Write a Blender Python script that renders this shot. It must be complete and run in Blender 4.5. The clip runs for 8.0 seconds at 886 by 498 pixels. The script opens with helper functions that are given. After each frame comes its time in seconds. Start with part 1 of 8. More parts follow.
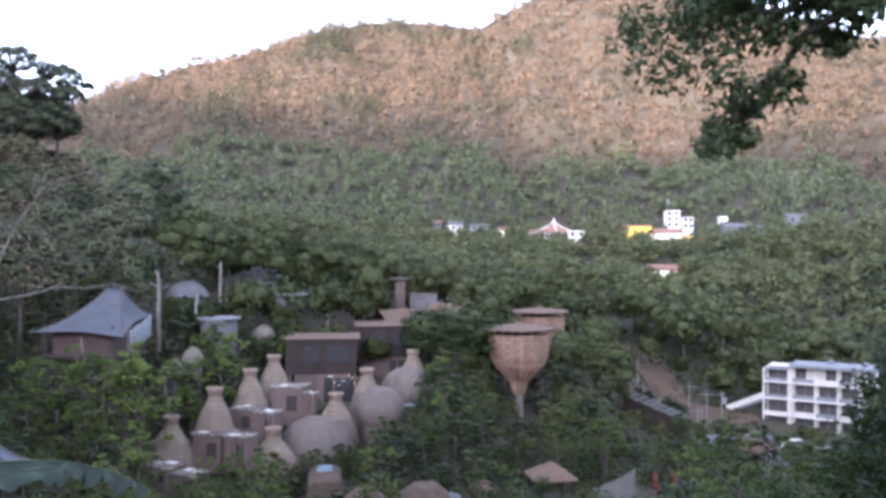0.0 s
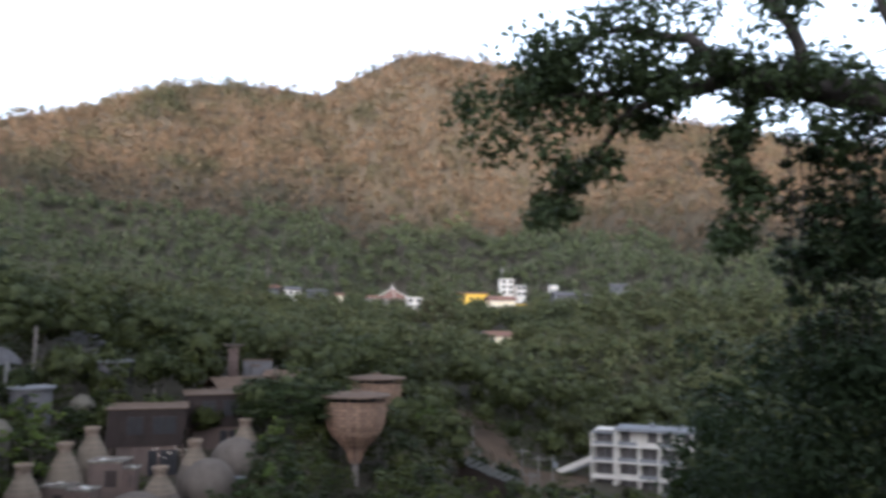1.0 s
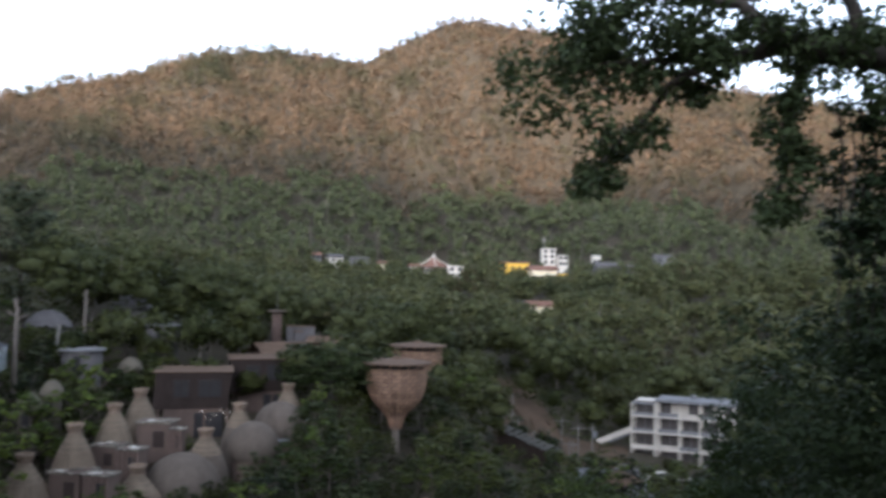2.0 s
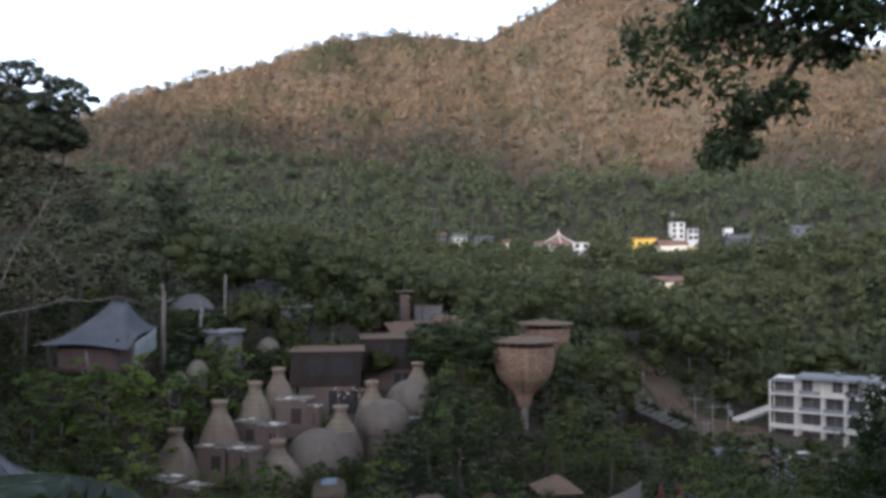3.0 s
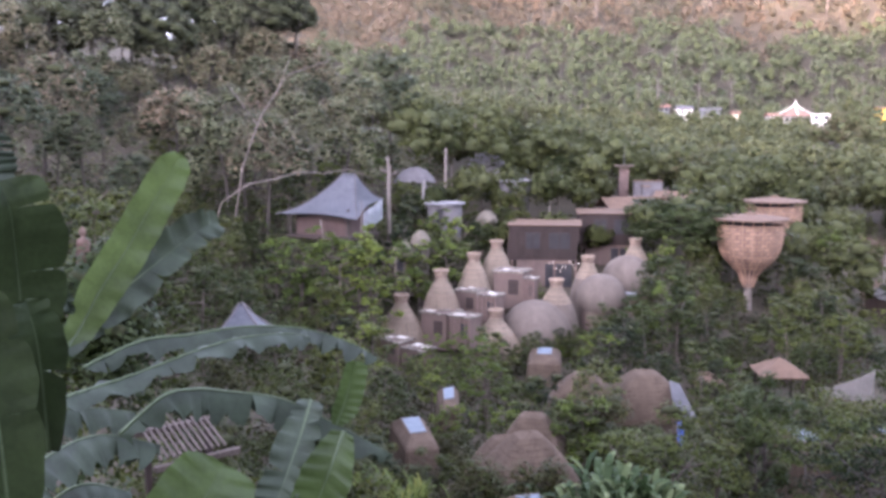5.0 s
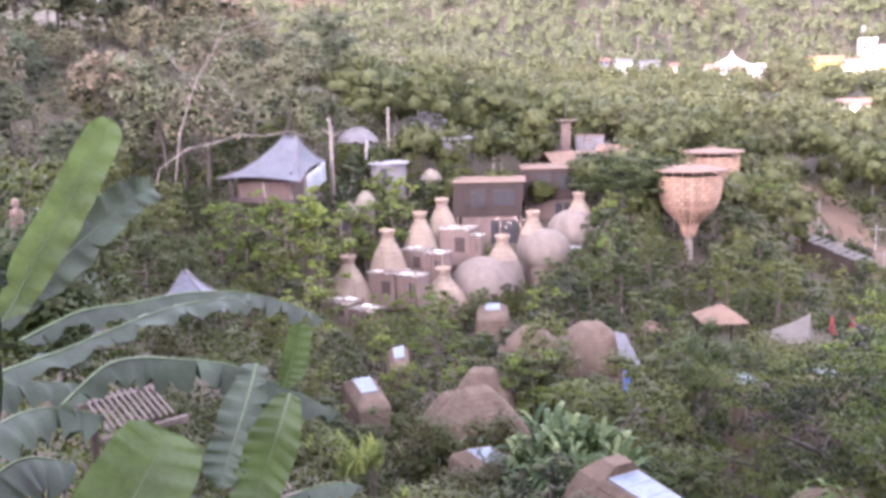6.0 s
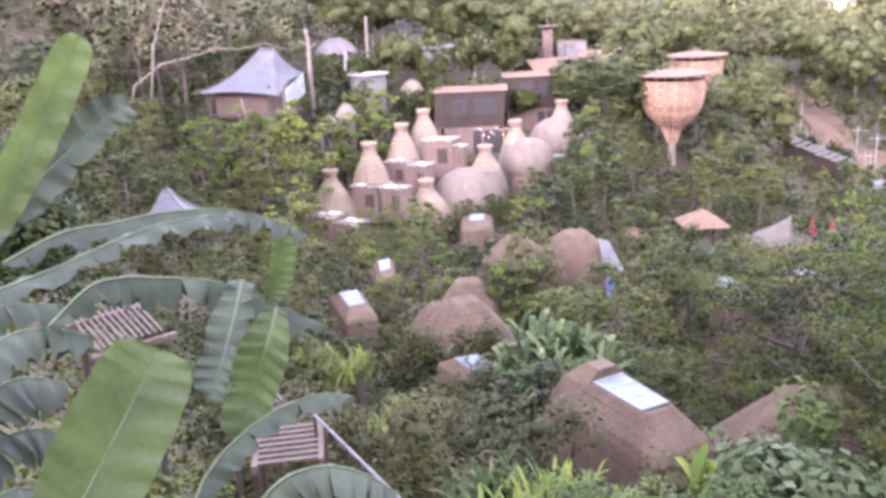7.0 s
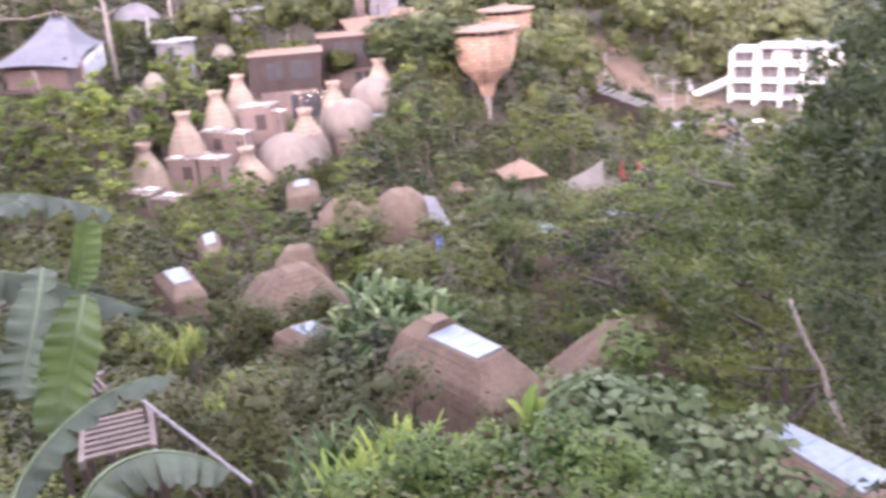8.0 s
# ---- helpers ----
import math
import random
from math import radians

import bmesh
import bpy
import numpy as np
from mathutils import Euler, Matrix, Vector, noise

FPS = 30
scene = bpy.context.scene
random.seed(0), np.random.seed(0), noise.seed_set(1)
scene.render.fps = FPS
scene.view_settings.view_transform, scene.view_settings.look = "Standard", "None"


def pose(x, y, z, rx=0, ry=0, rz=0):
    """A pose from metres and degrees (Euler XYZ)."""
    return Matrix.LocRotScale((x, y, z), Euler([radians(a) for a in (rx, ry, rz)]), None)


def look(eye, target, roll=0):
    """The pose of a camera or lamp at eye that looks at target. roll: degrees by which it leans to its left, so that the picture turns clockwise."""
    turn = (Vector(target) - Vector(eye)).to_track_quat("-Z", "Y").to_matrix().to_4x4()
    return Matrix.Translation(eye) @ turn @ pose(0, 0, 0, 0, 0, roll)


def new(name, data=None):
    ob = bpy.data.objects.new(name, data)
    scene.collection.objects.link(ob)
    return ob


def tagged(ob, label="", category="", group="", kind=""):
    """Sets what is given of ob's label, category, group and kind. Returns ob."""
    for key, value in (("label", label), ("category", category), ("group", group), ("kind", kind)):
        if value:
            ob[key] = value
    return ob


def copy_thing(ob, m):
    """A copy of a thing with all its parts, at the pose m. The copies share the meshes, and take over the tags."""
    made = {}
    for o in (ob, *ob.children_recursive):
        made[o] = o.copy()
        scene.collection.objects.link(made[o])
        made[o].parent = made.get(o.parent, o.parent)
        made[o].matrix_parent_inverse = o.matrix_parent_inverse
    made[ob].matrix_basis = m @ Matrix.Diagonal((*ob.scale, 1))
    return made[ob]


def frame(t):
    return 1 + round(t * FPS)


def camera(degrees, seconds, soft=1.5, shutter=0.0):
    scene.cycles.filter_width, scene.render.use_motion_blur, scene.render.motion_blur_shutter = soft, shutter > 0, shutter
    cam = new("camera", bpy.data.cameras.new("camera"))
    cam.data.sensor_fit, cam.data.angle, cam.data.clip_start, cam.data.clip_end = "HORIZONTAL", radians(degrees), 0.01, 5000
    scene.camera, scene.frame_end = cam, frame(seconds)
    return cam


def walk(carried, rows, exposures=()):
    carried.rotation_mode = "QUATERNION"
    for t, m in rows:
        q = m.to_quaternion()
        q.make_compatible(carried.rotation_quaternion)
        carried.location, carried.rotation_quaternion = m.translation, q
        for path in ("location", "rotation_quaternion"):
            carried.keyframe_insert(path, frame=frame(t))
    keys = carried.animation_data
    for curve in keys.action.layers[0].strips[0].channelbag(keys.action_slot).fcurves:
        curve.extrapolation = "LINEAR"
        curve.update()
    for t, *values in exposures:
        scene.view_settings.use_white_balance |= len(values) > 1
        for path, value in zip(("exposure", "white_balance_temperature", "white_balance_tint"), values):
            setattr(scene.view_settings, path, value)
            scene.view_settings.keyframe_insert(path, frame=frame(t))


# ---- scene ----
cam = camera(54.2, 8.0, soft=3.3, shutter=0.3)
PATH = [  # seconds, x, y, z, yaw, pitch, roll
    (0.00, 0.000, 0.000, 30.000, 0.00, 0.00, 0.00),
    (0.30, 0.012, 0.000, 30.003, 0.08, 1.08, -0.32),
    (0.50, 0.020, 0.000, 30.005, -2.67, 2.62, -0.77),
    (0.80, 0.038, 0.000, 30.008, -6.50, 4.42, -0.29),
    (1.00, 0.050, 0.000, 30.010, -10.65, 4.40, -0.44),
    (1.20, 0.060, 0.000, 30.010, -14.66, 4.05, -0.05),
    (1.50, 0.056, 0.000, 30.009, -15.78, 3.55, -0.09),
    (1.75, 0.052, 0.000, 30.008, -12.65, 2.98, -0.61),
    (2.00, 0.049, 0.000, 30.006, -7.93, 2.30, -1.13),
    (2.30, 0.045, 0.000, 30.005, -2.96, 1.34, -1.21),
    (2.50, 0.040, 0.000, 30.000, -0.59, 0.66, -0.93),
    (2.80, 0.028, 0.000, 30.000, -0.01, 1.42, -0.31),
    (3.00, 0.020, 0.000, 30.000, 0.31, 0.81, 0.11),
    (3.20, 0.012, 0.000, 29.998, 3.74, -0.02, -0.33),
    (3.50, 0.000, 0.000, 29.995, 11.84, -0.45, -0.94),
    (3.70, 0.004, 0.000, 29.993, 14.75, -0.71, -0.78),
    (4.00, 0.010, 0.000, 29.990, 15.65, -1.13, -1.08),
    (4.20, 0.018, 0.000, 29.988, 16.64, -1.65, -1.22),
    (4.50, 0.030, 0.000, 29.985, 15.80, -3.77, -0.45),
    (4.70, 0.040, 0.000, 29.980, 15.46, -5.91, -0.14),
    (5.00, 0.052, 0.000, 29.977, 14.61, -7.44, 0.27),
    (5.25, 0.062, 0.000, 29.975, 13.44, -7.96, 0.69),
    (5.50, 0.073, 0.000, 29.973, 12.24, -8.31, 1.09),
    (5.80, 0.085, 0.000, 29.970, 11.26, -9.13, 1.43),
    (6.00, 0.090, 0.000, 29.970, 10.81, -10.20, 1.61),
    (6.20, 0.094, 0.000, 29.970, 10.62, -11.68, 1.72),
    (6.50, 0.100, 0.000, 29.970, 10.37, -12.97, 2.89),
    (6.70, 0.100, 0.000, 29.970, 10.29, -13.33, 3.03),
    (7.00, 0.100, 0.000, 29.970, 9.45, -16.09, 2.77),
    (7.20, 0.116, 0.000, 29.970, 8.46, -16.24, 3.02),
    (7.50, 0.140, 0.000, 29.970, 5.01, -16.98, 3.09),
    (7.80, 0.170, 0.000, 29.970, 1.52, -18.58, 3.51),
    (8.00, 0.190, 0.000, 29.970, -2.63, -19.32, 3.83),
]
EXPOSURES = [  # seconds, stops, kelvin, tint
    (0.0, 3.93, 5000, 26), (0.6, 3.28, 5200, 21), (1.0, 2.88, 5300, 16), (2.5, 2.79, 5300, 15), (3.0, 2.79, 5250, 16),
    (3.5, 3.28, 5000, 23), (4.5, 4.11, 5250, 33), (6.0, 5.39, 5760, 43), (7.0, 5.61, 5830, 44), (8.0, 5.63, 5970, 43),
]
walk(cam, [(t, pose(x, y, z, 90 + p, r, w)) for t, x, y, z, w, p, r in PATH], EXPOSURES)

# ---- light: a low evening sun behind the camera, whose ridge shades the valley ----
SUN_AZ, SUN_EL = 200.0, 5.0
world = bpy.data.worlds.new("world")
scene.world = world
world.use_nodes = True
wt = world.node_tree
sky = wt.nodes.new("ShaderNodeTexSky")
sky.sky_type = "NISHITA"
sky.sun_disc = False
sky.sun_elevation = radians(SUN_EL)
sky.sun_rotation = radians(SUN_AZ)
sky.air_density, sky.dust_density = 1.0, 2.0
bg = wt.nodes["Background"]
bg.inputs["Strength"].default_value = 0.15
tone = wt.nodes.new("ShaderNodeHueSaturation")
tone.inputs["Saturation"].default_value = 0.25
wt.links.new(sky.outputs[0], tone.inputs["Color"])
wt.links.new(tone.outputs[0], bg.inputs["Color"])
sun_data = bpy.data.lights.new("sun", "SUN")
sun_data.energy, sun_data.angle, sun_data.color = 1.4, radians(2.0), (1.0, 0.71, 0.49)
sun = new("sun", sun_data)
sa, se = radians(SUN_AZ), radians(SUN_EL)
sun.matrix_world = look((-200, -600, 300), (-200 - math.sin(sa), -600 - math.cos(sa), 300 - math.tan(se)))

# ---- materials ----
def mat(name, c1, c2, scale=4.0, rough=0.85, bump=0.3, fine=8.0, metal=0.0, stretch=(1, 1, 1), island=0.0, stain=None):
    """Two colours mixed at two scales, with relief; island: how far single pieces differ."""
    m = bpy.data.materials.new(name)
    m.use_nodes = True
    n, l = m.node_tree.nodes, m.node_tree.links
    b = n["Principled BSDF"]
    tc = n.new("ShaderNodeTexCoord")
    mp = n.new("ShaderNodeMapping")
    mp.inputs["Scale"].default_value = stretch
    l.new(tc.outputs["Object"], mp.inputs[0])
    big, small = n.new("ShaderNodeTexNoise"), n.new("ShaderNodeTexNoise")
    big.inputs["Scale"].default_value, big.inputs["Detail"].default_value = scale, 5
    small.inputs["Scale"].default_value, small.inputs["Detail"].default_value = scale * fine, 3
    l.new(mp.outputs[0], big.inputs["Vector"])
    l.new(mp.outputs[0], small.inputs["Vector"])
    add = n.new("ShaderNodeMath")
    add.operation = "MULTIPLY_ADD"
    add.inputs[1].default_value = 0.55
    l.new(small.outputs[0], add.inputs[0])
    half = n.new("ShaderNodeMath")
    half.operation = "MULTIPLY"
    half.inputs[1].default_value = 0.55
    l.new(big.outputs[0], half.inputs[0])
    l.new(half.outputs[0], add.inputs[2])
    ramp = n.new("ShaderNodeValToRGB")
    ramp.color_ramp.elements[0].position, ramp.color_ramp.elements[1].position = 0.36, 0.74
    ramp.color_ramp.elements[0].color = (*c1, 1)
    ramp.color_ramp.elements[1].color = (*c2, 1)
    if stain:
        e = ramp.color_ramp.elements.new(0.42)
        e.color = (*stain, 1)
    l.new(add.outputs[0], ramp.inputs[0])
    out = ramp.outputs[0]
    if island:
        info = n.new("ShaderNodeObjectInfo")
        hsv = n.new("ShaderNodeHueSaturation")
        mr = n.new("ShaderNodeMapRange")
        mr.inputs[3].default_value, mr.inputs[4].default_value = 1 - island, 1 + island
        l.new(info.outputs["Random"], mr.inputs[0])
        l.new(mr.outputs[0], hsv.inputs["Value"])
        l.new(out, hsv.inputs["Color"])
        out = hsv.outputs[0]
    l.new(out, b.inputs["Base Color"])
    b.inputs["Roughness"].default_value, b.inputs["Metallic"].default_value = rough, metal
    b.inputs["Specular IOR Level"].default_value = 0.15 if rough > 0.8 else 0.4
    if bump:
        bp = n.new("ShaderNodeBump")
        bp.inputs["Strength"].default_value, bp.inputs["Distance"].default_value = bump, 0.05
        l.new(add.outputs[0], bp.inputs["Height"])
        l.new(bp.outputs[0], b.inputs["Normal"])
    return m


def leaf_mat(name, colours, wood=False, rough=0.55, through_light=0.3, spread=0.35, gloss=0.12, mottle=0.0, patch=0.0, stand=0.35):
    """Foliage: a ramp of colours picked per tree (by its tint in a wood, else per object) and per leaf."""
    m = bpy.data.materials.new(name)
    m.use_nodes = True
    n, l = m.node_tree.nodes, m.node_tree.links
    b = n["Principled BSDF"]
    geo = n.new("ShaderNodeNewGeometry")
    if wood:
        tint = n.new("ShaderNodeAttribute")
        tint.attribute_name = "tint"
        base = tint.outputs["Fac"]
    else:
        base = n.new("ShaderNodeObjectInfo").outputs["Random"]
    if patch:  # stands of one kind of tree, patch metres across
        pn = n.new("ShaderNodeTexNoise")
        pn.inputs["Scale"].default_value, pn.inputs["Detail"].default_value = 1 / patch, 3
        l.new(geo.outputs["Position"], pn.inputs["Vector"])
        wide = n.new("ShaderNodeMapRange")
        wide.inputs[1].default_value, wide.inputs[2].default_value = 0.32, 0.68
        l.new(pn.outputs[0], wide.inputs[0])
        both = n.new("ShaderNodeMix")
        both.inputs[0].default_value = stand
        l.new(base, both.inputs[2])
        l.new(wide.outputs[0], both.inputs[3])
        base = both.outputs[0]
    mixv = n.new("ShaderNodeMix")
    mixv.inputs[0].default_value = spread
    l.new(base, mixv.inputs[2])
    l.new(geo.outputs["Random Per Island"], mixv.inputs[3])
    ramp = n.new("ShaderNodeValToRGB")
    els = ramp.color_ramp.elements
    for i, c in enumerate(colours):
        p = 0.12 + 0.76 * i / (len(colours) - 1)
        if i < 2:
            els[i].position = p if i == 0 else els[i].position
            if i == 0:
                els[0].color = (*c, 1)
            else:
                els[1].position, els[1].color = p, (*c, 1)
        else:
            e = els.new(p)
            e.color = (*c, 1)
    l.new(mixv.outputs[0], ramp.inputs[0])
    out = ramp.outputs[0]
    if mottle:  # patches of wear and fine side veins on broad leaves
        tc = n.new("ShaderNodeTexCoord")
        nz, fine = n.new("ShaderNodeTexNoise"), n.new("ShaderNodeTexNoise")
        nz.inputs["Scale"].default_value, nz.inputs["Detail"].default_value = 3.5, 6
        fine.inputs["Scale"].default_value, fine.inputs["Detail"].default_value = 30.0, 2
        l.new(tc.outputs["Object"], nz.inputs["Vector"])
        l.new(tc.outputs["Object"], fine.inputs["Vector"])
        mean = n.new("ShaderNodeMath")
        mean.operation = "MULTIPLY_ADD"
        mean.inputs[1].default_value = 0.35
        l.new(fine.outputs[0], mean.inputs[0])
        l.new(nz.outputs[0], mean.inputs[2])
        mr = n.new("ShaderNodeMapRange")
        mr.inputs[1].default_value, mr.inputs[2].default_value = 0.45, 0.9
        mr.inputs[3].default_value, mr.inputs[4].default_value = 1 - mottle, 1 + mottle
        l.new(mean.outputs[0], mr.inputs[0])
        hsv = n.new("ShaderNodeHueSaturation")
        l.new(mr.outputs[0], hsv.inputs["Value"])
        l.new(out, hsv.inputs["Color"])
        out = hsv.outputs[0]
        bp = n.new("ShaderNodeBump")
        bp.inputs["Strength"].default_value, bp.inputs["Distance"].default_value = 0.4, 0.02
        l.new(mean.outputs[0], bp.inputs["Height"])
        l.new(bp.outputs[0], b.inputs["Normal"])
    l.new(out, b.inputs["Base Color"])
    b.inputs["Roughness"].default_value = rough
    b.inputs["Specular IOR Level"].default_value = gloss
    tr = n.new("ShaderNodeBsdfTranslucent")
    l.new(out, tr.inputs["Color"])
    mx = n.new("ShaderNodeMixShader")
    mx.inputs[0].default_value = through_light
    l.new(b.outputs[0], mx.inputs[1])
    l.new(tr.outputs[0], mx.inputs[2])
    l.new(mx.outputs[0], n["Material Output"].inputs["Surface"])
    return m


M_GROUND = mat("leaf_litter", (0.036, 0.031, 0.020), (0.085, 0.070, 0.046), 0.12, 0.95, 0.6, 14)
M_EARTH = mat("red_earth", (0.055, 0.037, 0.022), (0.105, 0.070, 0.043), 0.2, 0.95, 0.5, 10)
M_BARK = mat("bark", (0.055, 0.043, 0.033), (0.135, 0.110, 0.088), 2.0, 0.9, 0.8, 6, stretch=(1, 1, 0.25))
M_PALEBARK = mat("pale_bark", (0.105, 0.086, 0.068), (0.21, 0.178, 0.148), 1.5, 0.9, 0.5, 6, stretch=(1, 1, 0.3))
M_BLACKBARK = mat("near_black_bark", (0.011, 0.009, 0.008), (0.030, 0.025, 0.021), 3.0, 0.95, 0.9, 6, stretch=(1, 1, 0.3))
M_DARKBARK = mat("dark_bark", (0.03, 0.025, 0.02), (0.09, 0.075, 0.06), 3.0, 0.9, 0.9, 6, stretch=(1, 1, 0.3))
GREENS = [(0.008, 0.014, 0.003), (0.018, 0.028, 0.006), (0.035, 0.045, 0.008), (0.056, 0.069, 0.013), (0.076, 0.084, 0.017), (0.031, 0.036, 0.009)]
M_LEAF = leaf_mat("broad_leaves", GREENS, spread=0.2)
M_UNDER = leaf_mat("undergrowth_leaves", GREENS, wood=True, spread=0.2, patch=5.0)
M_UNDER_LIME = leaf_mat("light_undergrowth", [(0.012, 0.018, 0.003), (0.025, 0.035, 0.006), (0.041, 0.056, 0.009), (0.056, 0.069, 0.012)], wood=True, spread=0.25, patch=5.0)
M_UNDER_RUST = leaf_mat("rusty_undergrowth", [(0.012, 0.015, 0.005), (0.026, 0.025, 0.007), (0.041, 0.032, 0.012), (0.023, 0.028, 0.007)], wood=True, spread=0.25, patch=5.0)
M_LEAF_LIME = leaf_mat("young_leaves", [(0.047, 0.068, 0.012), (0.077, 0.103, 0.016), (0.126, 0.150, 0.026)])
# Skyline crowns: haze is put into this tone, paler than the leaf.
M_LEAF_CREST = leaf_mat("hazed_crest_leaves", [(0.056, 0.062, 0.038), (0.081, 0.087, 0.052), (0.112, 0.112, 0.070)])
M_LEAF_SOFT = leaf_mat("soft_green_leaves", [(0.028, 0.052, 0.011), (0.050, 0.078, 0.017), (0.076, 0.108, 0.026)])
M_LEAF_DARK = leaf_mat("shaded_leaves", [(0.017, 0.027, 0.007), (0.031, 0.043, 0.011), (0.048, 0.062, 0.016)])
# Great tree's low leaves and creepers: deep shade is put into the colour.
M_LEAF_DEEPSHADE = leaf_mat("leaves_with_painted_shade", [(0.010, 0.017, 0.007), (0.018, 0.028, 0.010), (0.030, 0.042, 0.016)])
# Hill trees and their scrub: tones lightened in place of haze.
M_LEAF_HILL = leaf_mat("hazed_hill_leaves", [(0.041, 0.053, 0.028), (0.081, 0.092, 0.048), (0.135, 0.140, 0.070), (0.196, 0.154, 0.090), (0.068, 0.084, 0.042), (0.230, 0.161, 0.105)], spread=0.2)
M_WOOD_HILL = leaf_mat("hazed_scrub_leaves", [(0.060, 0.073, 0.035), (0.091, 0.100, 0.049), (0.130, 0.116, 0.062), (0.078, 0.092, 0.041)], wood=True, through_light=0.3, spread=0.25)
M_LEAF_RUST = leaf_mat("rusty_leaves", [(0.023, 0.031, 0.007), (0.032, 0.035, 0.009), (0.042, 0.036, 0.011), (0.037, 0.049, 0.009)])
M_LEAF_OLIVE = leaf_mat("olive_leaves", [(0.020, 0.032, 0.007), (0.037, 0.051, 0.010), (0.065, 0.078, 0.016)], spread=0.25)
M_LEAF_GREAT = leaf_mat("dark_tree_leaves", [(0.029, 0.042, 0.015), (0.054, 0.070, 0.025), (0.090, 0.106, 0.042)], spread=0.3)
M_LEAF_GREY = leaf_mat("grey_green_leaves", [(0.031, 0.048, 0.017), (0.053, 0.075, 0.029), (0.091, 0.112, 0.051)])
# Mountain, valley and mixed wood tones are paled and muted to imitate haze.
M_WOOD_FAR = leaf_mat("hazed_dry_wood", [(0.056, 0.065, 0.031), (0.092, 0.090, 0.048), (0.127, 0.108, 0.060), (0.173, 0.126, 0.075), (0.201, 0.141, 0.085), (0.149, 0.116, 0.069), (0.099, 0.096, 0.050)], wood=True, through_light=0.25, spread=0.2, patch=60.0, stand=0.72)
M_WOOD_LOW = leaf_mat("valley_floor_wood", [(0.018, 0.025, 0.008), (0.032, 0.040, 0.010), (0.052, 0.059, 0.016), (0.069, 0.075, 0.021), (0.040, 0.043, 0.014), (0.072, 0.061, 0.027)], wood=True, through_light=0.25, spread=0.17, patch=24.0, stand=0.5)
M_WOOD_MID = leaf_mat("hazed_valley_wood", [(0.038, 0.046, 0.020), (0.067, 0.073, 0.030), (0.104, 0.106, 0.041), (0.133, 0.132, 0.050), (0.083, 0.086, 0.035), (0.143, 0.110, 0.062)], wood=True, through_light=0.25, spread=0.17, patch=40.0, stand=0.5)
M_WOOD_SLOPE = leaf_mat("hazed_mixed_wood", [(0.072, 0.089, 0.047), (0.113, 0.126, 0.065), (0.135, 0.139, 0.075), (0.097, 0.113, 0.056), (0.158, 0.142, 0.086), (0.116, 0.134, 0.063)], wood=True, through_light=0.25, spread=0.17, patch=65.0, stand=0.6)
# Inner crown lumps: twig tone, darkened to stand in for shade between leaves.
M_TWIGSHADE = mat("twigs_and_painted_shade", (0.019, 0.023, 0.009), (0.046, 0.048, 0.019), 1.5, 0.95, 0.6, 6)
M_BOUGHSHADE = mat("boughs_and_painted_shade", (0.034, 0.041, 0.015), (0.074, 0.078, 0.031), 1.2, 0.95, 0.6, 6)
M_BANANA = leaf_mat("banana_leaf", [(0.029, 0.044, 0.016), (0.039, 0.057, 0.020), (0.050, 0.070, 0.025)], rough=0.55, through_light=0.25, spread=0.35, gloss=0.3, mottle=0.35)
M_THATCH = mat("dark_thatch", (0.047, 0.033, 0.021), (0.107, 0.078, 0.053), 1.2, 0.95, 0.9, 12, stretch=(1, 1, 0.35))
M_STRAW = mat("pale_thatch", (0.109, 0.084, 0.059), (0.212, 0.167, 0.117), 0.9, 0.95, 0.8, 14, stretch=(1, 1, 0.3))
M_GREYSTRAW = mat("mauve_grey_thatch", (0.083, 0.066, 0.051), (0.149, 0.121, 0.094), 0.8, 0.95, 0.6, 14, stretch=(1, 1, 0.4))
M_POD = mat("brown_grey_thatch", (0.079, 0.067, 0.048), (0.144, 0.125, 0.093), 1.0, 0.95, 0.6, 12)
M_COLLAR = mat("woven_collar", (0.143, 0.101, 0.070), (0.258, 0.198, 0.143), 2.5, 0.9, 0.8, 8)
M_CLAY = mat("clay_wall", (0.078, 0.055, 0.041), (0.143, 0.103, 0.078), 0.7, 0.9, 0.4, 10, stain=(0.11, 0.08, 0.066))
M_WHITE = mat("white_paint", (0.35, 0.31, 0.25), (0.56, 0.51, 0.42), 0.5, 0.75, 0.1, 9, stain=(0.43, 0.385, 0.32))
M_CONC = mat("concrete", (0.13, 0.127, 0.123), (0.24, 0.235, 0.228), 0.6, 0.9, 0.3, 10)
M_RIM = mat("stained_render", (0.055, 0.045, 0.032), (0.360, 0.325, 0.250), 0.55, 0.85, 0.3, 5, stain=(0.07, 0.058, 0.046))
M_SKYLIGHT = mat("skylight_sheet", (0.056, 0.074, 0.088), (0.105, 0.13, 0.15), 0.8, 0.65, 0.05, 8)
M_DARKWOOD = mat("dark_timber", (0.018, 0.011, 0.008), (0.046, 0.030, 0.022), 1.5, 0.8, 0.5, 8, stretch=(1, 1, 0.3))
M_ROOMWOOD = mat("oiled_timber", (0.042, 0.026, 0.02), (0.085, 0.054, 0.042), 1.5, 0.8, 0.5, 8, stretch=(4, 4, 0.3))
M_BROWNWOOD = mat("brown_timber", (0.085, 0.055, 0.042), (0.17, 0.115, 0.09), 1.5, 0.8, 0.5, 8)
M_WICKER = mat("woven_cane", (0.166, 0.097, 0.060), (0.313, 0.198, 0.124), 2.0, 0.8, 0.5, 9, island=0.25)
M_SHINGLE = mat("red_shingle", (0.085, 0.055, 0.036), (0.147, 0.099, 0.065), 1.0, 0.9, 0.6, 9)
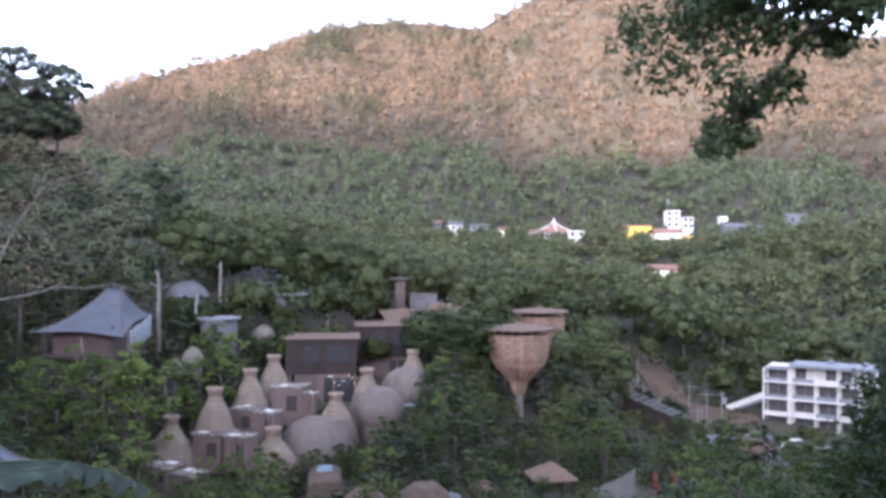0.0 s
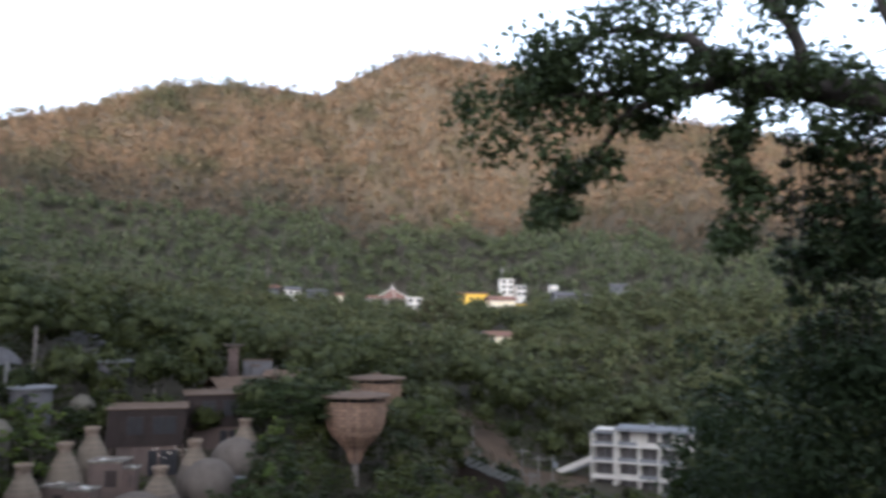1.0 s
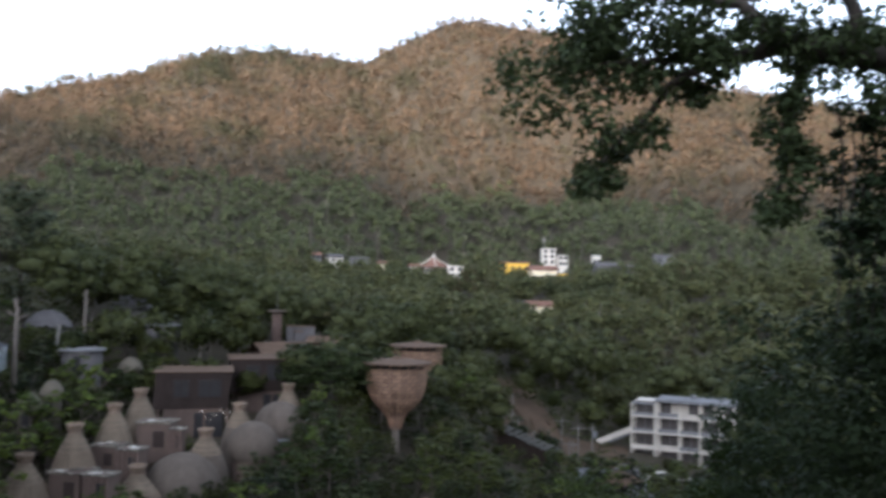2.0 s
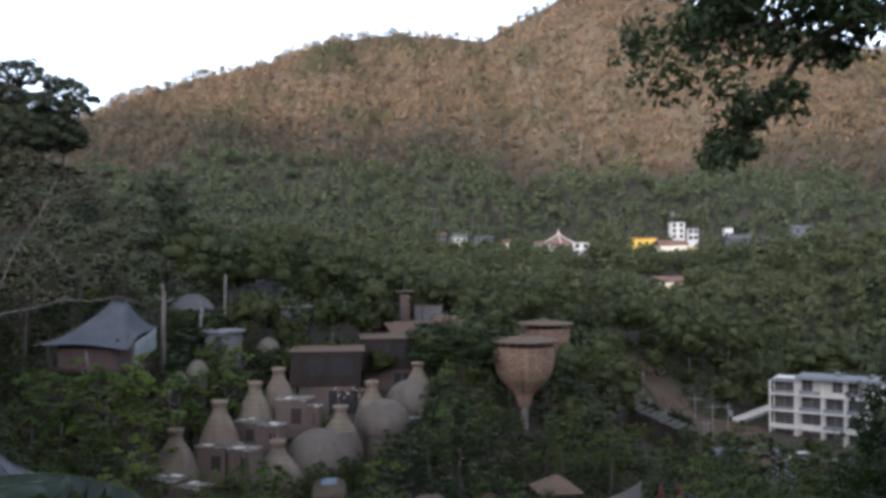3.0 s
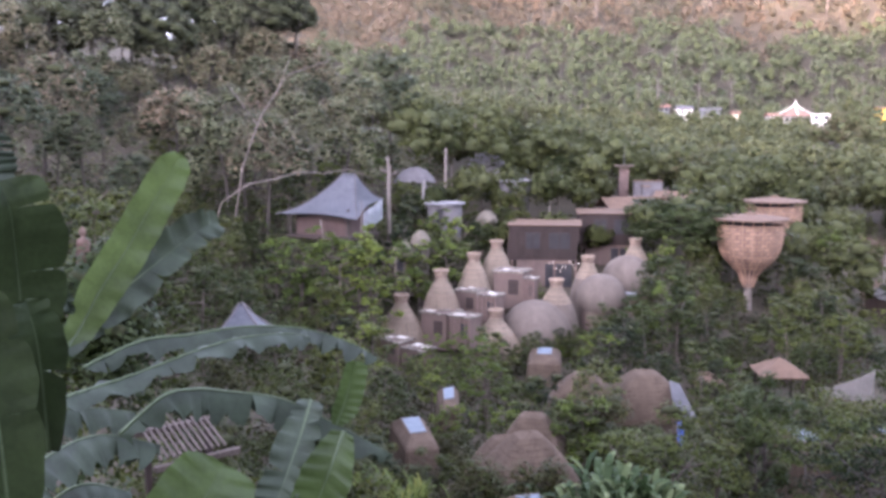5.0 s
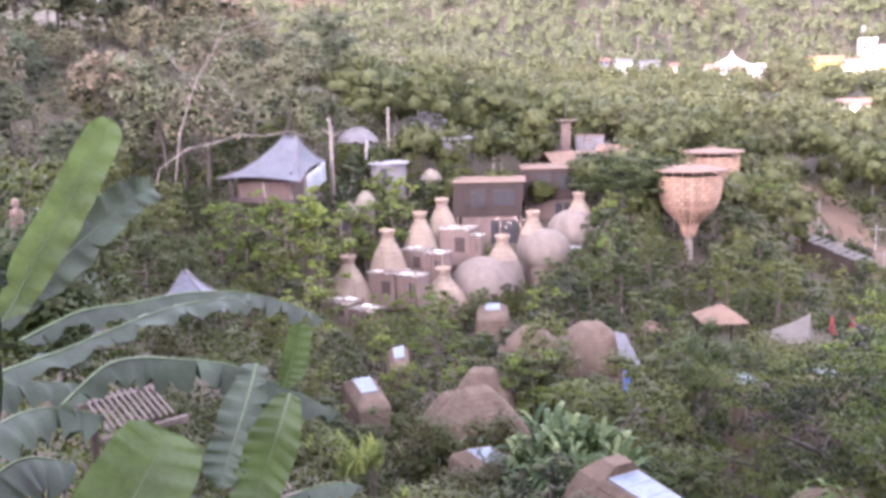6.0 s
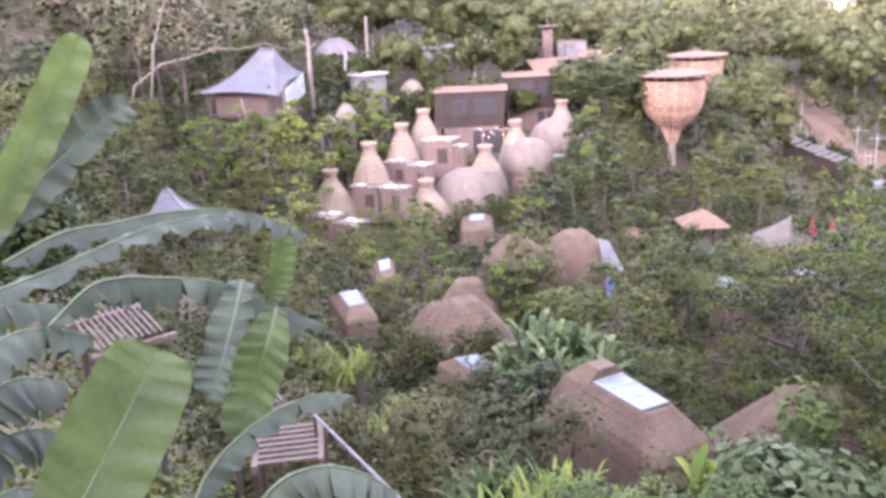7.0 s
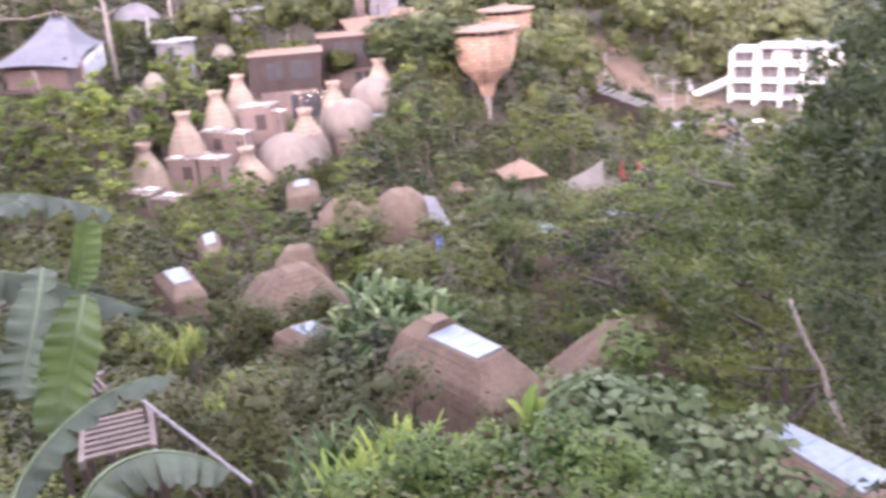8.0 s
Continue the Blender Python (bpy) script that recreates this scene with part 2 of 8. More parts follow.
M_TENT = mat("tent_canvas", (0.108, 0.112, 0.120), (0.178, 0.184, 0.192), 0.5, 0.75, 0.3, 9)
M_GREYROOF = mat("weathered_roof", (0.085, 0.077, 0.073), (0.16, 0.146, 0.140), 0.6, 0.85, 0.5, 10)
M_OLDSHEET = mat("old_sheet", (0.028, 0.027, 0.020), (0.10, 0.092, 0.076), 1.6, 0.95, 0.6, 7)
M_TILE = mat("roof_tile", (0.17, 0.088, 0.06), (0.28, 0.155, 0.108), 0.8, 0.85, 0.4, 9)
# Village white: low sunlight is put into the paint, warmer and brighter.
M_SUNWHITE = mat("white_paint_with_painted_sun", (0.56, 0.50, 0.41), (0.76, 0.70, 0.585), 0.5, 0.75, 0.1, 9)
M_YELLOW = mat("yellow_paint", (0.78, 0.45, 0.04), (0.86, 0.55, 0.07), 0.4, 0.7, 0.1, 8)
M_CREAM = mat("cream_paint", (0.78, 0.66, 0.42), (0.86, 0.75, 0.52), 0.4, 0.7, 0.1, 8)
# Near-black for glass, tyres and cord, and for painted shade in openings.
M_DARK = mat("black_parts_and_opening_shade", (0.012, 0.011, 0.011), (0.03, 0.028, 0.028), 1.0, 0.4, 0.0)
M_SHADE = mat("painted_room_shade", (0.030, 0.025, 0.022), (0.085, 0.070, 0.060), 0.6, 0.6, 0.1, 6)
M_ROAD = mat("road_asphalt", (0.10, 0.10, 0.098), (0.17, 0.165, 0.16), 0.5, 0.9, 0.3, 12)
M_METAL = mat("galvanised_rail", (0.06, 0.056, 0.052), (0.115, 0.108, 0.10), 3.0, 0.7, 0.1, 6)
M_POLE = mat("concrete_pole", (0.15, 0.138, 0.118), (0.24, 0.222, 0.195), 1.0, 0.85, 0.2, 8)
M_SAIL = mat("shade_sail", (0.18, 0.166, 0.140), (0.26, 0.24, 0.205), 0.6, 0.8, 0.2, 8)
M_AWNING = mat("awning_canvas", (0.050, 0.049, 0.048), (0.095, 0.092, 0.089), 0.8, 0.8, 0.3, 9)
M_RED = mat("red_cloth", (0.10, 0.012, 0.010), (0.17, 0.026, 0.020), 2.0, 0.8, 0.2, 6)
M_BLUE = mat("blue_cloth", (0.06, 0.10, 0.32), (0.12, 0.18, 0.45), 2.0, 0.7, 0.2, 6)


# ---- mesh helpers ----
def part(name, bm, material, parent=None, label="", smooth=False):
    """One bmesh as one mesh object, under a thing or a part."""
    me = bpy.data.meshes.new(name)
    bm.to_mesh(me)
    bm.free()
    if smooth:
        me.polygons.foreach_set("use_smooth", [True] * len(me.polygons))
    me.materials.append(material)
    ob = new(name, me)
    if parent:
        ob.parent = parent
    if label:
        ob["label"] = label
    return ob


def raw(name, verts, faces, material, parent=None, smooth=False):
    me = bpy.data.meshes.new(name)
    me.from_pydata([tuple(v) for v in verts], [], [tuple(f) for f in faces])
    if smooth:
        me.polygons.foreach_set("use_smooth", [True] * len(me.polygons))
    me.materials.append(material)
    ob = new(name, me)
    if parent:
        ob.parent = parent
    return ob


def box(bm, sx, sy, sz, x=0, y=0, z=0, rz=0.0, bevel=0.0, rx=0.0, ry=0.0):
    """A box sx by sy by sz that stands on z."""
    m = Matrix.Translation((x, y, z)) @ pose(0, 0, 0, rx, ry, rz) @ Matrix.Translation((0, 0, sz / 2)) @ Matrix.Diagonal((sx, sy, sz, 1))
    r = bmesh.ops.create_cube(bm, size=1, matrix=m)
    if bevel:
        edges = list({e for v in r["verts"] for e in v.link_edges})
        bmesh.ops.bevel(bm, geom=edges, offset=bevel, segments=2, affect="EDGES", profile=0.5)
    return bm


def lathe(bm, profile, seg=28, wob=0.0, seed=0, cx=0, cy=0, cz=0, sx=1.0, sy=1.0):
    """A turned body from (radius, height) pairs, with a little unevenness."""
    rnd = random.Random(seed)
    rings = []
    for r, z in profile:
        rings.append([bm.verts.new((cx + sx * r * (1 + wob * rnd.uniform(-1, 1)) * math.cos(2 * math.pi * i / seg),
                                    cy + sy * r * (1 + wob * rnd.uniform(-1, 1)) * math.sin(2 * math.pi * i / seg),
                                    cz + z + wob * r * 0.3 * rnd.uniform(-1, 1))) for i in range(seg)])
    for a, b in zip(rings, rings[1:]):
        for i in range(seg):
            bm.faces.new((a[i], a[(i + 1) % seg], b[(i + 1) % seg], b[i]))
    bm.faces.new(rings[-1])
    bm.faces.new(list(reversed(rings[0])))
    return bm


def tube(bm, pts, radii, seg=7):
    """A tapered limb along points."""
    pts = [Vector(p) for p in pts]
    rings = []
    for i, p in enumerate(pts):
        d = (pts[min(i + 1, len(pts) - 1)] - pts[max(i - 1, 0)]).normalized()
        u = d.cross(Vector((0.31, 0.95, 0.05))).normalized()
        w = d.cross(u)
        rings.append([bm.verts.new(p + radii[i] * (math.cos(2 * math.pi * k / seg) * u + math.sin(2 * math.pi * k / seg) * w)) for k in range(seg)])
    for a, b in zip(rings, rings[1:]):
        for k in range(seg):
            bm.faces.new((a[k], a[(k + 1) % seg], b[(k + 1) % seg], b[k]))
    bm.faces.new(rings[-1])
    bm.faces.new(list(reversed(rings[0])))
    return bm


def thing(name, x, y, z, rz=0.0, label="", category="", group="", kind=""):
    ob = new(name)
    ob.matrix_basis = pose(x, y, z, 0, 0, rz)
    ob.empty_display_size = 0.3
    return tagged(ob, label, category, group, kind)


def place(az, d):
    """Plan position from a compass angle (degrees right of ahead) and a distance from the terrace."""
    return d * math.sin(radians(az)), d * math.cos(radians(az))


def height_at(el, d):
    return 30.0 + d * math.tan(radians(el))


# ---- ground ----
R_GRID = np.array([0, 6, 11, 18, 25, 45, 65, 85, 105, 125, 150, 200, 270, 350, 450, 600, 850, 1000, 1500, 3000.])
AZ_GRID = np.array([-60, -40, -30, -20, -10, 0, 8, 15, 25, 40, 60.])
H_ROWS = np.array([  # one row a compass angle
    [27, 26, 25, 24.5, 24.5, 25, 24, 23, 23, 25, 29, 40, 55, 70, 85, 105, 130, 110, 60, 40],
    [27, 26, 24.5, 23.5, 23.5, 24, 21, 19, 19, 22, 28, 46, 54, 57, 60, 80, 130, 110, 60, 40],
    [27, 25.5, 22.8, 20, 18, 13, 11, 11, 13, 18, 25, 43, 46, 44, 50, 80, 140, 110, 60, 40],
    [27, 25, 21.5, 17, 14, 9, 7, 5.5, 8, 17, 24, 30, 30, 32, 45, 90, 192, 120, 60, 40],
    [27, 25, 21, 16.5, 13, 8, 5.5, 4, 4.5, 10.5, 20, 22, 19, 22, 36, 90, 234, 140, 60, 40],
    [27, 25, 21, 16, 12.5, 7.5, 5, 3, 5, 9, 15, 15, 14, 20, 33, 88, 252, 150, 60, 40],
    [27, 25, 21, 16, 12.5, 7.5, 5, 3, 3, 4, 7, 10, 12, 19, 32, 90, 281, 170, 60, 40],
    [27, 25, 21, 16, 12.5, 7.5, 5, 3, 2, 0.5, 0, 5, 10, 18, 31, 88, 272, 170, 60, 40],
    [27, 25, 21, 16.5, 13, 8, 5, 3, 1.5, 0, -2, -1, 6, 15, 30, 80, 216, 140, 60, 40],
    [27, 25.5, 22, 18, 15, 10, 7, 5, 4, 3, 3, 6, 12, 20, 35, 75, 172, 120, 60, 40],
    [27, 26, 24, 21, 18, 14, 12, 10, 9, 9, 10, 14, 20, 30, 45, 75, 130, 110, 60, 40],
])


CREST = ((-26, -24), (-22, -20), (-20.5, -13), (-18.5, -9), (-16, -3), (-13.8, -8), (-10.7, -2), (-7.2, 5), (-2.5, 6), (0.6, -2), (1.4, -9), (2.4, -14), (3.4, -8), (6.0, -4), (7.4, 3), (9.6, 7), (12.6, -1), (14.6, -4), (20, 0), (26, 5), (33, 0))


def ground_z(x, y):
    r = math.hypot(x, y)
    a = math.degrees(math.atan2(x, y))
    rows = [float(np.interp(r, R_GRID, row)) for row in H_ROWS]
    if abs(a) <= 60:
        z = float(np.interp(a, AZ_GRID, rows))
    else:  # the hill behind the terrace rises to a long ridge
        side = rows[0] if a < 0 else rows[-1]
        back = float(np.interp(r, [0, 6, 40, 200, 700, 900, 1500, 3000], [27, 28, 34, 75, 0, 0, 60, 40]))
        if 200 < r < 1500:
            top = 241 - 0.095 * (max(-900, min(700, x)) + 490) + 26 * noise.noise((x * 0.008, 3.3, 0.4)) + 9 * noise.noise((x * 0.03, 7.3, 0.4))
            back = float(np.interp(r, [200, 700, 760, 1500], [75, top, top, 60]))
        k = min(1.0, (abs(a) - 60) / 60)
        k = k * k * (3 - 2 * k)
        z = side * (1 - k) + back * k
    if r > 300:
        amp = min(1.0, (r - 300) / 300)
        if r > 820:
            amp *= max(0.25, 1 - (r - 820) / 60)
        if abs(a) < 60:  # crest and spurs of the mountain
            up = max(0.0, min(1.0, (r - 640) / 190))
            z += up * up * (3 - 2 * up) * (3.5 + float(np.interp(a, [c[0] for c in CREST], [c[1] for c in CREST])))
            spur = max(0.0, min(1.0, (r - 430) / 120)) * max(0.0, min(1.0, (845 - r) / 90))
            z += spur * 20 * (0.45 - abs(2 * noise.noise((a * 0.17 + r * 0.0028, r * 0.0022, 6.1))))
        z += amp * (16 * noise.noise((x * 0.006, y * 0.006, 1.7)) + 9 * noise.noise((x * 0.016, y * 0.016, 4.2)))
    elif r > 20:
        z += min(1.0, (r - 20) / 60) * 1.2 * noise.noise((x * 0.05, y * 0.05, 9.1))
    return z


def build_ground():
    rr = [0.0] + sorted(list(np.geomspace(1.5, 500, 76)) + list(np.arange(522, 1001, 20.5)) + [850.0] + list(np.geomspace(1060, 3000, 12)))
    na = 288
    verts, faces = [(0, 0, ground_z(0, 0.01))], []
    for r in rr[1:]:
        for k in range(na):
            a = 2 * math.pi * k / na
            x, y = r * math.sin(a), r * math.cos(a)
            verts.append((x, y, ground_z(x, y)))
    for k in range(na):
        faces.append((0, 1 + (k + 1) % na, 1 + k))
    for i in range(len(rr) - 2):
        a, b = 1 + i * na, 1 + (i + 1) * na
        for k in range(na):
            faces.append((a + k, a + (k + 1) % na, b + (k + 1) % na, b + k))
    ob = raw("ground", verts, faces, M_GROUND, smooth=True)
    tagged(ob, "brown leaf litter on wooded hillsides", "ground", kind="structure")


build_ground()


# ---- foliage ----
def ball(level):
    """A unit icosphere as arrays."""
    bm = bmesh.new()
    bmesh.ops.create_icosphere(bm, subdivisions=level, radius=1.0)
    v = np.array([tuple(q.co) for q in bm.verts])
    f = np.array([[q.index for q in p.verts] for p in bm.faces], dtype=np.int32)
    bm.free()
    return v, f


BALL = {1: ball(1), 2: ball(2)}


def boughs(rng, centres, radii, flat=0.75, level=1, uneven=0.4, share=0.6):
    """The dense twigs and inner foliage of each clump: a rough lump that the leaves cover."""
    v, f = BALL[level]
    n, k = len(centres), len(v)
    flat = flat * 0.9
    r = np.asarray(radii)[:, None, None] * share * (1 + uneven * rng.uniform(-1, 1, (n, k, 1)))
    p = np.asarray(centres)[:, None, :] + v[None] * r * np.array([1, 1, flat])
    faces = f[None] + (np.arange(n, dtype=np.int32) * k)[:, None, None]
    nor = np.repeat((v / np.array([1, 1, flat]))[None], n, axis=0)
    return p.reshape(-1, 3), faces.reshape(-1, 3), nor.reshape(-1, 3)


def leaf_mesh(name, pos, nor, length, width, material, rng, fold=0.0, corners=4, soft=None, core=None, inner=None, tint=None):
    """Many small leaves (pointed quads, or triangles where they stay far off) as one mesh, from arrays."""
    n, k = len(pos), corners
    nor = nor / np.maximum(np.linalg.norm(nor, axis=1, keepdims=True), 1e-6)
    ref = rng.normal(size=(n, 3))
    u = np.cross(nor, ref)
    u /= np.maximum(np.linalg.norm(u, axis=1, keepdims=True), 1e-6)
    w = np.cross(u, nor)
    L, W = (length / 2)[:, None], (width / 2)[:, None]
    co = np.empty((n, k, 3))
    co[:, 0] = pos - u * L
    if k == 4:
        co[:, 1] = pos + w * W + u * L * 0.15 + nor * fold * W
        co[:, 2] = pos + u * L
        co[:, 3] = pos - w * W + u * L * 0.15 + nor * fold * W
    else:
        co[:, 1] = pos + w * W + u * L * rng.uniform(0.2, 1.0, n)[:, None]
        co[:, 2] = pos - w * W + u * L * rng.uniform(0.2, 1.0, n)[:, None]
    me = bpy.data.meshes.new(name)
    points, corner = co.reshape(-1, 3), np.arange(k * n, dtype=np.int32)
    starts = np.arange(0, k * n, k, dtype=np.int32)
    if core is not None:
        points = np.concatenate([points, core[0]])
        corner = np.concatenate([corner, (core[1] + k * n).ravel().astype(np.int32)])
        starts = np.concatenate([starts, k * n + 3 * np.arange(len(core[1]), dtype=np.int32)])
    me.vertices.add(len(points))
    me.vertices.foreach_set("co", points.ravel())
    me.loops.add(len(corner))
    me.loops.foreach_set("vertex_index", corner)
    me.polygons.add(len(starts))
    me.polygons.foreach_set("loop_start", starts)
    me.materials.append(material)
    # inner: darker tone that paints the shade behind the leaves
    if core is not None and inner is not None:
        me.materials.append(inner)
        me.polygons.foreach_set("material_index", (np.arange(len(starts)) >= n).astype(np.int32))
    me.update(calc_edges=True)
    if tint is not None:
        values = np.repeat(tint[0], k)
        if core is not None:
            values = np.concatenate([values, tint[1]])
        me.attributes.new("tint", "FLOAT", "POINT").data.foreach_set("value", values.astype(np.float32))
    if soft is not None:  # shade each leaf with the roundness of its clump
        soft = soft / np.maximum(np.linalg.norm(soft, axis=1, keepdims=True), 1e-6)
        soft = np.repeat(soft, k, axis=0)
        if core is not None:
            soft = np.concatenate([soft, core[2]])
        at = me.attributes.new("custom_normal", "FLOAT_VECTOR", "POINT")
        at.data.foreach_set("vector", soft.astype(np.float32).ravel())
    return me


def cloud(rng, centres, radii, per, flat=0.75, deep=0.42):
    """Leaf places and normals round clump centres."""
    c = np.repeat(centres, per, axis=0)
    r = np.repeat(radii, per)
    d = rng.normal(size=(len(c), 3))
    d /= np.linalg.norm(d, axis=1, keepdims=True)
    rad = r * rng.uniform(deep, 1.0, len(c)) ** 0.5
    p = c + d * rad[:, None] * [1, 1, flat]
    n = d * 0.8 + [0, 0, 0.55] + rng.normal(size=d.shape) * 0.35
    return p, n


def tree_proto(name, seed, tall, spread, leaf, count, bark, leaves, clear=0.45, clumps=26, flat=0.6, lean=0.1, thick=0.022, label="", group="", category="tree", wide=0.5, clump=(0.20, 0.42), corners=4, full=0.62, dome=0.0):
    """A tapered trunk with forked limbs, and a crown of many leaves in uneven clumps at the limbs' ends."""
    rng = np.random.default_rng(seed)
    rnd = random.Random(seed)
    root = thing(name, 0, 0, 0, 0, label, category, group)
    bm = bmesh.new()
    top = Vector((lean * tall * rnd.uniform(-1, 1), lean * tall * rnd.uniform(-1, 1), tall * 0.82))
    mid = Vector((top.x * 0.3 + rnd.uniform(-0.03, 0.03) * tall, top.y * 0.3, tall * 0.42))
    tr = tall * thick
    tube(bm, [(0, 0, -0.6), (0, 0, tall * 0.04), mid * 0.5, mid, (mid + top) / 2, top], [tr * 1.5, tr * 1.1, tr * 0.9, tr * 0.75, tr * 0.5, tr * 0.2])
    ends = []
    limbs = max(4, clumps // 4)
    for i in range(limbs):
        f = clear + (0.95 - clear) * (i + rnd.random()) / limbs
        base = mid.lerp(top, max(0, (f - 0.42) / 0.4)) if f > 0.42 else mid * (f / 0.42)
        a = i * 2.4 + rnd.uniform(-0.5, 0.5)
        reach = spread * rnd.uniform(0.55, 1.0) * (1.0 - 0.55 * max(0, f - 0.6) / 0.4)
        end = base + Vector((math.cos(a) * reach, math.sin(a) * reach, tall * rnd.uniform(0.05, 0.2)))
        knee = base.lerp(end, 0.5) + Vector((rnd.uniform(-0.1, 0.1) * reach, rnd.uniform(-0.1, 0.1) * reach, -0.03 * tall))
        tube(bm, [base, knee, end], [tr * 0.45, tr * 0.3, tr * 0.1], 4)
        ends.append((end, reach))
        for k in range(1):
            e2 = knee + Vector((rnd.uniform(-0.5, 0.5) * reach, rnd.uniform(-0.5, 0.5) * reach, tall * rnd.uniform(0.04, 0.16)))
            tube(bm, [knee, e2], [tr * 0.22, tr * 0.07], 3)
            ends.append((e2, reach))
    ends.append((top + Vector((0, 0, tall * 0.04)), spread))
    part("trunk", bm, bark, root, smooth=True)
    cs, rs = [], []
    for i in range(clumps):
        e, reach = ends[i % len(ends)]
        cs.append(e + Vector([rnd.uniform(-0.16, 0.16) * spread for _ in range(3)]))
        rs.append(spread * rnd.uniform(*clump))
    if dome:  # a closed, rounded crown: the clumps cover a dome
        cs, rs = [], []
        for i in range(clumps):
            zz = 1 - 1.25 * (i + 0.5) / clumps
            a = i * 2.39996 + rnd.uniform(-0.3, 0.3)
            q = math.sqrt(max(0.0, 1 - zz * zz)) * rnd.uniform(0.78, 1.0)
            cs.append((top.x + spread * 0.86 * q * math.cos(a), top.y + spread * 0.86 * q * math.sin(a), tall * (1 - dome) + tall * dome * (0.92 * zz - 0.06) * rnd.uniform(0.86, 1.0)))
            rs.append(spread * rnd.uniform(*clump))
    cs = np.array([tuple(c) for c in cs])
    p, n = cloud(rng, cs, np.array(rs), max(4, count // clumps), flat, 0.6)
    ln = leaf * rng.uniform(0.6, 1.35, len(p))
    me = leaf_mesh("crown", p, n, ln, ln * wide * (1.4 if corners == 3 else 1.0), leaves, rng, 0.25, corners, n / np.linalg.norm(n, axis=1, keepdims=True) + (p - np.array(tuple(mid))) / spread * 0.4 + [0, 0, 0.2] if corners == 3 else None, boughs(rng, cs[::2], rs[::2], flat, 1, 0.4, full) if full else None, M_TWIGSHADE)
    ob = new("crown", me)
    ob.parent = root
    return root


def set_down(x, y, z=None, s=1.0, rz=0.0, sink=0.0, sz=None):
    """Puts a prototype, or a copy of it, at a place on the ground."""
    z = ground_z(x, y) - sink if z is None else z
    m = pose(x, y, z, 0, 0, rz) @ Matrix.Diagonal((s, s, sz or s, 1))
    return m


# sight lines from the terrace that the trees leave open: compass from, to, lowest angle, how far
SIGHT = [
    (-19.2, -16.2, -14.6, 94), (-16.4, -12.4, -14.4, 94), (-12.6, -9.4, -13.0, 96), (-9.6, -5.4, -12.6, 100), (-5.8, -0.9, -11.2, 104), (-2.2, 0.2, -10.4, 116),
    (-11.2, -5.4, -9.6, 118), (2.7, 7.4, -9.3, 121), (4.3, 5.6, -11.6, 121), (-26.0, -18.3, -6.0, 103),
    (-18.2, -14.9, -2.9, 136), (-13.5, -10.6, -1.8, 146), (-11.4, -8.4, -3.3, 136), (-15.9, -13.2, -4.9, 122), (-12.5, -11.0, -5.5, 126),
    (-3.8, -2.0, -5.2, 156), (-3.6, 0.4, -4.2, 152), (-6.4, -2.4, -5.8, 132), (5.2, 8.2, -4.9, 148),
    (18.3, 26.4, -10.8, 159), (11.3, 18.6, -10.4, 146), (12.4, 13.8, -9.0, 172), (14.2, 18.4, -9.4, 166), (11.6, 16.8, -10.9, 136), (11.0, 12.6, -8.4, 200), (18.6, 22.0, -13.2, 116), (12.0, 15.4, -11.8, 120),
    (4.9, 8.4, 1.12, 436), (8.0, 9.6, 0.62, 432), (11.4, 13.6, 1.1, 450), (13.3, 16.6, 0.68, 438), (14.2, 16.4, 1.7, 448), (17.4, 20.6, 1.2, 440), (0.1, 1.6, 1.5, 440), (3.4, 4.6, 1.1, 436), (13.0, 15.4, -1.5, 322),
    (5.3, 8.8, -15.6, 86), (9.0, 15.5, -16.0, 88),
    (-2.6, 7.6, -29.2, 21), (1.4, 6.6, -33.4, 22), (-3.4, 2.0, -31.6, 21), (-20.4, -14.0, -20.2, 50), (-15.6, -13.2, -18.3, 60), (-6.2, 2.6, -18.0, 69), (-9.4, -6.3, -15.8, 82), (-12.6, -5.6, -20.6, 44), (-10.0, -6.4, -23.9, 36), (-38.3, -36.5, -9.9, 29), (23.5, 33, -33.5, 13), (7.0, 15.5, -27.5, 23), (-5.6, 3.6, -24.6, 31), (-6.4, 1.8, -22.6, 33.4),
    (-30.2, -25.4, -12.9, 53),
]


def headroom(x, y):
    """How high a tree at this spot may reach."""
    r, a = math.hypot(x, y), math.degrees(math.atan2(x, y))
    top = 1e6
    for a0, a1, el, d in SIGHT:
        if r < d and a0 < a < a1:
            top = min(top, height_at(el, r))
    return top


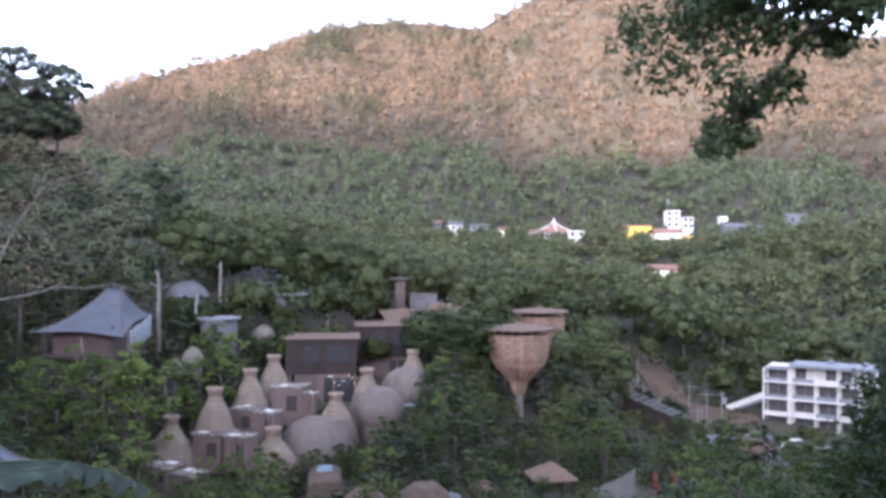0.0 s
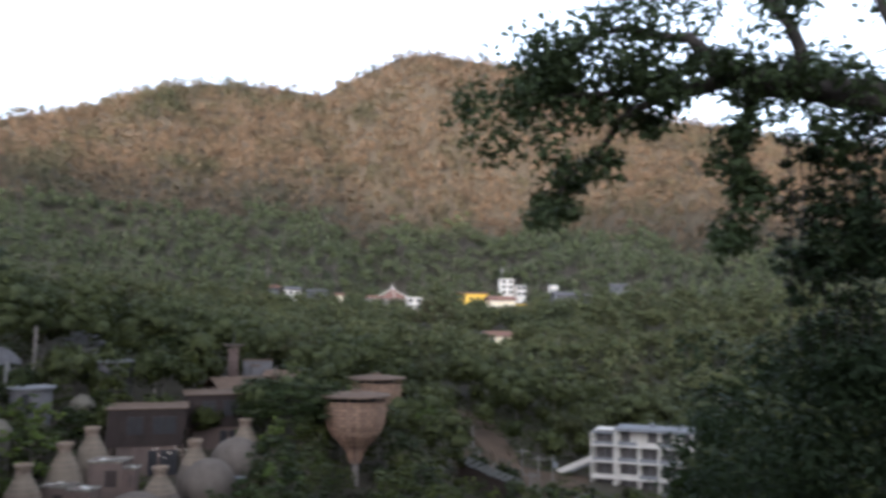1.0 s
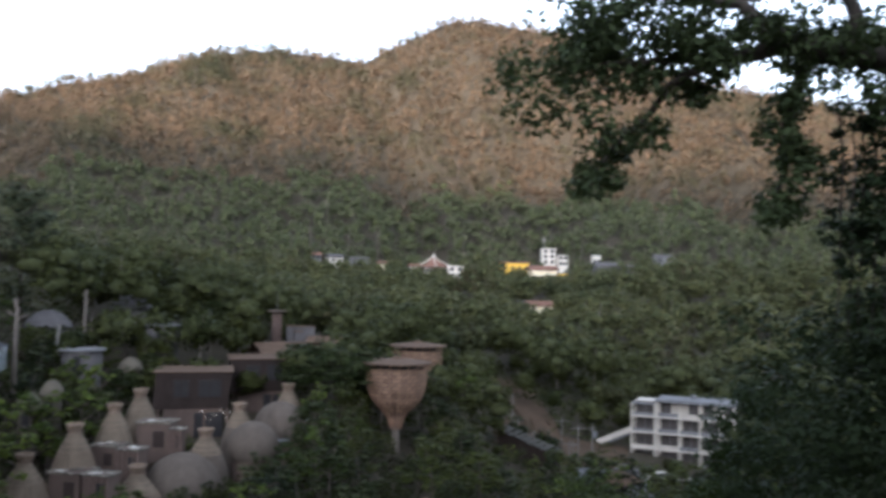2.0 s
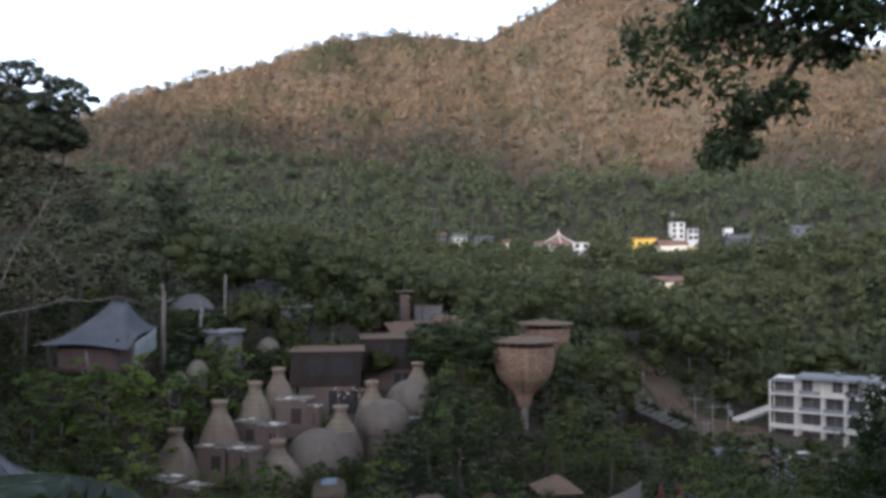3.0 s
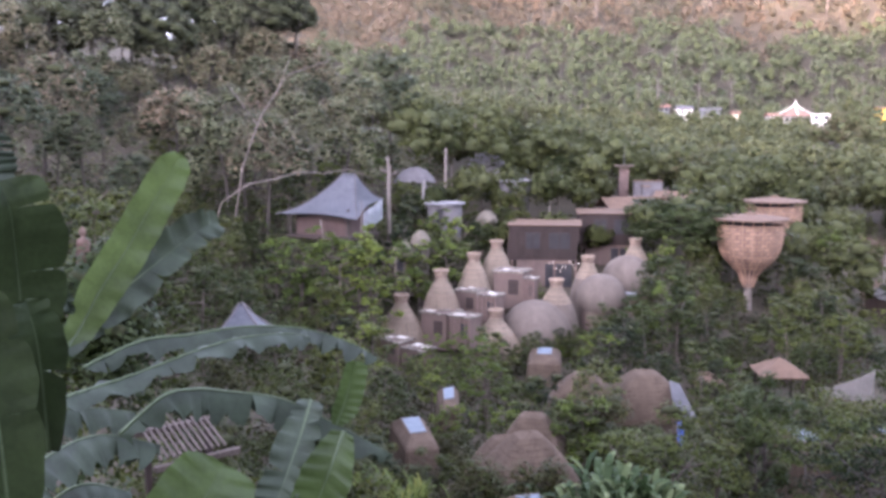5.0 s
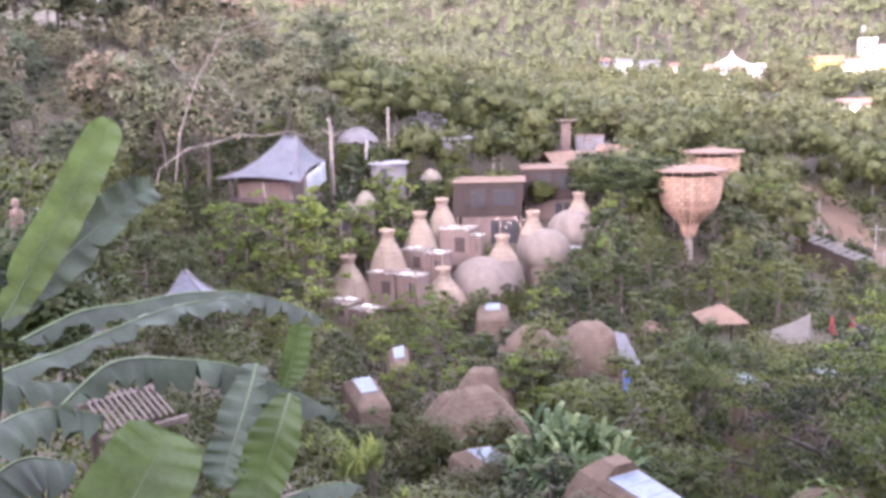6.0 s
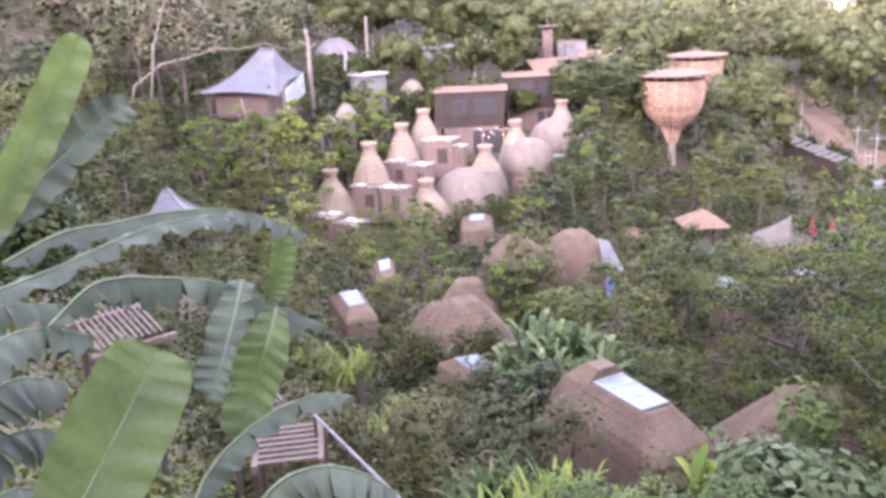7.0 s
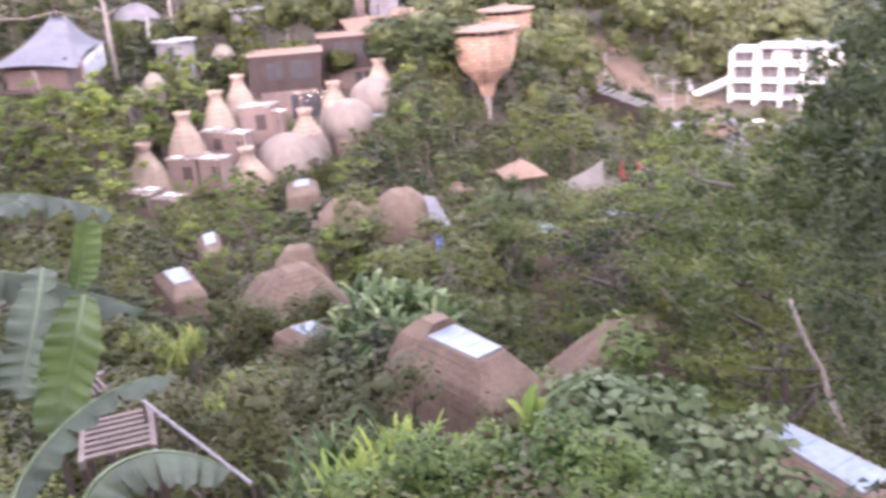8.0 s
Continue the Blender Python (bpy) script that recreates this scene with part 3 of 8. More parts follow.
def wood(name, label, spots, quads, leaf, material, seed, tall=(8, 14), trunks=0.0, flat=0.8, sink=0.0, lumps=5, inner=None, level=1, share=0.6, even=0.0):
    """A far wood as one mesh: for each tree a few lumps of foliage covered with leaves."""
    rng = np.random.default_rng(seed)
    base = np.array([(x, y, ground_z(x, y)) for x, y in spots])
    hh = rng.uniform(tall[0], tall[1], len(spots))
    room = np.array([headroom(x, y) for x, y in spots]) - base[:, 2]
    hh = np.minimum(hh, np.maximum(room, 0.0) / 1.02)
    fine = hh > 1.6
    base, hh = base[fine], hh[fine]
    n = len(hh)
    rad = hh * rng.uniform(0.28, 0.42, n)
    mid = base + np.stack([0 * hh, 0 * hh, hh - rad * 0.85 - sink], 1)
    cs, rs = [], []
    for j in range(lumps):
        off = rng.normal(size=(n, 3)) * [0.42, 0.42, 0.26] * rad[:, None]
        cs.append(mid + off)
        rs.append(rad * rng.uniform(0.42, 0.78, n))
    cs, rs = np.concatenate(cs), np.concatenate(rs)
    per = max(2, quads // lumps)
    p, nn = cloud(rng, cs, rs, per, flat, 0.72)
    whole = np.repeat(np.tile(mid, (lumps, 1)), per, axis=0)
    out = p - np.repeat(cs, per, axis=0)
    out /= np.linalg.norm(out, axis=1, keepdims=True)
    soft = out * 0.5 + (p - whole) / np.repeat(np.tile(rad, lumps), per)[:, None] * 0.75 + rng.normal(size=p.shape) * 0.25 + [0, 0, 0.12]
    lie = np.array([0.0, -0.62, 0.78])  # the lie of the slope
    tint = rng.random(n)
    core = None
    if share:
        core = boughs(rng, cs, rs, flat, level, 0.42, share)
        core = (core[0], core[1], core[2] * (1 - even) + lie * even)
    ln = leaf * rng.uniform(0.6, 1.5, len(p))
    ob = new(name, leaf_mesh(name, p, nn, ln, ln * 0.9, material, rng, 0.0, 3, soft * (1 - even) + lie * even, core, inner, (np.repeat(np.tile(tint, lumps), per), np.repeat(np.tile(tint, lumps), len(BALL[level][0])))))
    tagged(ob, label, "forest", kind="stuff")
    if trunks:
        pick = rng.random(n) < trunks
        verts, faces = [], []
        for (x, y, z), h in zip(base[pick], hh[pick]):
            i = len(verts)
            r = h * 0.016
            lx, ly = rng.uniform(-0.05, 0.05, 2) * h
            for s, zz, ox, oy in ((1.3, -0.5, 0, 0), (0.5, h * 0.95, lx, ly)):
                verts += [(x + ox + r * s, y + oy, z + zz), (x + ox - r * s * 0.5, y + oy + r * s * 0.87, z + zz), (x + ox - r * s * 0.5, y + oy - r * s * 0.87, z + zz)]
            faces += [(i, i + 1, i + 4, i + 3), (i + 1, i + 2, i + 5, i + 4), (i + 2, i, i + 3, i + 5)]
        tr = raw(name + "_trunks", verts, faces, M_PALEBARK)
        tagged(tr, "thin pale trunks of forest trees on the hillside", "tree trunks", kind="stuff")
    return ob


def scatter(seed, az0, az1, r0, r1, step, keep=None):
    """Uneven spots on a sector of the ground."""
    rnd = random.Random(seed)
    out = []
    r = r0
    while r < r1:
        s = step * (0.8 + 0.4 * rnd.random())
        a = az0
        da = math.degrees(step / r)
        while a < az1:
            aa, dd = a + rnd.uniform(-0.45, 0.45) * da, r + rnd.uniform(-0.5, 0.5) * step
            x, y = place(aa, dd)
            if keep is None or keep(aa, dd, x, y, rnd):
                out.append((x, y))
            a += da
        r += s
    return out


# ---- the woods ----
KEEP_OUT = []  # plan circles with no trees


def clear_of(aa, dd, x, y, rnd):
    return all((x - cx) ** 2 + (y - cy) ** 2 > rr * rr for cx, cy, rr in KEEP_OUT)


def reserve(az, d, rr):
    x, y = place(az, d)
    KEEP_OUT.append((x, y, rr))


for az, d, rr in ((7.3, 440, 11), (8.75, 432, 6), (6.05, 436, 5), (12.6, 452, 9), (14.45, 438, 9), (14.85, 462, 7), (18.6, 448, 9), (20.2, 446, 5), (0.75, 446, 6), (-0.5, 452, 5), (2.4, 452, 6), (4.0, 440, 5), (14.3, 330, 7), (13.3, 334, 4), (22.1, 455, 7)):
    reserve(az, d, rr)
for az, d, rr in ((22, 162, 8), (25, 160, 9), (28, 158, 9), (21, 168, 6), (24, 166, 8), (27, 162, 8), (15.6, 156, 6), (17.2, 156, 6), (14.4, 166, 5), (16.4, 164, 5), (12.2, 205, 4), (12.8, 190, 4), (13.4, 175, 5), (14.6, 158, 4), (11.8, 165, 5), (17, 151, 5), (-2.8, 158, 4), (-1.3, 156, 5), (5, 125, 4), (6.35, 150, 5), (13.5, 131, 8), (19.6, 126, 4), (20, 130, 12)):
    reserve(az, d, rr)
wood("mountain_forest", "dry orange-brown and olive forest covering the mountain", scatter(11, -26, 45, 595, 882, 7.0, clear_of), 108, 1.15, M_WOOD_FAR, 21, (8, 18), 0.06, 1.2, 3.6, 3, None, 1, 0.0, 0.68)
wood("foothill_forest", "mixed olive and brown forest on the lower mountain", scatter(15, -26, 45, 425, 600, 7.8, clear_of), 120, 1.05, M_WOOD_SLOPE, 24, (8, 18), 0.2, 1.1, 3.0, 4, M_BOUGHSHADE, 1, 0.45, 0.55)
wood("valley_forest", "green broadleaf forest on the valley side", scatter(12, -30, 45, 225, 440, 8.8, clear_of), 260, 0.92, M_WOOD_MID, 22, (7, 18), 0.14, 0.95, 0, 5, M_BOUGHSHADE, 1, 0.45)
wood("lower_forest", "dense green trees on the valley floor", scatter(13, -16, 45, 128, 230, 7.0, clear_of), 560, 0.60, M_WOOD_LOW, 23, (6, 15), 0.3, 0.95, 0, 7, M_BOUGHSHADE, 1, 0.45)

# Added out of view: these trees block sky light from behind the terrace.
wood("terrace_wood", "unseen trees added behind the terrace to dim the near slope", scatter(16, 80, 280, 24, 70, 7.0), 160, 0.9, M_WOOD_LOW, 25, (8, 13), 0.3, 0.9, 0, 6, M_TWIGSHADE)


def hill_scrub():
    """Low bushes between the trees of the near hill."""
    rng = np.random.default_rng(43)
    q = np.array([(x, y, ground_z(x, y)) for x, y in scatter(44, -52, -15, 104, 240, 2.7)])
    size = rng.uniform(0.8, 2.2, len(q))
    p, n = cloud(rng, q + [[0, 0, 0.4]], size * 1.2, 26, 0.8)
    ln = rng.uniform(0.4, 1.0, len(p))
    ob = new("hill_scrub", leaf_mesh("hill_scrub", p, n, ln, ln * 0.9, M_WOOD_HILL, rng, 0.0, 3, n + [0, 0, 0.6], None, None, (np.repeat(rng.random(len(q)), 26), None)))
    tagged(ob, "brown-green scrub under the hill trees", "scrub", kind="stuff")


hill_scrub()


def scrub():
    """Low bushes over the open ground round the road and the bare bank."""
    rng = np.random.default_rng(41)
    rnd = random.Random(41)
    q = []
    for x, y in scatter(42, 8, 31, 120, 228, 2.6):
        a, r = math.degrees(math.atan2(x, y)), math.hypot(x, y)
        bank = abs(a - (10.5 + 4.0 * (212 - r) / 62 + 1.05)) < 0.95 and 150 < r < 212
        if (137 < r < 147 and 16 < a < 21) or (18.4 < a < 22.5 and 116 < r < 146) or (a > 19 and 154 < r < 172) or (147 < r < 168 and 13.6 < a < 18.2 and noise.noise((x * 0.12, y * 0.12, 7.0)) < 0.15) or (bank and noise.noise((x * 0.09, y * 0.09, 2.0)) < 0.22):
            continue
        q.append((x, y, ground_z(x, y), rnd.uniform(0.5, 1.5)))
    q = np.array(q)
    p, n = cloud(rng, q[:, :3] + [[0, 0, 0.3]], q[:, 3] * 1.25, 34, 0.75)
    ln = rng.uniform(0.3, 0.8, len(p))
    ob = new("scrub", leaf_mesh("scrub", p, n, ln, ln * 0.9, M_WOOD_LOW, rng, 0.0, 3, n + [0, 0, 0.6], None, None, (np.repeat(rng.random(len(q)), 34), None)))
    tagged(ob, "low green scrub beside the road and the bank", "scrub", kind="stuff")


scrub()


# ---- the resort ----
def pear_profile(z0, z1, slim):
    """The thatch steps in at each course."""
    key = [(-1.8, 2.62), (0.0, 2.66), (1.2, 2.6), (2.0, 2.5), (3.0, 2.34), (3.8, 2.10), (4.5, 1.80), (5.1, 1.48), (5.7, 1.12), (6.2, 0.80), (6.6, 0.68)]
    zs, rs = [k[0] for k in key], [k[1] for k in key]

    def wide(z):
        return 0.68 + (float(np.interp(z, zs, rs)) - 0.68) * slim

    out, z = [], z0
    while z < z1 - 0.05:
        top = min(z + 0.30, z1)
        out += [(wide(z) + 0.03, z), (wide(top) + 0.012, top - 0.02)]
        z += 0.30
    return out


def dome_villa(az, el, d, seed, side=None, porch=None, slim=1.02, ribs=0):
    """A pear-shaped thatched dome with a banded cap and a flared collar; some have a lower dome grown onto them."""
    x, y = place(az, d)
    z = height_at(el, d) - 7.6
    label = "pale thatched pear-shaped dome villa with a flared woven collar"
    if ribs:
        label = "pale pear-shaped dome villa with upright battens and a flared collar"
    elif side:
        label = "grey-mauve thatched dome villa with a rounded side dome"
    root = thing("dome_villa", x, y, z, seed * 47.0, label, "villa", "dome villas")
    bm = bmesh.new()
    part("dome", lathe(bm, pear_profile(-1.8, 4.8, slim), 36, 0.012, seed), M_GREYSTRAW if side else M_STRAW, root)
    bm = bmesh.new()
    part("cap", lathe(bm, [(r + 0.05, h) for r, h in pear_profile(4.7, 6.6, slim)], 32, 0.014, seed + 50), M_STRAW, root, "paler banded thatch cap")
    for h in (4.72, 5.28, 5.8):
        r = pear_profile(h, h + 0.3, slim)[0][0]
        bm = bmesh.new()
        part("ring", lathe(bm, [(r - 0.06, h - 0.04), (r + 0.06, h - 0.02), (r + 0.055, h + 0.05), (r - 0.08, h + 0.08)], 32, 0.012, seed), M_COLLAR, root, "woven binding ring")
    bm = bmesh.new()
    part("collar", lathe(bm, [(0.66, 6.45), (0.74, 6.60), (0.70, 6.75), (0.80, 7.14), (0.93, 7.32), (0.95, 7.56), (0.80, 7.60), (0.72, 7.3)], 24, 0.025, seed), M_COLLAR, root, "woven brown collar")
    bm = bmesh.new()
    me = part("stave", box(bm, 0.05, 0.05, 0.62, 0.76, 0, 6.66), M_BROWNWOOD, root).data
    for k in range(1, 18):
        ob = new("stave", me)
        ob.parent = root
        ob.matrix_basis = pose(0, 0, 0, 0, 0, 20 * k)
    if ribs:  # upright battens over the thatch
        bm = bmesh.new()
        prof = pear_profile(0.0, 4.8, slim)[1::2]
        me = part("batten", tube(bm, [(r + 0.05, 0, h) for r, h in prof], [0.045] * len(prof), 4), M_COLLAR, root).data
        for k in range(1, ribs):
            ob = new("batten", me)
            ob.parent = root
            ob.matrix_basis = pose(0, 0, 0, 0, 0, 360 * k / ribs)
    if side:
        saz, sel, sd, rx, ry = side
        sx, sy = place(saz, sd)
        top = height_at(sel, sd)
        m = root.matrix_basis.inverted()
        q = m @ Vector((sx, sy, top))
        bm = bmesh.new()
        h = rx * 0.98
        n = 16
        prof = [(0.78, -0.50)]
        for i in range(-5, n):
            a, b = 0.5 * math.pi * i / n, 0.5 * math.pi * (i + 0.92) / n
            prof += [(math.cos(a) + 0.006, math.sin(a)), (math.cos(b), math.sin(b))]
        prof += [(0.02, 1.0)]
        lathe(bm, [(r, zz * h) for r, zz in prof], 40, 0.006, seed, q.x, q.y, q.z - h, rx, ry)
        part("side_dome", bm, M_GREYSTRAW, root, "lower rounded thatched side dome")
        bm = bmesh.new()
        lathe(bm, [(rx * 0.80, -5.5), (rx * 0.805, -2.0), (rx * 0.80, -0.4 * h)], 32, 0.004, seed, q.x, q.y, q.z - h)
        part("side_wall", bm, M_CLAY, root, "curved clay wall")
    if porch:
        paz, pel, pd, w, h = porch
        px, py = place(paz, pd)
        q = root.matrix_basis.inverted() @ Vector((px, py, height_at(pel, pd)))
        bm = bmesh.new()
        box(bm, w, w, h + 2, q.x, q.y, q.z - h - 2, -seed * 47.0, 0.04)
        part("porch", bm, M_CLAY, root, "square clay porch")
        bm = bmesh.new()
        box(bm, w + 0.4, w + 0.4, 0.22, q.x, q.y, q.z, -seed * 47.0, 0.03)
        part("porch_roof", bm, M_CONC, root, "pale flat porch roof")
    return root


dome_villa(-17.45, -10.40, 99, 1, ribs=26, slim=1.1)
dome_villa(-14.75, -8.80, 101, 2, ribs=26, slim=0.86)
dome_villa(-12.55, -7.70, 107, 3, slim=0.88)
dome_villa(-11.05, -6.85, 113, 4, slim=0.9)
dome_villa(-11.09, -11.40, 98, 5, ribs=30, slim=1.36)
dome_villa(-7.06, -9.35, 104, 6, side=(-8.4, -10.8, 102.2, 4.3, 4.3), slim=1.1)
dome_villa(-5.02, -7.80, 111, 7, side=(-4.12, -9.0, 107, 3.0, 3.0), porch=(-2.25, -10.3, 108, 1.1, 3.4), slim=0.85)
dome_villa(-1.98, -6.62, 122, 8, side=(-2.45, -7.75, 118, 3.45, 3.45), porch=(-0.50, -9.0, 119, 1.3, 3.2), slim=0.95)


def service_block(az, el, d, w, deep, h, rz, open_front=False, name_label="clay-plastered cube block with a white-rimmed flat roof"):
    """A small plastered cube with a raised white roof rim, a door recess and slatted side."""
    x, y = place(az, d)
    z = height_at(el, d) - h
    root = thing("service_block", x, y, z, rz, name_label, "outbuilding", "service blocks")
    bm = bmesh.new()
    box(bm, w, deep, h + 1.5, 0, 0, -1.5, 0, 0.04)
    part("wall", bm, M_CLAY, root)
    bm = bmesh.new()
    box(bm, w + 0.25, deep + 0.25, 0.16, 0, 0, h + 0.003, 0, 0.02)
    part("roof", bm, M_CLAY, root, "worn brown flat roof")
    rnd = random.Random(int(d * 10 + az * 7))
    for k in range(5):
        bm = bmesh.new()
        sw, sd = w * rnd.uniform(0.22, 0.42), deep * rnd.uniform(0.25, 0.5)
        box(bm, sw, sd, 0.02, rnd.uniform(-1, 1) * (w - sw) * 0.45, rnd.uniform(-1, 1) * (deep - sd) * 0.45, h + 0.17 + 0.03 * k, rnd.uniform(-12, 12), 0.005)
        part("roof_sheet", bm, M_WHITE if k % 2 else M_RIM, root, "loose pale roofing sheet")
    for sx, sy, lx, ly in ((0, 1, w + 0.35, 0.16), (0, -1, w + 0.35, 0.16), (1, 0, 0.16, deep + 0.03), (-1, 0, 0.16, deep + 0.03)):
        bm = bmesh.new()
        box(bm, lx, ly, 0.18, sx * (w + 0.19) / 2, sy * (deep + 0.19) / 2, h + 0.04, 0, 0.02)
        part("roof_rim", bm, M_RIM, root, "stained pale roof rim")
    # On open fronts this flat panel stands for the shaded inside.
    bm = bmesh.new()
    box(bm, w * 0.34, 0.06, h * 0.62, w * 0.18, -deep / 2 - 0.01, h * 0.1)
    part("door", bm, M_DARKWOOD if not open_front else M_DARK, root, "dark front panel")
    if open_front:
        for k in range(5):
            bm = bmesh.new()
            box(bm, 0.12, 0.12, h + 0.8, -w / 2 + k * w / 4, -deep / 2 - 0.12, -0.8)
            part("post", bm, M_BROWNWOOD, root)
    return root


SLAT_LABEL = "slatted timber outbuilding with a pale flat roof"
service_block(-10.0, -8.9, 108, 3.9, 3.0, 3.0, -10)
service_block(-8.75, -9.4, 105, 1.3, 1.6, 2.2, -10, True, SLAT_LABEL)
service_block(-12.75, -10.2, 104, 3.0, 2.6, 2.2, -16)
service_block(-11.4, -10.5, 101, 2.4, 2.2, 2.2, -16, True, SLAT_LABEL)
service_block(-14.75, -11.6, 99, 3.6, 3.2, 2.6, -20)
service_block(-13.1, -11.9, 96, 2.7, 2.2, 2.2, -20, True, SLAT_LABEL)
service_block(-17.9, -13.4, 94, 3.4, 2.4, 1.4, -26)
service_block(-16.3, -14.0, 92, 3.0, 2.2, 1.4, -24)


def timber_lodge(az, el, d, w, deep, upper, lower, rz, label):
    """Two storeys: dark boarded upper floor that flares out, over a paler ground floor."""
    x, y = place(az, d)
    root = thing("timber_lodge", x, y, height_at(el, d) - upper - lower, rz, label, "building")
    bm = bmesh.new()
    box(bm, w * 0.8, deep * 0.9, lower + 3, 0, 0, -3)
    part("ground_floor", bm, M_CLAY, root, "pale plastered ground floor")
    # Flat black panel on the wall paints the shade of a recess.
    bm = bmesh.new()
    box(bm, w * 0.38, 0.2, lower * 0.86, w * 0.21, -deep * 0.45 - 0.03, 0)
    part("opening", bm, M_DARK, root, "near-black panel standing for the shaded open front")
    bm = bmesh.new()
    box(bm, w, deep, upper, 0, 0, lower + 0.005)
    for v in bm.verts:
        if v.co.z < lower + 1:
            v.co.x *= 1.08 if v.co.x < 0 else 0.94
            v.co.y *= 0.94
    part("upper_floor", bm, M_DARKWOOD, root, "dark boarded upper floor")
    n = int(w / 0.55)
    for k in range(n):
        bm = bmesh.new()
        xk = -w / 2 + (k + 0.5) * w / n
        box(bm, 0.10, 0.06, upper - 0.3, xk * 0.97, -deep / 2 * 0.97 - 0.06, lower + 0.15, 0, 0, 2.0)
        part("board", bm, M_DARKWOOD, root)
    bm = bmesh.new()
    box(bm, w + 0.7, deep + 0.7, 0.14, 0, 0, lower + upper + 0.01, 0, 0.03)
    part("roof", bm, M_SHINGLE, root, "flat brown roof")
    for sx, lx in ((-0.16, 2.0), (0.22, 3.0)):
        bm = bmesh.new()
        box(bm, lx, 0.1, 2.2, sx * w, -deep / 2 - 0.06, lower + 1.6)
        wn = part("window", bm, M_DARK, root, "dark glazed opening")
        for k in (-1, 0, 1):
            bm = bmesh.new()
            box(bm, 0.10, 0.08, 2.3, sx * w + k * lx / 2, -deep / 2 - 0.16, lower + 1.55)
            part("window_frame", bm, M_DARKWOOD, wn)
    for k in range(4):
        bm = bmesh.new()
        box(bm, 0.22, 0.22, lower + 2, -w / 2 + 0.4 + k * (w - 0.8) / 3, -deep / 2 + 0.1, -2)
        part("post", bm, M_BROWNWOOD, root)
    return root


timber_lodge(-7.85, -5.72, 124, 9.6, 8, 4.8, 3.8, 6, "dark timber lodge with a flat brown roof")
timber_lodge(-3.75, -4.95, 133, 9.0, 8, 4.6, 3.4, 8, "dark timber hall with a brown roof behind the domes")


def pitched_roof(bm, w, deep, rise, over, z, thick=0.22):
    for s in (-1, 1):
        ln = math.hypot(deep / 2 + over, rise)
        ang = math.degrees(math.atan2(rise, deep / 2 + over))
        m = Matrix.Translation((0, s * (deep / 2 + over) / 2, z + rise / 2)) @ pose(0, 0, 0, -s * ang) @ Matrix.Diagonal((w + 2 * over, ln, thick, 1))
        bmesh.ops.create_cube(bm, size=1, matrix=m)
    return bm


def shed(az, el, d, w, deep, h, rise, rz, wallm, roofm, label, category="building", name="pavilion"):
    """A plain house with walls, gable roof, door and windows."""
    x, y = place(az, d)
    root = thing(name, x, y, height_at(el, d) - h - rise, rz, label, category)
    bm = bmesh.new()
    box(bm, w, deep, h + 2, 0, 0, -2)
    part("wall", bm, wallm, root)
    bm = bmesh.new()
    part("roof", pitched_roof(bm, w, deep, rise, 0.5, h), roofm, root)
    n = max(2, int(w / 2.6))
    for k in range(n):
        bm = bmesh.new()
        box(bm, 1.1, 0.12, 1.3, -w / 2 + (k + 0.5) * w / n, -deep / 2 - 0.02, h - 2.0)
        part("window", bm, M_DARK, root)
    return root


shed(-2.6, -4.0, 146, 8, 6, 3.2, 1.6, 25, M_BROWNWOOD, M_SHINGLE, "low brown-roofed pavilion among dark trees")
shed(0.3, -3.6, 150, 5, 4, 3.0, 0.9, -10, M_CLAY, M_SHINGLE, "small plastered pavilion with a brown roof")


def brick_tower():
    x, y = place(-2.84, 158)
    z = height_at(-1.85, 158) - 9
    root = thing("chimney_tower", x, y, z, 8, "square brown brick tower with a capping slab and aerial", "tower")
    for k in range(14):
        bm = bmesh.new()
        box(bm, 1.7 - 0.02 * (k % 2), 1.7 - 0.02 * (k % 2), 0.58, 0, 0, -0.2 + 0.6 * k, 0, 0.03)
        part("course", bm, M_BROWNWOOD, root)
    bm = bmesh.new()
    box(bm, 2.0, 2.0, 0.2, 0, 0, 8.4, 0, 0.04)
    box(bm, 3.4, 3.4, 0.14, 0, 0, 8.6, 0, 0.03)
    part("cap", bm, M_CLAY, root, "pale capping slab")
    bm = bmesh.new()
    tube(bm, [(0, 0, 8.9), (0, 0, 12.4)], [0.07, 0.04])
    part("aerial", bm, M_METAL, root)
    for az, el, d, w, h in ((-1.95, -2.95, 156, 1.4, 2.4), (-1.05, -2.95, 157, 3.4, 1.6), (-1.45, -3.3, 153, 1.4, 2.2)):
        px, py = place(az, d)
        t = thing("roof_terrace", px, py, height_at(el, d) - h, 8, "pale rendered terrace block beside the brick tower", "terrace")
        bm = bmesh.new()
        part("parapet", box(bm, w, 2.0, h + 1, 0, 0, -1, 0, 0.04), M_GREYROOF, t)
        bm = bmesh.new()
        part("coping", box(bm, w + 0.2, 2.2, 0.15, 0, 0, h + 0.003, 0, 0.03), M_SHINGLE, t)


brick_tower()


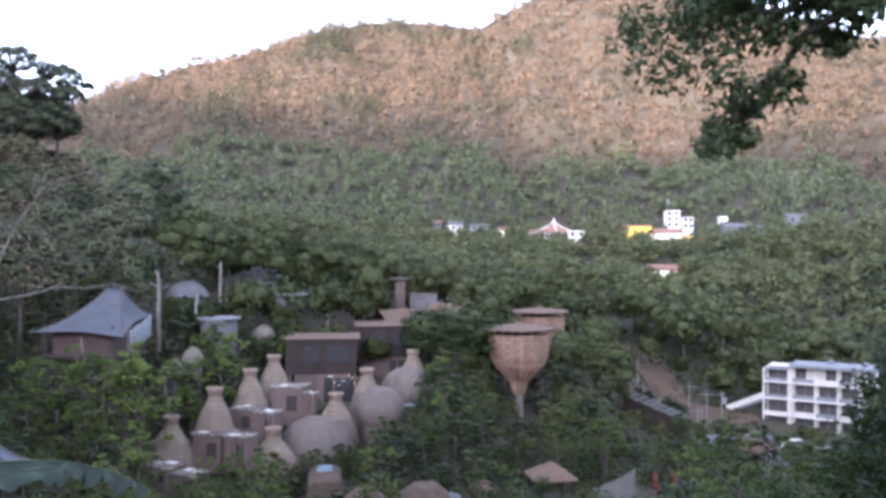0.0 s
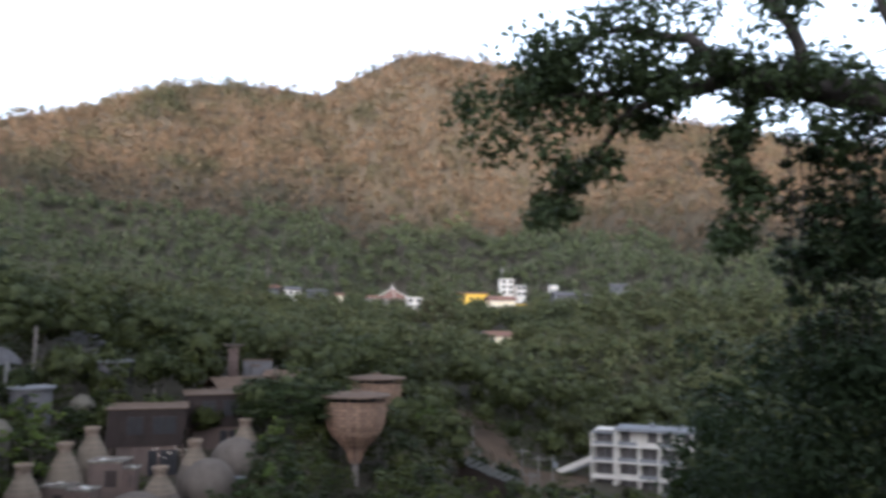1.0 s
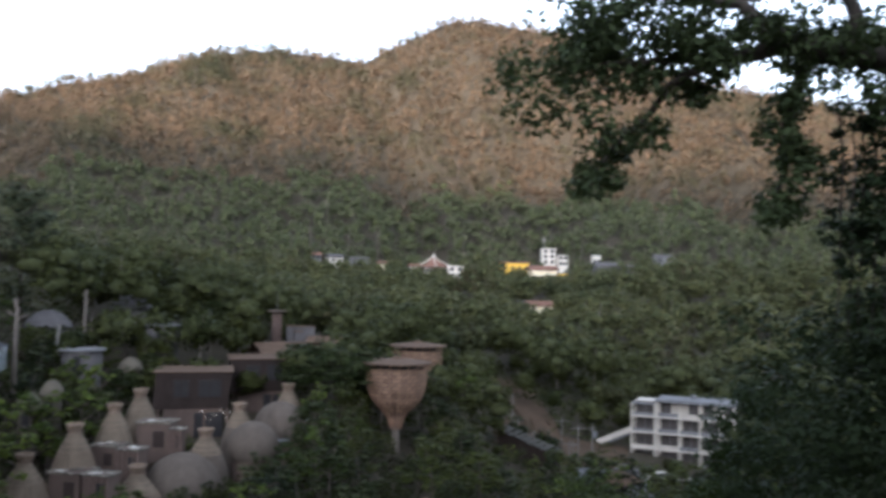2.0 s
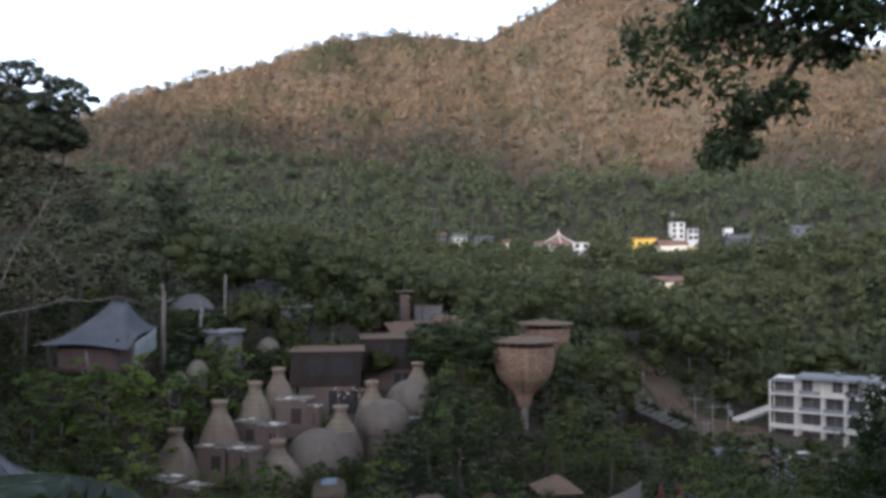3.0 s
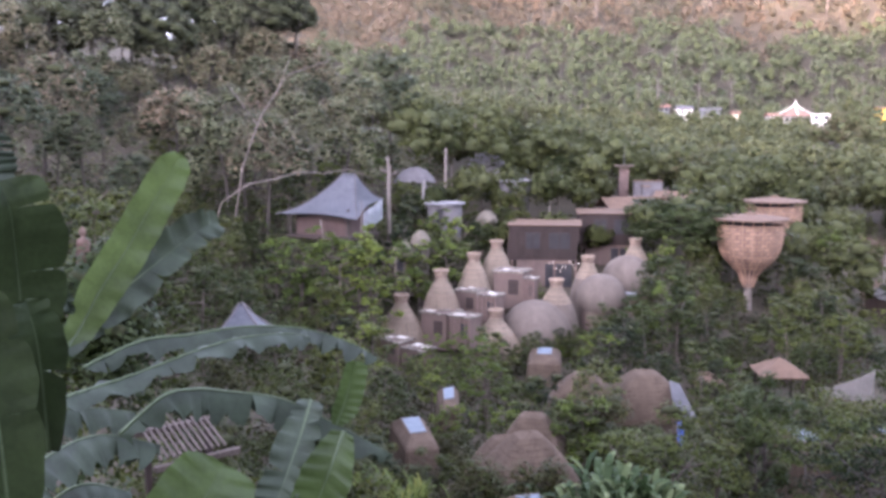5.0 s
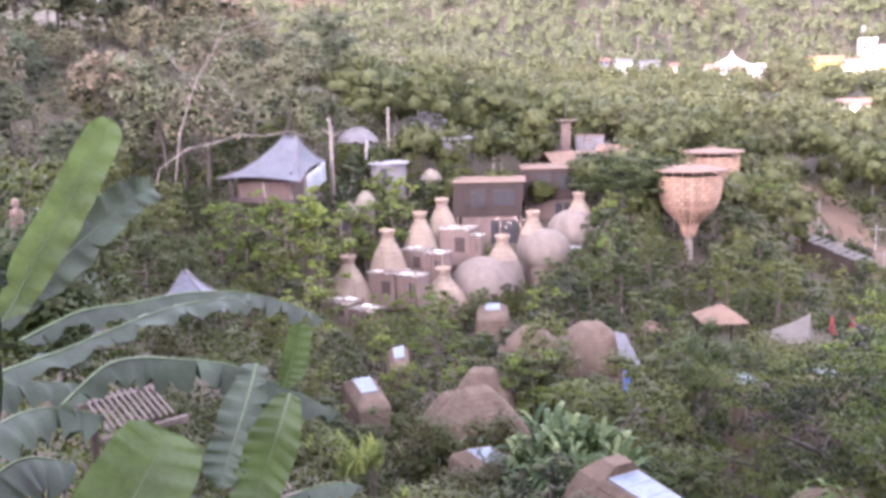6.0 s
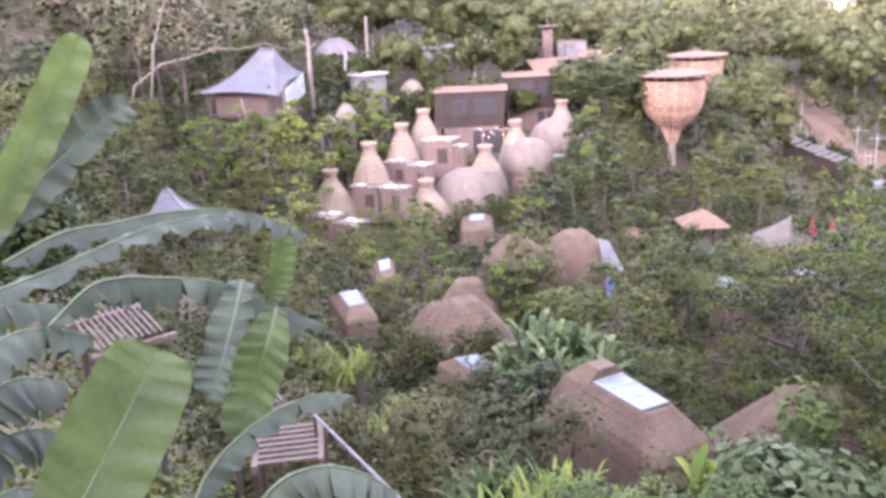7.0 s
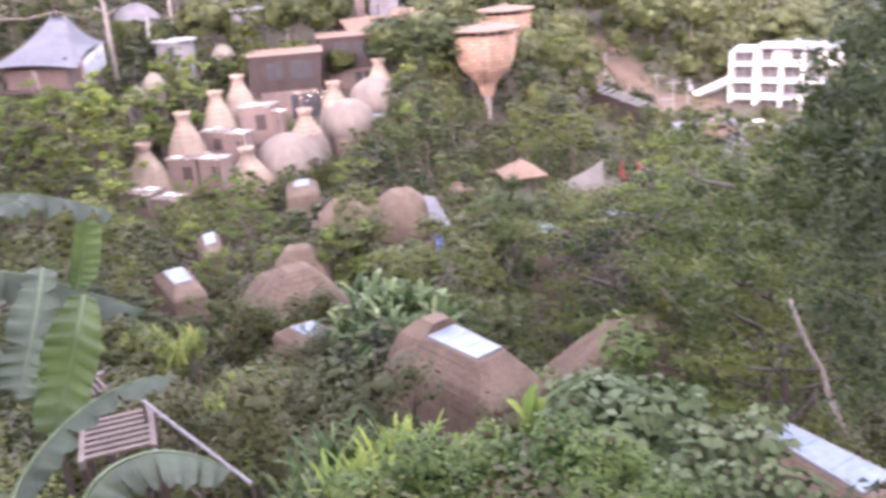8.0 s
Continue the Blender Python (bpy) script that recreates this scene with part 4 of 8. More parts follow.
def nest_villa():
    """A woven basket house on a stalk under a round shingled roof."""
    x, y = place(5.03, 125)
    z = height_at(-9.2, 125)
    root = thing("nest_villa", x, y, z, 0, "brown woven-cane nest villa on a pale stalk under a round roof", "villa", "nest villas")
    zr = 8.75
    bm = bmesh.new()
    lathe(bm, [(4.4, zr), (5.0, zr - 0.02), (5.04, zr + 0.20), (3.4, zr + 0.42), (1.6, zr + 0.62), (0.8, zr + 0.70), (0.7, zr + 0.95), (0.1, zr + 1.0)], 36, 0.012, 5)
    part("roof", bm, M_SHINGLE, root, "round reddish shingle roof")
    prof = [(0.9, -0.1), (1.05, 0.6), (1.35, 1.4), (2.1, 2.1), (3.0, 2.9), (3.65, 3.8), (4.05, 4.8), (4.25, 5.8), (4.3, 6.8), (4.25, 8.0)]
    bm = bmesh.new()
    lathe(bm, [(r * 0.93, h) for r, h in prof], 30)
    part("inner_wall", bm, M_BROWNWOOD, root, "brown inner wall")
    bm = bmesh.new()
    lathe(bm, [(3.1, 7.9), (3.1, zr + 0.05)], 20)
    part("clerestory", bm, M_DARK, root)
    hs, rs = [p[1] for p in prof], [p[0] for p in prof]
    for k in range(20):
        a = 2 * math.pi * k / 20
        bm = bmesh.new()
        pts = [((float(np.interp(h, hs, rs)) + 0.04) * math.cos(a), (float(np.interp(h, hs, rs)) + 0.04) * math.sin(a), h) for h in np.linspace(0, 8.75, 11)]
        tube(bm, pts, [0.07] * 11, 5)
        part("rib", bm, M_WICKER, root)
    h = 2.15
    row = 0
    while h < 7.8:
        r0, r1 = float(np.interp(h, hs, rs)), float(np.interp(h + 0.5, hs, rs))
        n = 26
        w = 2 * math.pi * r0 / n * 0.80
        bm = bmesh.new()
        box(bm, 0.09, w, 0.40, 0, 0, 0, 0, 0.02)
        me = None
        for k in range(n):
            a = 2 * math.pi * (k + 0.5 * (row % 2)) / n
            if me is None:
                ob = part("panel", bm, M_WICKER, root)
                me = ob.data
            else:
                ob = new("panel", me)
                ob.parent = root
            tilt = math.degrees(math.atan2(r1 - r0, 0.5))
            ob.matrix_basis = pose(r0 * math.cos(a), r0 * math.sin(a), h, 0, 0, math.degrees(a)) @ pose(0, 0, 0, 0, tilt, 0)
        h += 0.53
        row += 1
    for h in (2.1, 3.7, 5.3, 6.9, 7.95):
        r = float(np.interp(h, hs, rs)) + 0.06
        bm = bmesh.new()
        lathe(bm, [(r - 0.12, h), (r + 0.04, h), (r + 0.04, h + 0.12), (r - 0.12, h + 0.12)], 36)
        part("hoop", bm, M_WICKER, root)
    for k in range(14):
        a = 2 * math.pi * (k + 0.5) / 14
        bm = bmesh.new()
        tube(bm, [(0.75 * math.cos(a), 0.75 * math.sin(a), -0.6), (1.02 * math.cos(a), 1.02 * math.sin(a), 0.7), (1.35 * math.cos(a), 1.35 * math.sin(a), 1.5), (2.05 * math.cos(a), 2.05 * math.sin(a), 2.25)], [0.1, 0.12, 0.12, 0.1], 5)
        part("cane_strip", bm, M_WICKER, root)
    bm = bmesh.new()
    tube(bm, [(0.1, 0, -8), (0.05, 0, -4), (0, 0, -0.2), (0, 0, 1)], [0.75, 0.6, 0.5, 0.6], 10)
    part("stalk", bm, M_PALEBARK, root, "pale concrete-wrapped stalk")
    return root


nest = nest_villa()
nx, ny = place(6.35, 150)
copy_thing(nest, pose(nx, ny, height_at(-3.75, 150) - 9.75, 0, 0, 40))


M_SLAT = mat("painted_slat", (0.30, 0.33, 0.35), (0.42, 0.45, 0.47), 1.0, 0.8, 0.2)


def tent_villa(corners, apexes, base, label, walls=True):
    """A canvas roof swept up in curves to a short ridge, over a timber room on stilts."""
    cx = sum(c[0] for c in corners) / 4
    cy = sum(c[1] for c in corners) / 4
    cz = sum(c[2] for c in corners) / 4
    root = thing("tent_villa", cx, cy, base, 0, label, "tent villa")
    n, m = 8, 10
    a0, a1 = Vector(apexes[0]), Vector(apexes[1])
    rim = []
    tops = []
    for i in range(4):
        c0, c1 = Vector(corners[i]), Vector(corners[(i + 1) % 4])
        t0, t1 = ((a0, a1) if i == 0 else (a1, a1) if i == 1 else (a1, a0) if i == 2 else (a0, a0))
        for k in range(n):
            s = k / n
            p = c0.lerp(c1, s)
            inward = (Vector((cx, cy, p.z)) - p) * 0.10 * math.sin(math.pi * s)
            rim.append(p + inward + Vector((0, 0, 0.35 * math.sin(math.pi * s))))
            tops.append(t0.lerp(t1, s))
    bm = bmesh.new()
    o = Vector((cx, cy, base))
    rings = []
    for j in range(m + 1):
        s = j / m
        ring = []
        for r, t in zip(rim, tops):
            p = r.lerp(t, s)
            p.z = r.z + (t.z - r.z) * (0.22 * s + 0.78 * s ** 1.9)
            ring.append(bm.verts.new(p - o))
        rings.append(ring)
    N = len(rim)
    for a, b in zip(rings, rings[1:]):
        for k in range(N):
            bm.faces.new((a[k], a[(k + 1) % N], b[(k + 1) % N], b[k]))
    bmesh.ops.solidify(bm, geom=bm.faces[:], thickness=0.08)
    part("canopy", bm, M_TENT, root, "swept grey canvas roof", smooth=True)
    for r in (0, n, 2 * n, 3 * n):
        bm = bmesh.new()
        pts = []
        for j in range(m + 1):
            s = j / m
            p = rim[r].lerp(tops[r], s)
            p.z = rim[r].z + (tops[r].z - rim[r].z) * (0.22 * s + 0.78 * s ** 1.9)
            pts.append(p - o + Vector((0, 0, 0.06)))
        tube(bm, pts, [0.07] * (m + 1), 5)
        part("seam", bm, M_GREYROOF, root)
    if walls:
        w = (Vector(corners[1]) - Vector(corners[0])).length
        ang = math.degrees(math.atan2(corners[1][1] - corners[0][1], corners[1][0] - corners[0][0]))
        bm = bmesh.new()
        box(bm, w * 0.62, w * 0.45, 3.4, 0, 0, cz - base - 3.2, ang)
        part("room", bm, M_ROOMWOOD, root, "brown timber room")
        bm = bmesh.new()
        box(bm, w * 0.8, w * 0.6, 0.3, 0, 0, cz - base - 3.5, ang)
        part("deck", bm, M_DARKWOOD, root)
        for sx in (-0.36, 0.36):
            for sy in (-0.26, 0.26):
                q = pose(0, 0, 0, 0, 0, ang) @ Vector((sx * w, sy * w, 0))
                bm = bmesh.new()
                tube(bm, [(q.x, q.y, -3), (q.x, q.y, cz - base + 0.3)], [0.2, 0.16], 7)
                part("stilt", bm, M_DARKBARK, root)
        # slatted drape down the right-hand gable
        c1, c2 = Vector(corners[1]), Vector(corners[2])
        for k in range(9):
            s = 0.25 + 0.08 * k
            p = c1.lerp(c2, s) - o
            bm = bmesh.new()
            tube(bm, [p + Vector((0, 0, -2.3)), p + Vector((0, 0, 0.25))], [0.09, 0.09], 4)
            part("slat", bm, M_SLAT, root, "pale blue-grey upright slat")
    return root


def spot(az, el, d):
    return (*place(az, d), height_at(el, d))


tent_villa([spot(-25.6, -5.0, 112), spot(-20.3, -5.5, 105), spot(-18.5, -4.15, 114), spot(-23.0, -4.3, 121)],
           [spot(-21.1, -2.38, 113), spot(-20.4, -2.42, 112)], 13, "grey canvas tent villa with a swept roof on timber stilts")
tent_villa([spot(-30.5, -13.2, 57), spot(-25.6, -13.6, 55), spot(-25.0, -12.6, 60), spot(-29.8, -12.4, 62)],
           [spot(-28.1, -10.75, 59), spot(-27.9, -10.7, 59)], 12, "grey peaked tent roof rising out of dark shrubs", False)


def pod_roof(az, el, d, r, h, label, wallm=M_GREYROOF, post=False, flat=False, roofm=M_GREYROOF):
    """A round weathered roof over a rounded room."""
    x, y = place(az, d)
    z = height_at(el, d) - h - 2.6
    root = thing("round_cottage", x, y, z, 0, label, "cottage", "round cottages")
    bm = bmesh.new()
    lathe(bm, [(r * 0.78, -2.5), (r * 0.82, 0), (r * 0.86, 1.4), (r * 0.82, 2.55)], 24, 0.006, 3)
    part("wall", bm, wallm, root)
    bm = bmesh.new()
    if flat:
        lathe(bm, [(r * 0.95, 2.5), (r, 2.55), (r, 2.8), (r * 0.94, 2.82), (r * 0.93, 2.7)], 28)
        part("roof", bm, M_CONC, root, "pale roof rim")
    else:
        lathe(bm, [(r * 0.9, 2.5), (r * 1.05, 2.45), (r * 1.06, 2.6), (r * 0.92, 2.6 + h * 0.35), (r * 0.6, 2.6 + h * 0.75), (r * 0.25, 2.6 + h * 0.96), (0.05, 2.6 + h)], 28, 0.01, 8)
        part("roof", bm, roofm, root)
    bm = bmesh.new()
    box(bm, 0.9, 0.16, 2.0, 0, -r * 0.84, 0.0)
    part("door", bm, M_DARK, root)
    if post:
        bm = bmesh.new()
        tube(bm, [(r * 0.7, -r * 0.8, -5), (r * 0.75, -r * 0.85, 2.5)], [0.18, 0.16], 6)
        part("post", bm, M_POLE, root, "pale leaning post")
    return root


pod_roof(-16.45, -2.0, 140, 3.2, 2.4, "weathered grey round-roofed cottage on the slope", post=True)
pod_roof(-11.75, -1.1, 152, 3.2, 2.0, "weathered grey cone-roofed cottage on the slope")
pod_roof(-9.9, -2.85, 140, 3.0, 0.2, "round grey cottage with a pale flat roof rim", flat=True)
pod_roof(-14.5, -4.35, 126, 3.0, 0.2, "round grey plunge-pool terrace with a pale rim", flat=True)
pod_roof(-11.7, -4.9, 128, 1.6, 1.6, "small rounded grey thatched pod among shrubs", M_POD, roofm=M_POD)
pod_roof(-16.1, -6.2, 110, 1.3, 1.6, "small rounded grey thatched pod among shrubs", M_POD, roofm=M_POD)
pod_roof(-17.3, -6.9, 108, 1.3, 1.5, "small rounded grey thatched pod among shrubs", M_POD, roofm=M_POD)


def hip_hut(az, el, d, w, rise, label, name="shingle_hut", roofm=M_SHINGLE, post_h=2.6, rz=10):
    x, y = place(az, d)
    root = thing(name, x, y, height_at(el, d) - rise - post_h, rz, label, "hut")
    bm = bmesh.new()
    lathe(bm, [(w * 0.70, post_h - 0.1), (w * 0.72, post_h + 0.05), (w * 0.38, post_h + rise * 0.52), (w * 0.36, post_h + rise * 0.56), (0.12, post_h + rise)], 4, 0.0)
    bmesh.ops.rotate(bm, verts=bm.verts[:], cent=(0, 0, 0), matrix=Matrix.Rotation(math.pi / 4, 3, "Z"))
    part("roof", bm, roofm, root)
    for sx in (-1, 1):
        for sy in (-1, 1):
            bm = bmesh.new()
            tube(bm, [(sx * w * 0.4, sy * w * 0.4, -2), (sx * w * 0.4, sy * w * 0.4, post_h + 0.2)], [0.11, 0.1], 6)
            part("post", bm, M_DARKWOOD, root)
    return root


hip_hut(7.1, -13.7, 90, 4.5, 1.5, "open hut with a reddish shingle hip roof")
hip_hut(2.8, -14.9, 88, 3.0, 1.0, "small open hut with a brown hip roof among palms")


def parasol(az, el, d):
    x, y = place(az, d)
    root = thing("closed_parasol", x, y, height_at(el, d) - 2.6, 0, "closed red parasol on the paved court", "parasol", "red parasols")
    bm = bmesh.new()
    part("pole", tube(bm, [(0, 0, -1.5), (0, 0, 2.6)], [0.05, 0.04]), M_BROWNWOOD, root)
    bm = bmesh.new()
    part("cloth", lathe(bm, [(0.28, 0.7), (0.34, 1.0), (0.24, 1.8), (0.10, 2.5), (0.03, 2.6)], 10, 0.06, 2), M_RED, root, "folded red cloth")


def court():
    """The paved court with a pale curved wall and red parasols."""
    x, y = place(13.3, 96)
    g = height_at(-15.9, 96)
    root = thing("paved_court", x, y, g, -13, "grey paved court edged by low shrubs", "court", kind="structure")
    bm = bmesh.new()
    part("paving", box(bm, 9, 8, 1.4, 0, 0, -1.4, 0, 0.05), M_CONC, root)
    x, y = place(11.0, 93)
    w = thing("shade_sail", x, y, height_at(-15.6, 93), -12, "pale canvas shade sail swept up to one point", "sail")
    bm = bmesh.new()
    n = 14
    low, high = [], []
    for k in range(n + 1):
        s = k / n
        low.append(bm.verts.new((-3.0 + 5.2 * s, 0.9 * math.sin(s * 2.5), -0.8 + 0.1 * s)))
        high.append(bm.verts.new((-3.0 + 5.4 * s, 1.3 * math.sin(s * 2.5), 0.5 + 2.2 * s ** 2.2)))
    for k in range(n):
        bm.faces.new((low[k], low[k + 1], high[k + 1], high[k]))
    bmesh.ops.solidify(bm, geom=bm.faces[:], thickness=0.07)
    part("cloth", bm, M_SAIL, w)
    bm = bmesh.new()
    part("mast", tube(bm, [(2.42, 0.8, -3.5), (2.42, 0.8, 2.8)], [0.08, 0.06]), M_POLE, w)


court()
parasol(13.75, -14.0, 97)
parasol(14.0, -14.9, 93)
parasol(14.9, -13.9, 99)


# ---- thatched cottages below the terrace ----
def loft(bm, rings):
    rows = [[bm.verts.new(p) for p in ring] for ring in rings]
    n = len(rows[0])
    for a, b in zip(rows, rows[1:]):
        for k in range(n):
            bm.faces.new((a[k], a[(k + 1) % n], b[(k + 1) % n], b[k]))
    bm.faces.new(rows[-1])
    bm.faces.new(list(reversed(rows[0])))
    return bm


def rounded(corners, grow, cut, z):
    """A quad on the plan, grown outwards, with its corners rounded."""
    c = sum((Vector((p[0], p[1], 0)) for p in corners), Vector()) / 4
    out = []
    q = [c + (Vector((p[0], p[1], 0)) - c) * (1 + grow / (Vector((p[0], p[1], 0)) - c).length) for p in corners]
    for i in range(4):
        p, prev, nxt = q[i], q[i - 1], q[(i + 1) % 4]
        a, b = p + (prev - p).normalized() * cut, p + (nxt - p).normalized() * cut
        for s in (0, 0.33, 0.67, 1):
            m = a.lerp(p, s).lerp(p.lerp(b, s), s)
            out.append(Vector((m.x, m.y, z)))
    return out


def light_cottage(quad, top, base, spread, label, ridge=0.0, seed=1, litter=0):
    """A steep, truncated thatch hip whose flat crown holds a pale roof light; courses of thatch lie in steps."""
    c = sum((Vector((p[0], p[1], 0)) for p in quad), Vector()) / 4
    root = thing("thatched_cottage", c.x, c.y, base, 0, label, "cottage", "thatched cottages")
    o = Vector((c.x, c.y, base))
    rnd = random.Random(seed)
    rings = []
    n = 22
    for k in range(n):
        s, s2 = k / n, (k + 0.93) / n
        for t, lip in ((s, 0.014), (s2, 0.0)):
            z = base + 0.9 + (top - base - 0.9) * t
            grow = 0.22 + spread * (0.60 * min(1.0, (1 - t) / 0.16) + 0.40 * (1 - t)) + lip
            ring = rounded(quad, grow, 0.30 + 0.25 * (1 - t), z)
            rings.append([p - o + Vector((rnd.uniform(-1, 1), rnd.uniform(-1, 1), rnd.uniform(-1, 1))) * 0.018 for p in ring])
    bm = bmesh.new()
    part("roof", loft(bm, rings), M_THATCH, root, "brown layered thatch")
    if ridge:
        # a lower hip runs back from the crown
        bm = bmesh.new()
        u = (Vector((*quad[1][:2], 0)) - Vector((*quad[0][:2], 0))).normalized()
        w = (Vector((*quad[0][:2], 0)) - Vector((*quad[3][:2], 0))).normalized()
        rr = []
        for k in range(14):
            t = k / 13
            half, long_ = 0.35 + spread * 0.9 * (1 - t) ** 0.5, 0.4 + spread * (1 - t) ** 0.5
            m0 = c + w * 1.55 + u * 0.1
            pts = [m0 - u * half - w * 0.3, m0 + u * half - w * 0.3, m0 + u * half + w * long_, m0 - u * half + w * long_]
            rr.append([Vector((p.x, p.y, base + 0.6 + (top + ridge - base - 0.6) * t)) - o for p in pts])
        part("rear_roof", loft(bm, rr), M_THATCH, root, "brown thatch ridge")
    bm = bmesh.new()
    loft(bm, [[p - o for p in rounded(quad, spread * 0.75, 0.3, base - 2.5)], [p - o for p in rounded(quad, spread * 0.75, 0.3, base + 1.3)]])
    part("wall", bm, M_CLAY, root)
    bm = bmesh.new()
    loft(bm, [[Vector((*p[:2], top - 0.02)) - o for p in quad], [Vector((*p[:2], top + 0.05)) - o for p in quad]])
    sk = part("skylight", bm, M_SKYLIGHT, root, "pale translucent roof light")
    if litter:
        bm = bmesh.new()
        for k in range(litter):
            u, w = rnd.random(), rnd.random()
            p = Vector((*quad[0][:2], 0)).lerp(Vector((*quad[1][:2], 0)), u).lerp(Vector((*quad[3][:2], 0)).lerp(Vector((*quad[2][:2], 0)), u), w)
            p = Vector((p.x, p.y, top + 0.06 + rnd.uniform(0, 0.05))) - o
            a = rnd.uniform(0, 6.28)
            du, dw = Vector((math.cos(a), math.sin(a), 0.1)) * rnd.uniform(0.07, 0.16), Vector((-math.sin(a), math.cos(a), 0.15)) * rnd.uniform(0.04, 0.09)
            bm.faces.new([bm.verts.new(q) for q in (p - du, p + dw, p + du, p - dw)])
        part("fallen_leaves", bm, M_LEAF_RUST, sk, "fallen brown leaves")
    for a, b in zip(quad, quad[1:] + quad[:1]):
        bm = bmesh.new()
        tube(bm, [Vector((*a[:2], top + 0.05)) - o, Vector((*b[:2], top + 0.05)) - o], [0.018, 0.018], 4)
        part("frame", bm, M_POLE, sk)
    for t in (0.33, 0.67):
        a = Vector((*quad[0][:2], 0)).lerp(Vector((*quad[3][:2], 0)), t)
        b = Vector((*quad[1][:2], 0)).lerp(Vector((*quad[2][:2], 0)), t)
        bm = bmesh.new()
        tube(bm, [Vector((a.x, a.y, top + 0.05)) - o, Vector((b.x, b.y, top + 0.05)) - o], [0.012, 0.012], 4)
        part("glazing_bar", bm, M_SKYLIGHT, sk)
    return root


def cottage(x, y, top, base, rx, ry, rz, label, seed, power=1.5, flat_top=0.3):
    """A rounded, hipped thatch roof down almost to the ground, over a clay wall."""
    root = thing("thatched_cottage", x, y, base, rz, label, "cottage", "thatched cottages")
    h = top - base
    bm = bmesh.new()
    prof = []
    n = 13
    for i in range(n):
        s, s2 = i / n, (i + 0.9) / n
        prof += [(1 - (1 - flat_top) * s ** power + 0.008, 0.22 + 0.78 * s), (1 - (1 - flat_top) * s2 ** power, 0.22 + 0.78 * s2)]
    prof += [(flat_top * 0.9, 1.0), (flat_top * 0.4, 1.03), (0.02, 1.04)]
    seg = 40
    rnd = random.Random(seed)
    rings = []
    for r, z in prof:
        ring = []
        for k in range(seg):
            a = 2 * math.pi * k / seg
            q = (abs(math.cos(a)) ** 4.5 + abs(math.sin(a)) ** 4.5) ** (-1 / 4.5)
            j = 1 + 0.008 * rnd.uniform(-1, 1)
            ring.append(bm.verts.new((r * rx * q * j * math.cos(a), r * ry * q * j * math.sin(a), z * h + 0.02 * rnd.uniform(-1, 1))))
        rings.append(ring)
    for a, b in zip(rings, rings[1:]):
        for k in range(seg):
            bm.faces.new((a[k], a[(k + 1) % seg], b[(k + 1) % seg], b[k]))
    bm.faces.new(rings[-1])
    bm.faces.new(list(reversed(rings[0])))
    part("roof", bm, M_THATCH, root, "brown layered thatch")
    bm = bmesh.new()
    box(bm, rx * 1.5, ry * 1.5, h * 0.24 + 2.5, 0, 0, -2.5)
    part("wall", bm, M_CLAY, root)
    return root


light_cottage([(0.09, 25.66), (1.0, 26.41), (2.34, 24.42), (1.51, 23.77)], 18.0, 11.4, 2.0, "brown thatched cottage with a long pale roof light", 0.35, 1)
light_cottage([(-17.0, 54.0), (-16.0, 54.7), (-14.7, 52.0), (-15.6, 51.4)], 11.0, 6.3, 2.0, "brown thatched cottage with a pale roof light", 0, 3)
light_cottage([(-16.9, 64.7), (-16.2, 65.4), (-15.5, 62.6), (-16.1, 62.0)], 10.0, 5.4, 1.9, "brown thatched cottage with a pale roof light", 0, 4)
light_cottage([(-12.75, 87.9), (-11.3, 88.1), (-11.0, 85.6), (-12.4, 85.3)], 8.0, 3.2, 2.4, "brown thatched cottage with a pale roof light", 0, 5)
light_cottage([(-6.8, 39.9), (-5.7, 40.4), (-4.4, 38.8), (-5.4, 38.1)], 12.5, 8.4, 1.5, "brown thatched cottage with a leaf-strewn roof light", 0, 6, 90)
light_cottage([(7.3, 16.25), (7.95, 16.6), (9.15, 14.4), (8.3, 13.9)], 19.4, 15.0, 1.5, "brown thatched cottage with a pale grey roof light", 0, 7)
light_cottage([(7.4, 54.6), (8.6, 54.9), (9.2, 53.0), (7.9, 52.6)], 12.1, 7.6, 1.5, "brown thatched cottage with a pale roof light", 0, 13)
light_cottage([(12.2, 53.6), (13.4, 53.7), (13.9, 52.2), (12.6, 51.8)], 12.9, 8.4, 1.5, "brown thatched cottage with a pale roof light", 0, 14)
cottage(7.8, 29.4, 16.2, 11.0, 4.9, 2.8, 6, "brown thatched cottage half hidden behind leaves", 2, 1.25, 0.2)
cottage(-1.5, 74.5, 9.8, 5.0, 3.2, 3.0, 15, "large brown thatched cottage with rounded hips", 8, 2.3, 0.3)
cottage(-7.0, 77.5, 8.5, 4.4, 3.4, 2.8, 5, "low brown thatched roof beside a larger cottage", 9, 1.6, 0.25)
cottage(-7.4, 47.8, 12.9, 8.2, 3.0, 2.7, 28, "hipped brown thatched cottage among shrubs", 10, 1.7, 0.24)
cottage(-9.2, 49.5, 12.0, 8.0, 2.2, 2.2, 30, "hipped brown thatched cottage among shrubs", 11, 1.7, 0.24)
cottage(-8.0, 53.5, 12.2, 7.5, 2.6, 2.2, 0, "low brown thatched roof among shrubs", 12, 1.6, 0.3)


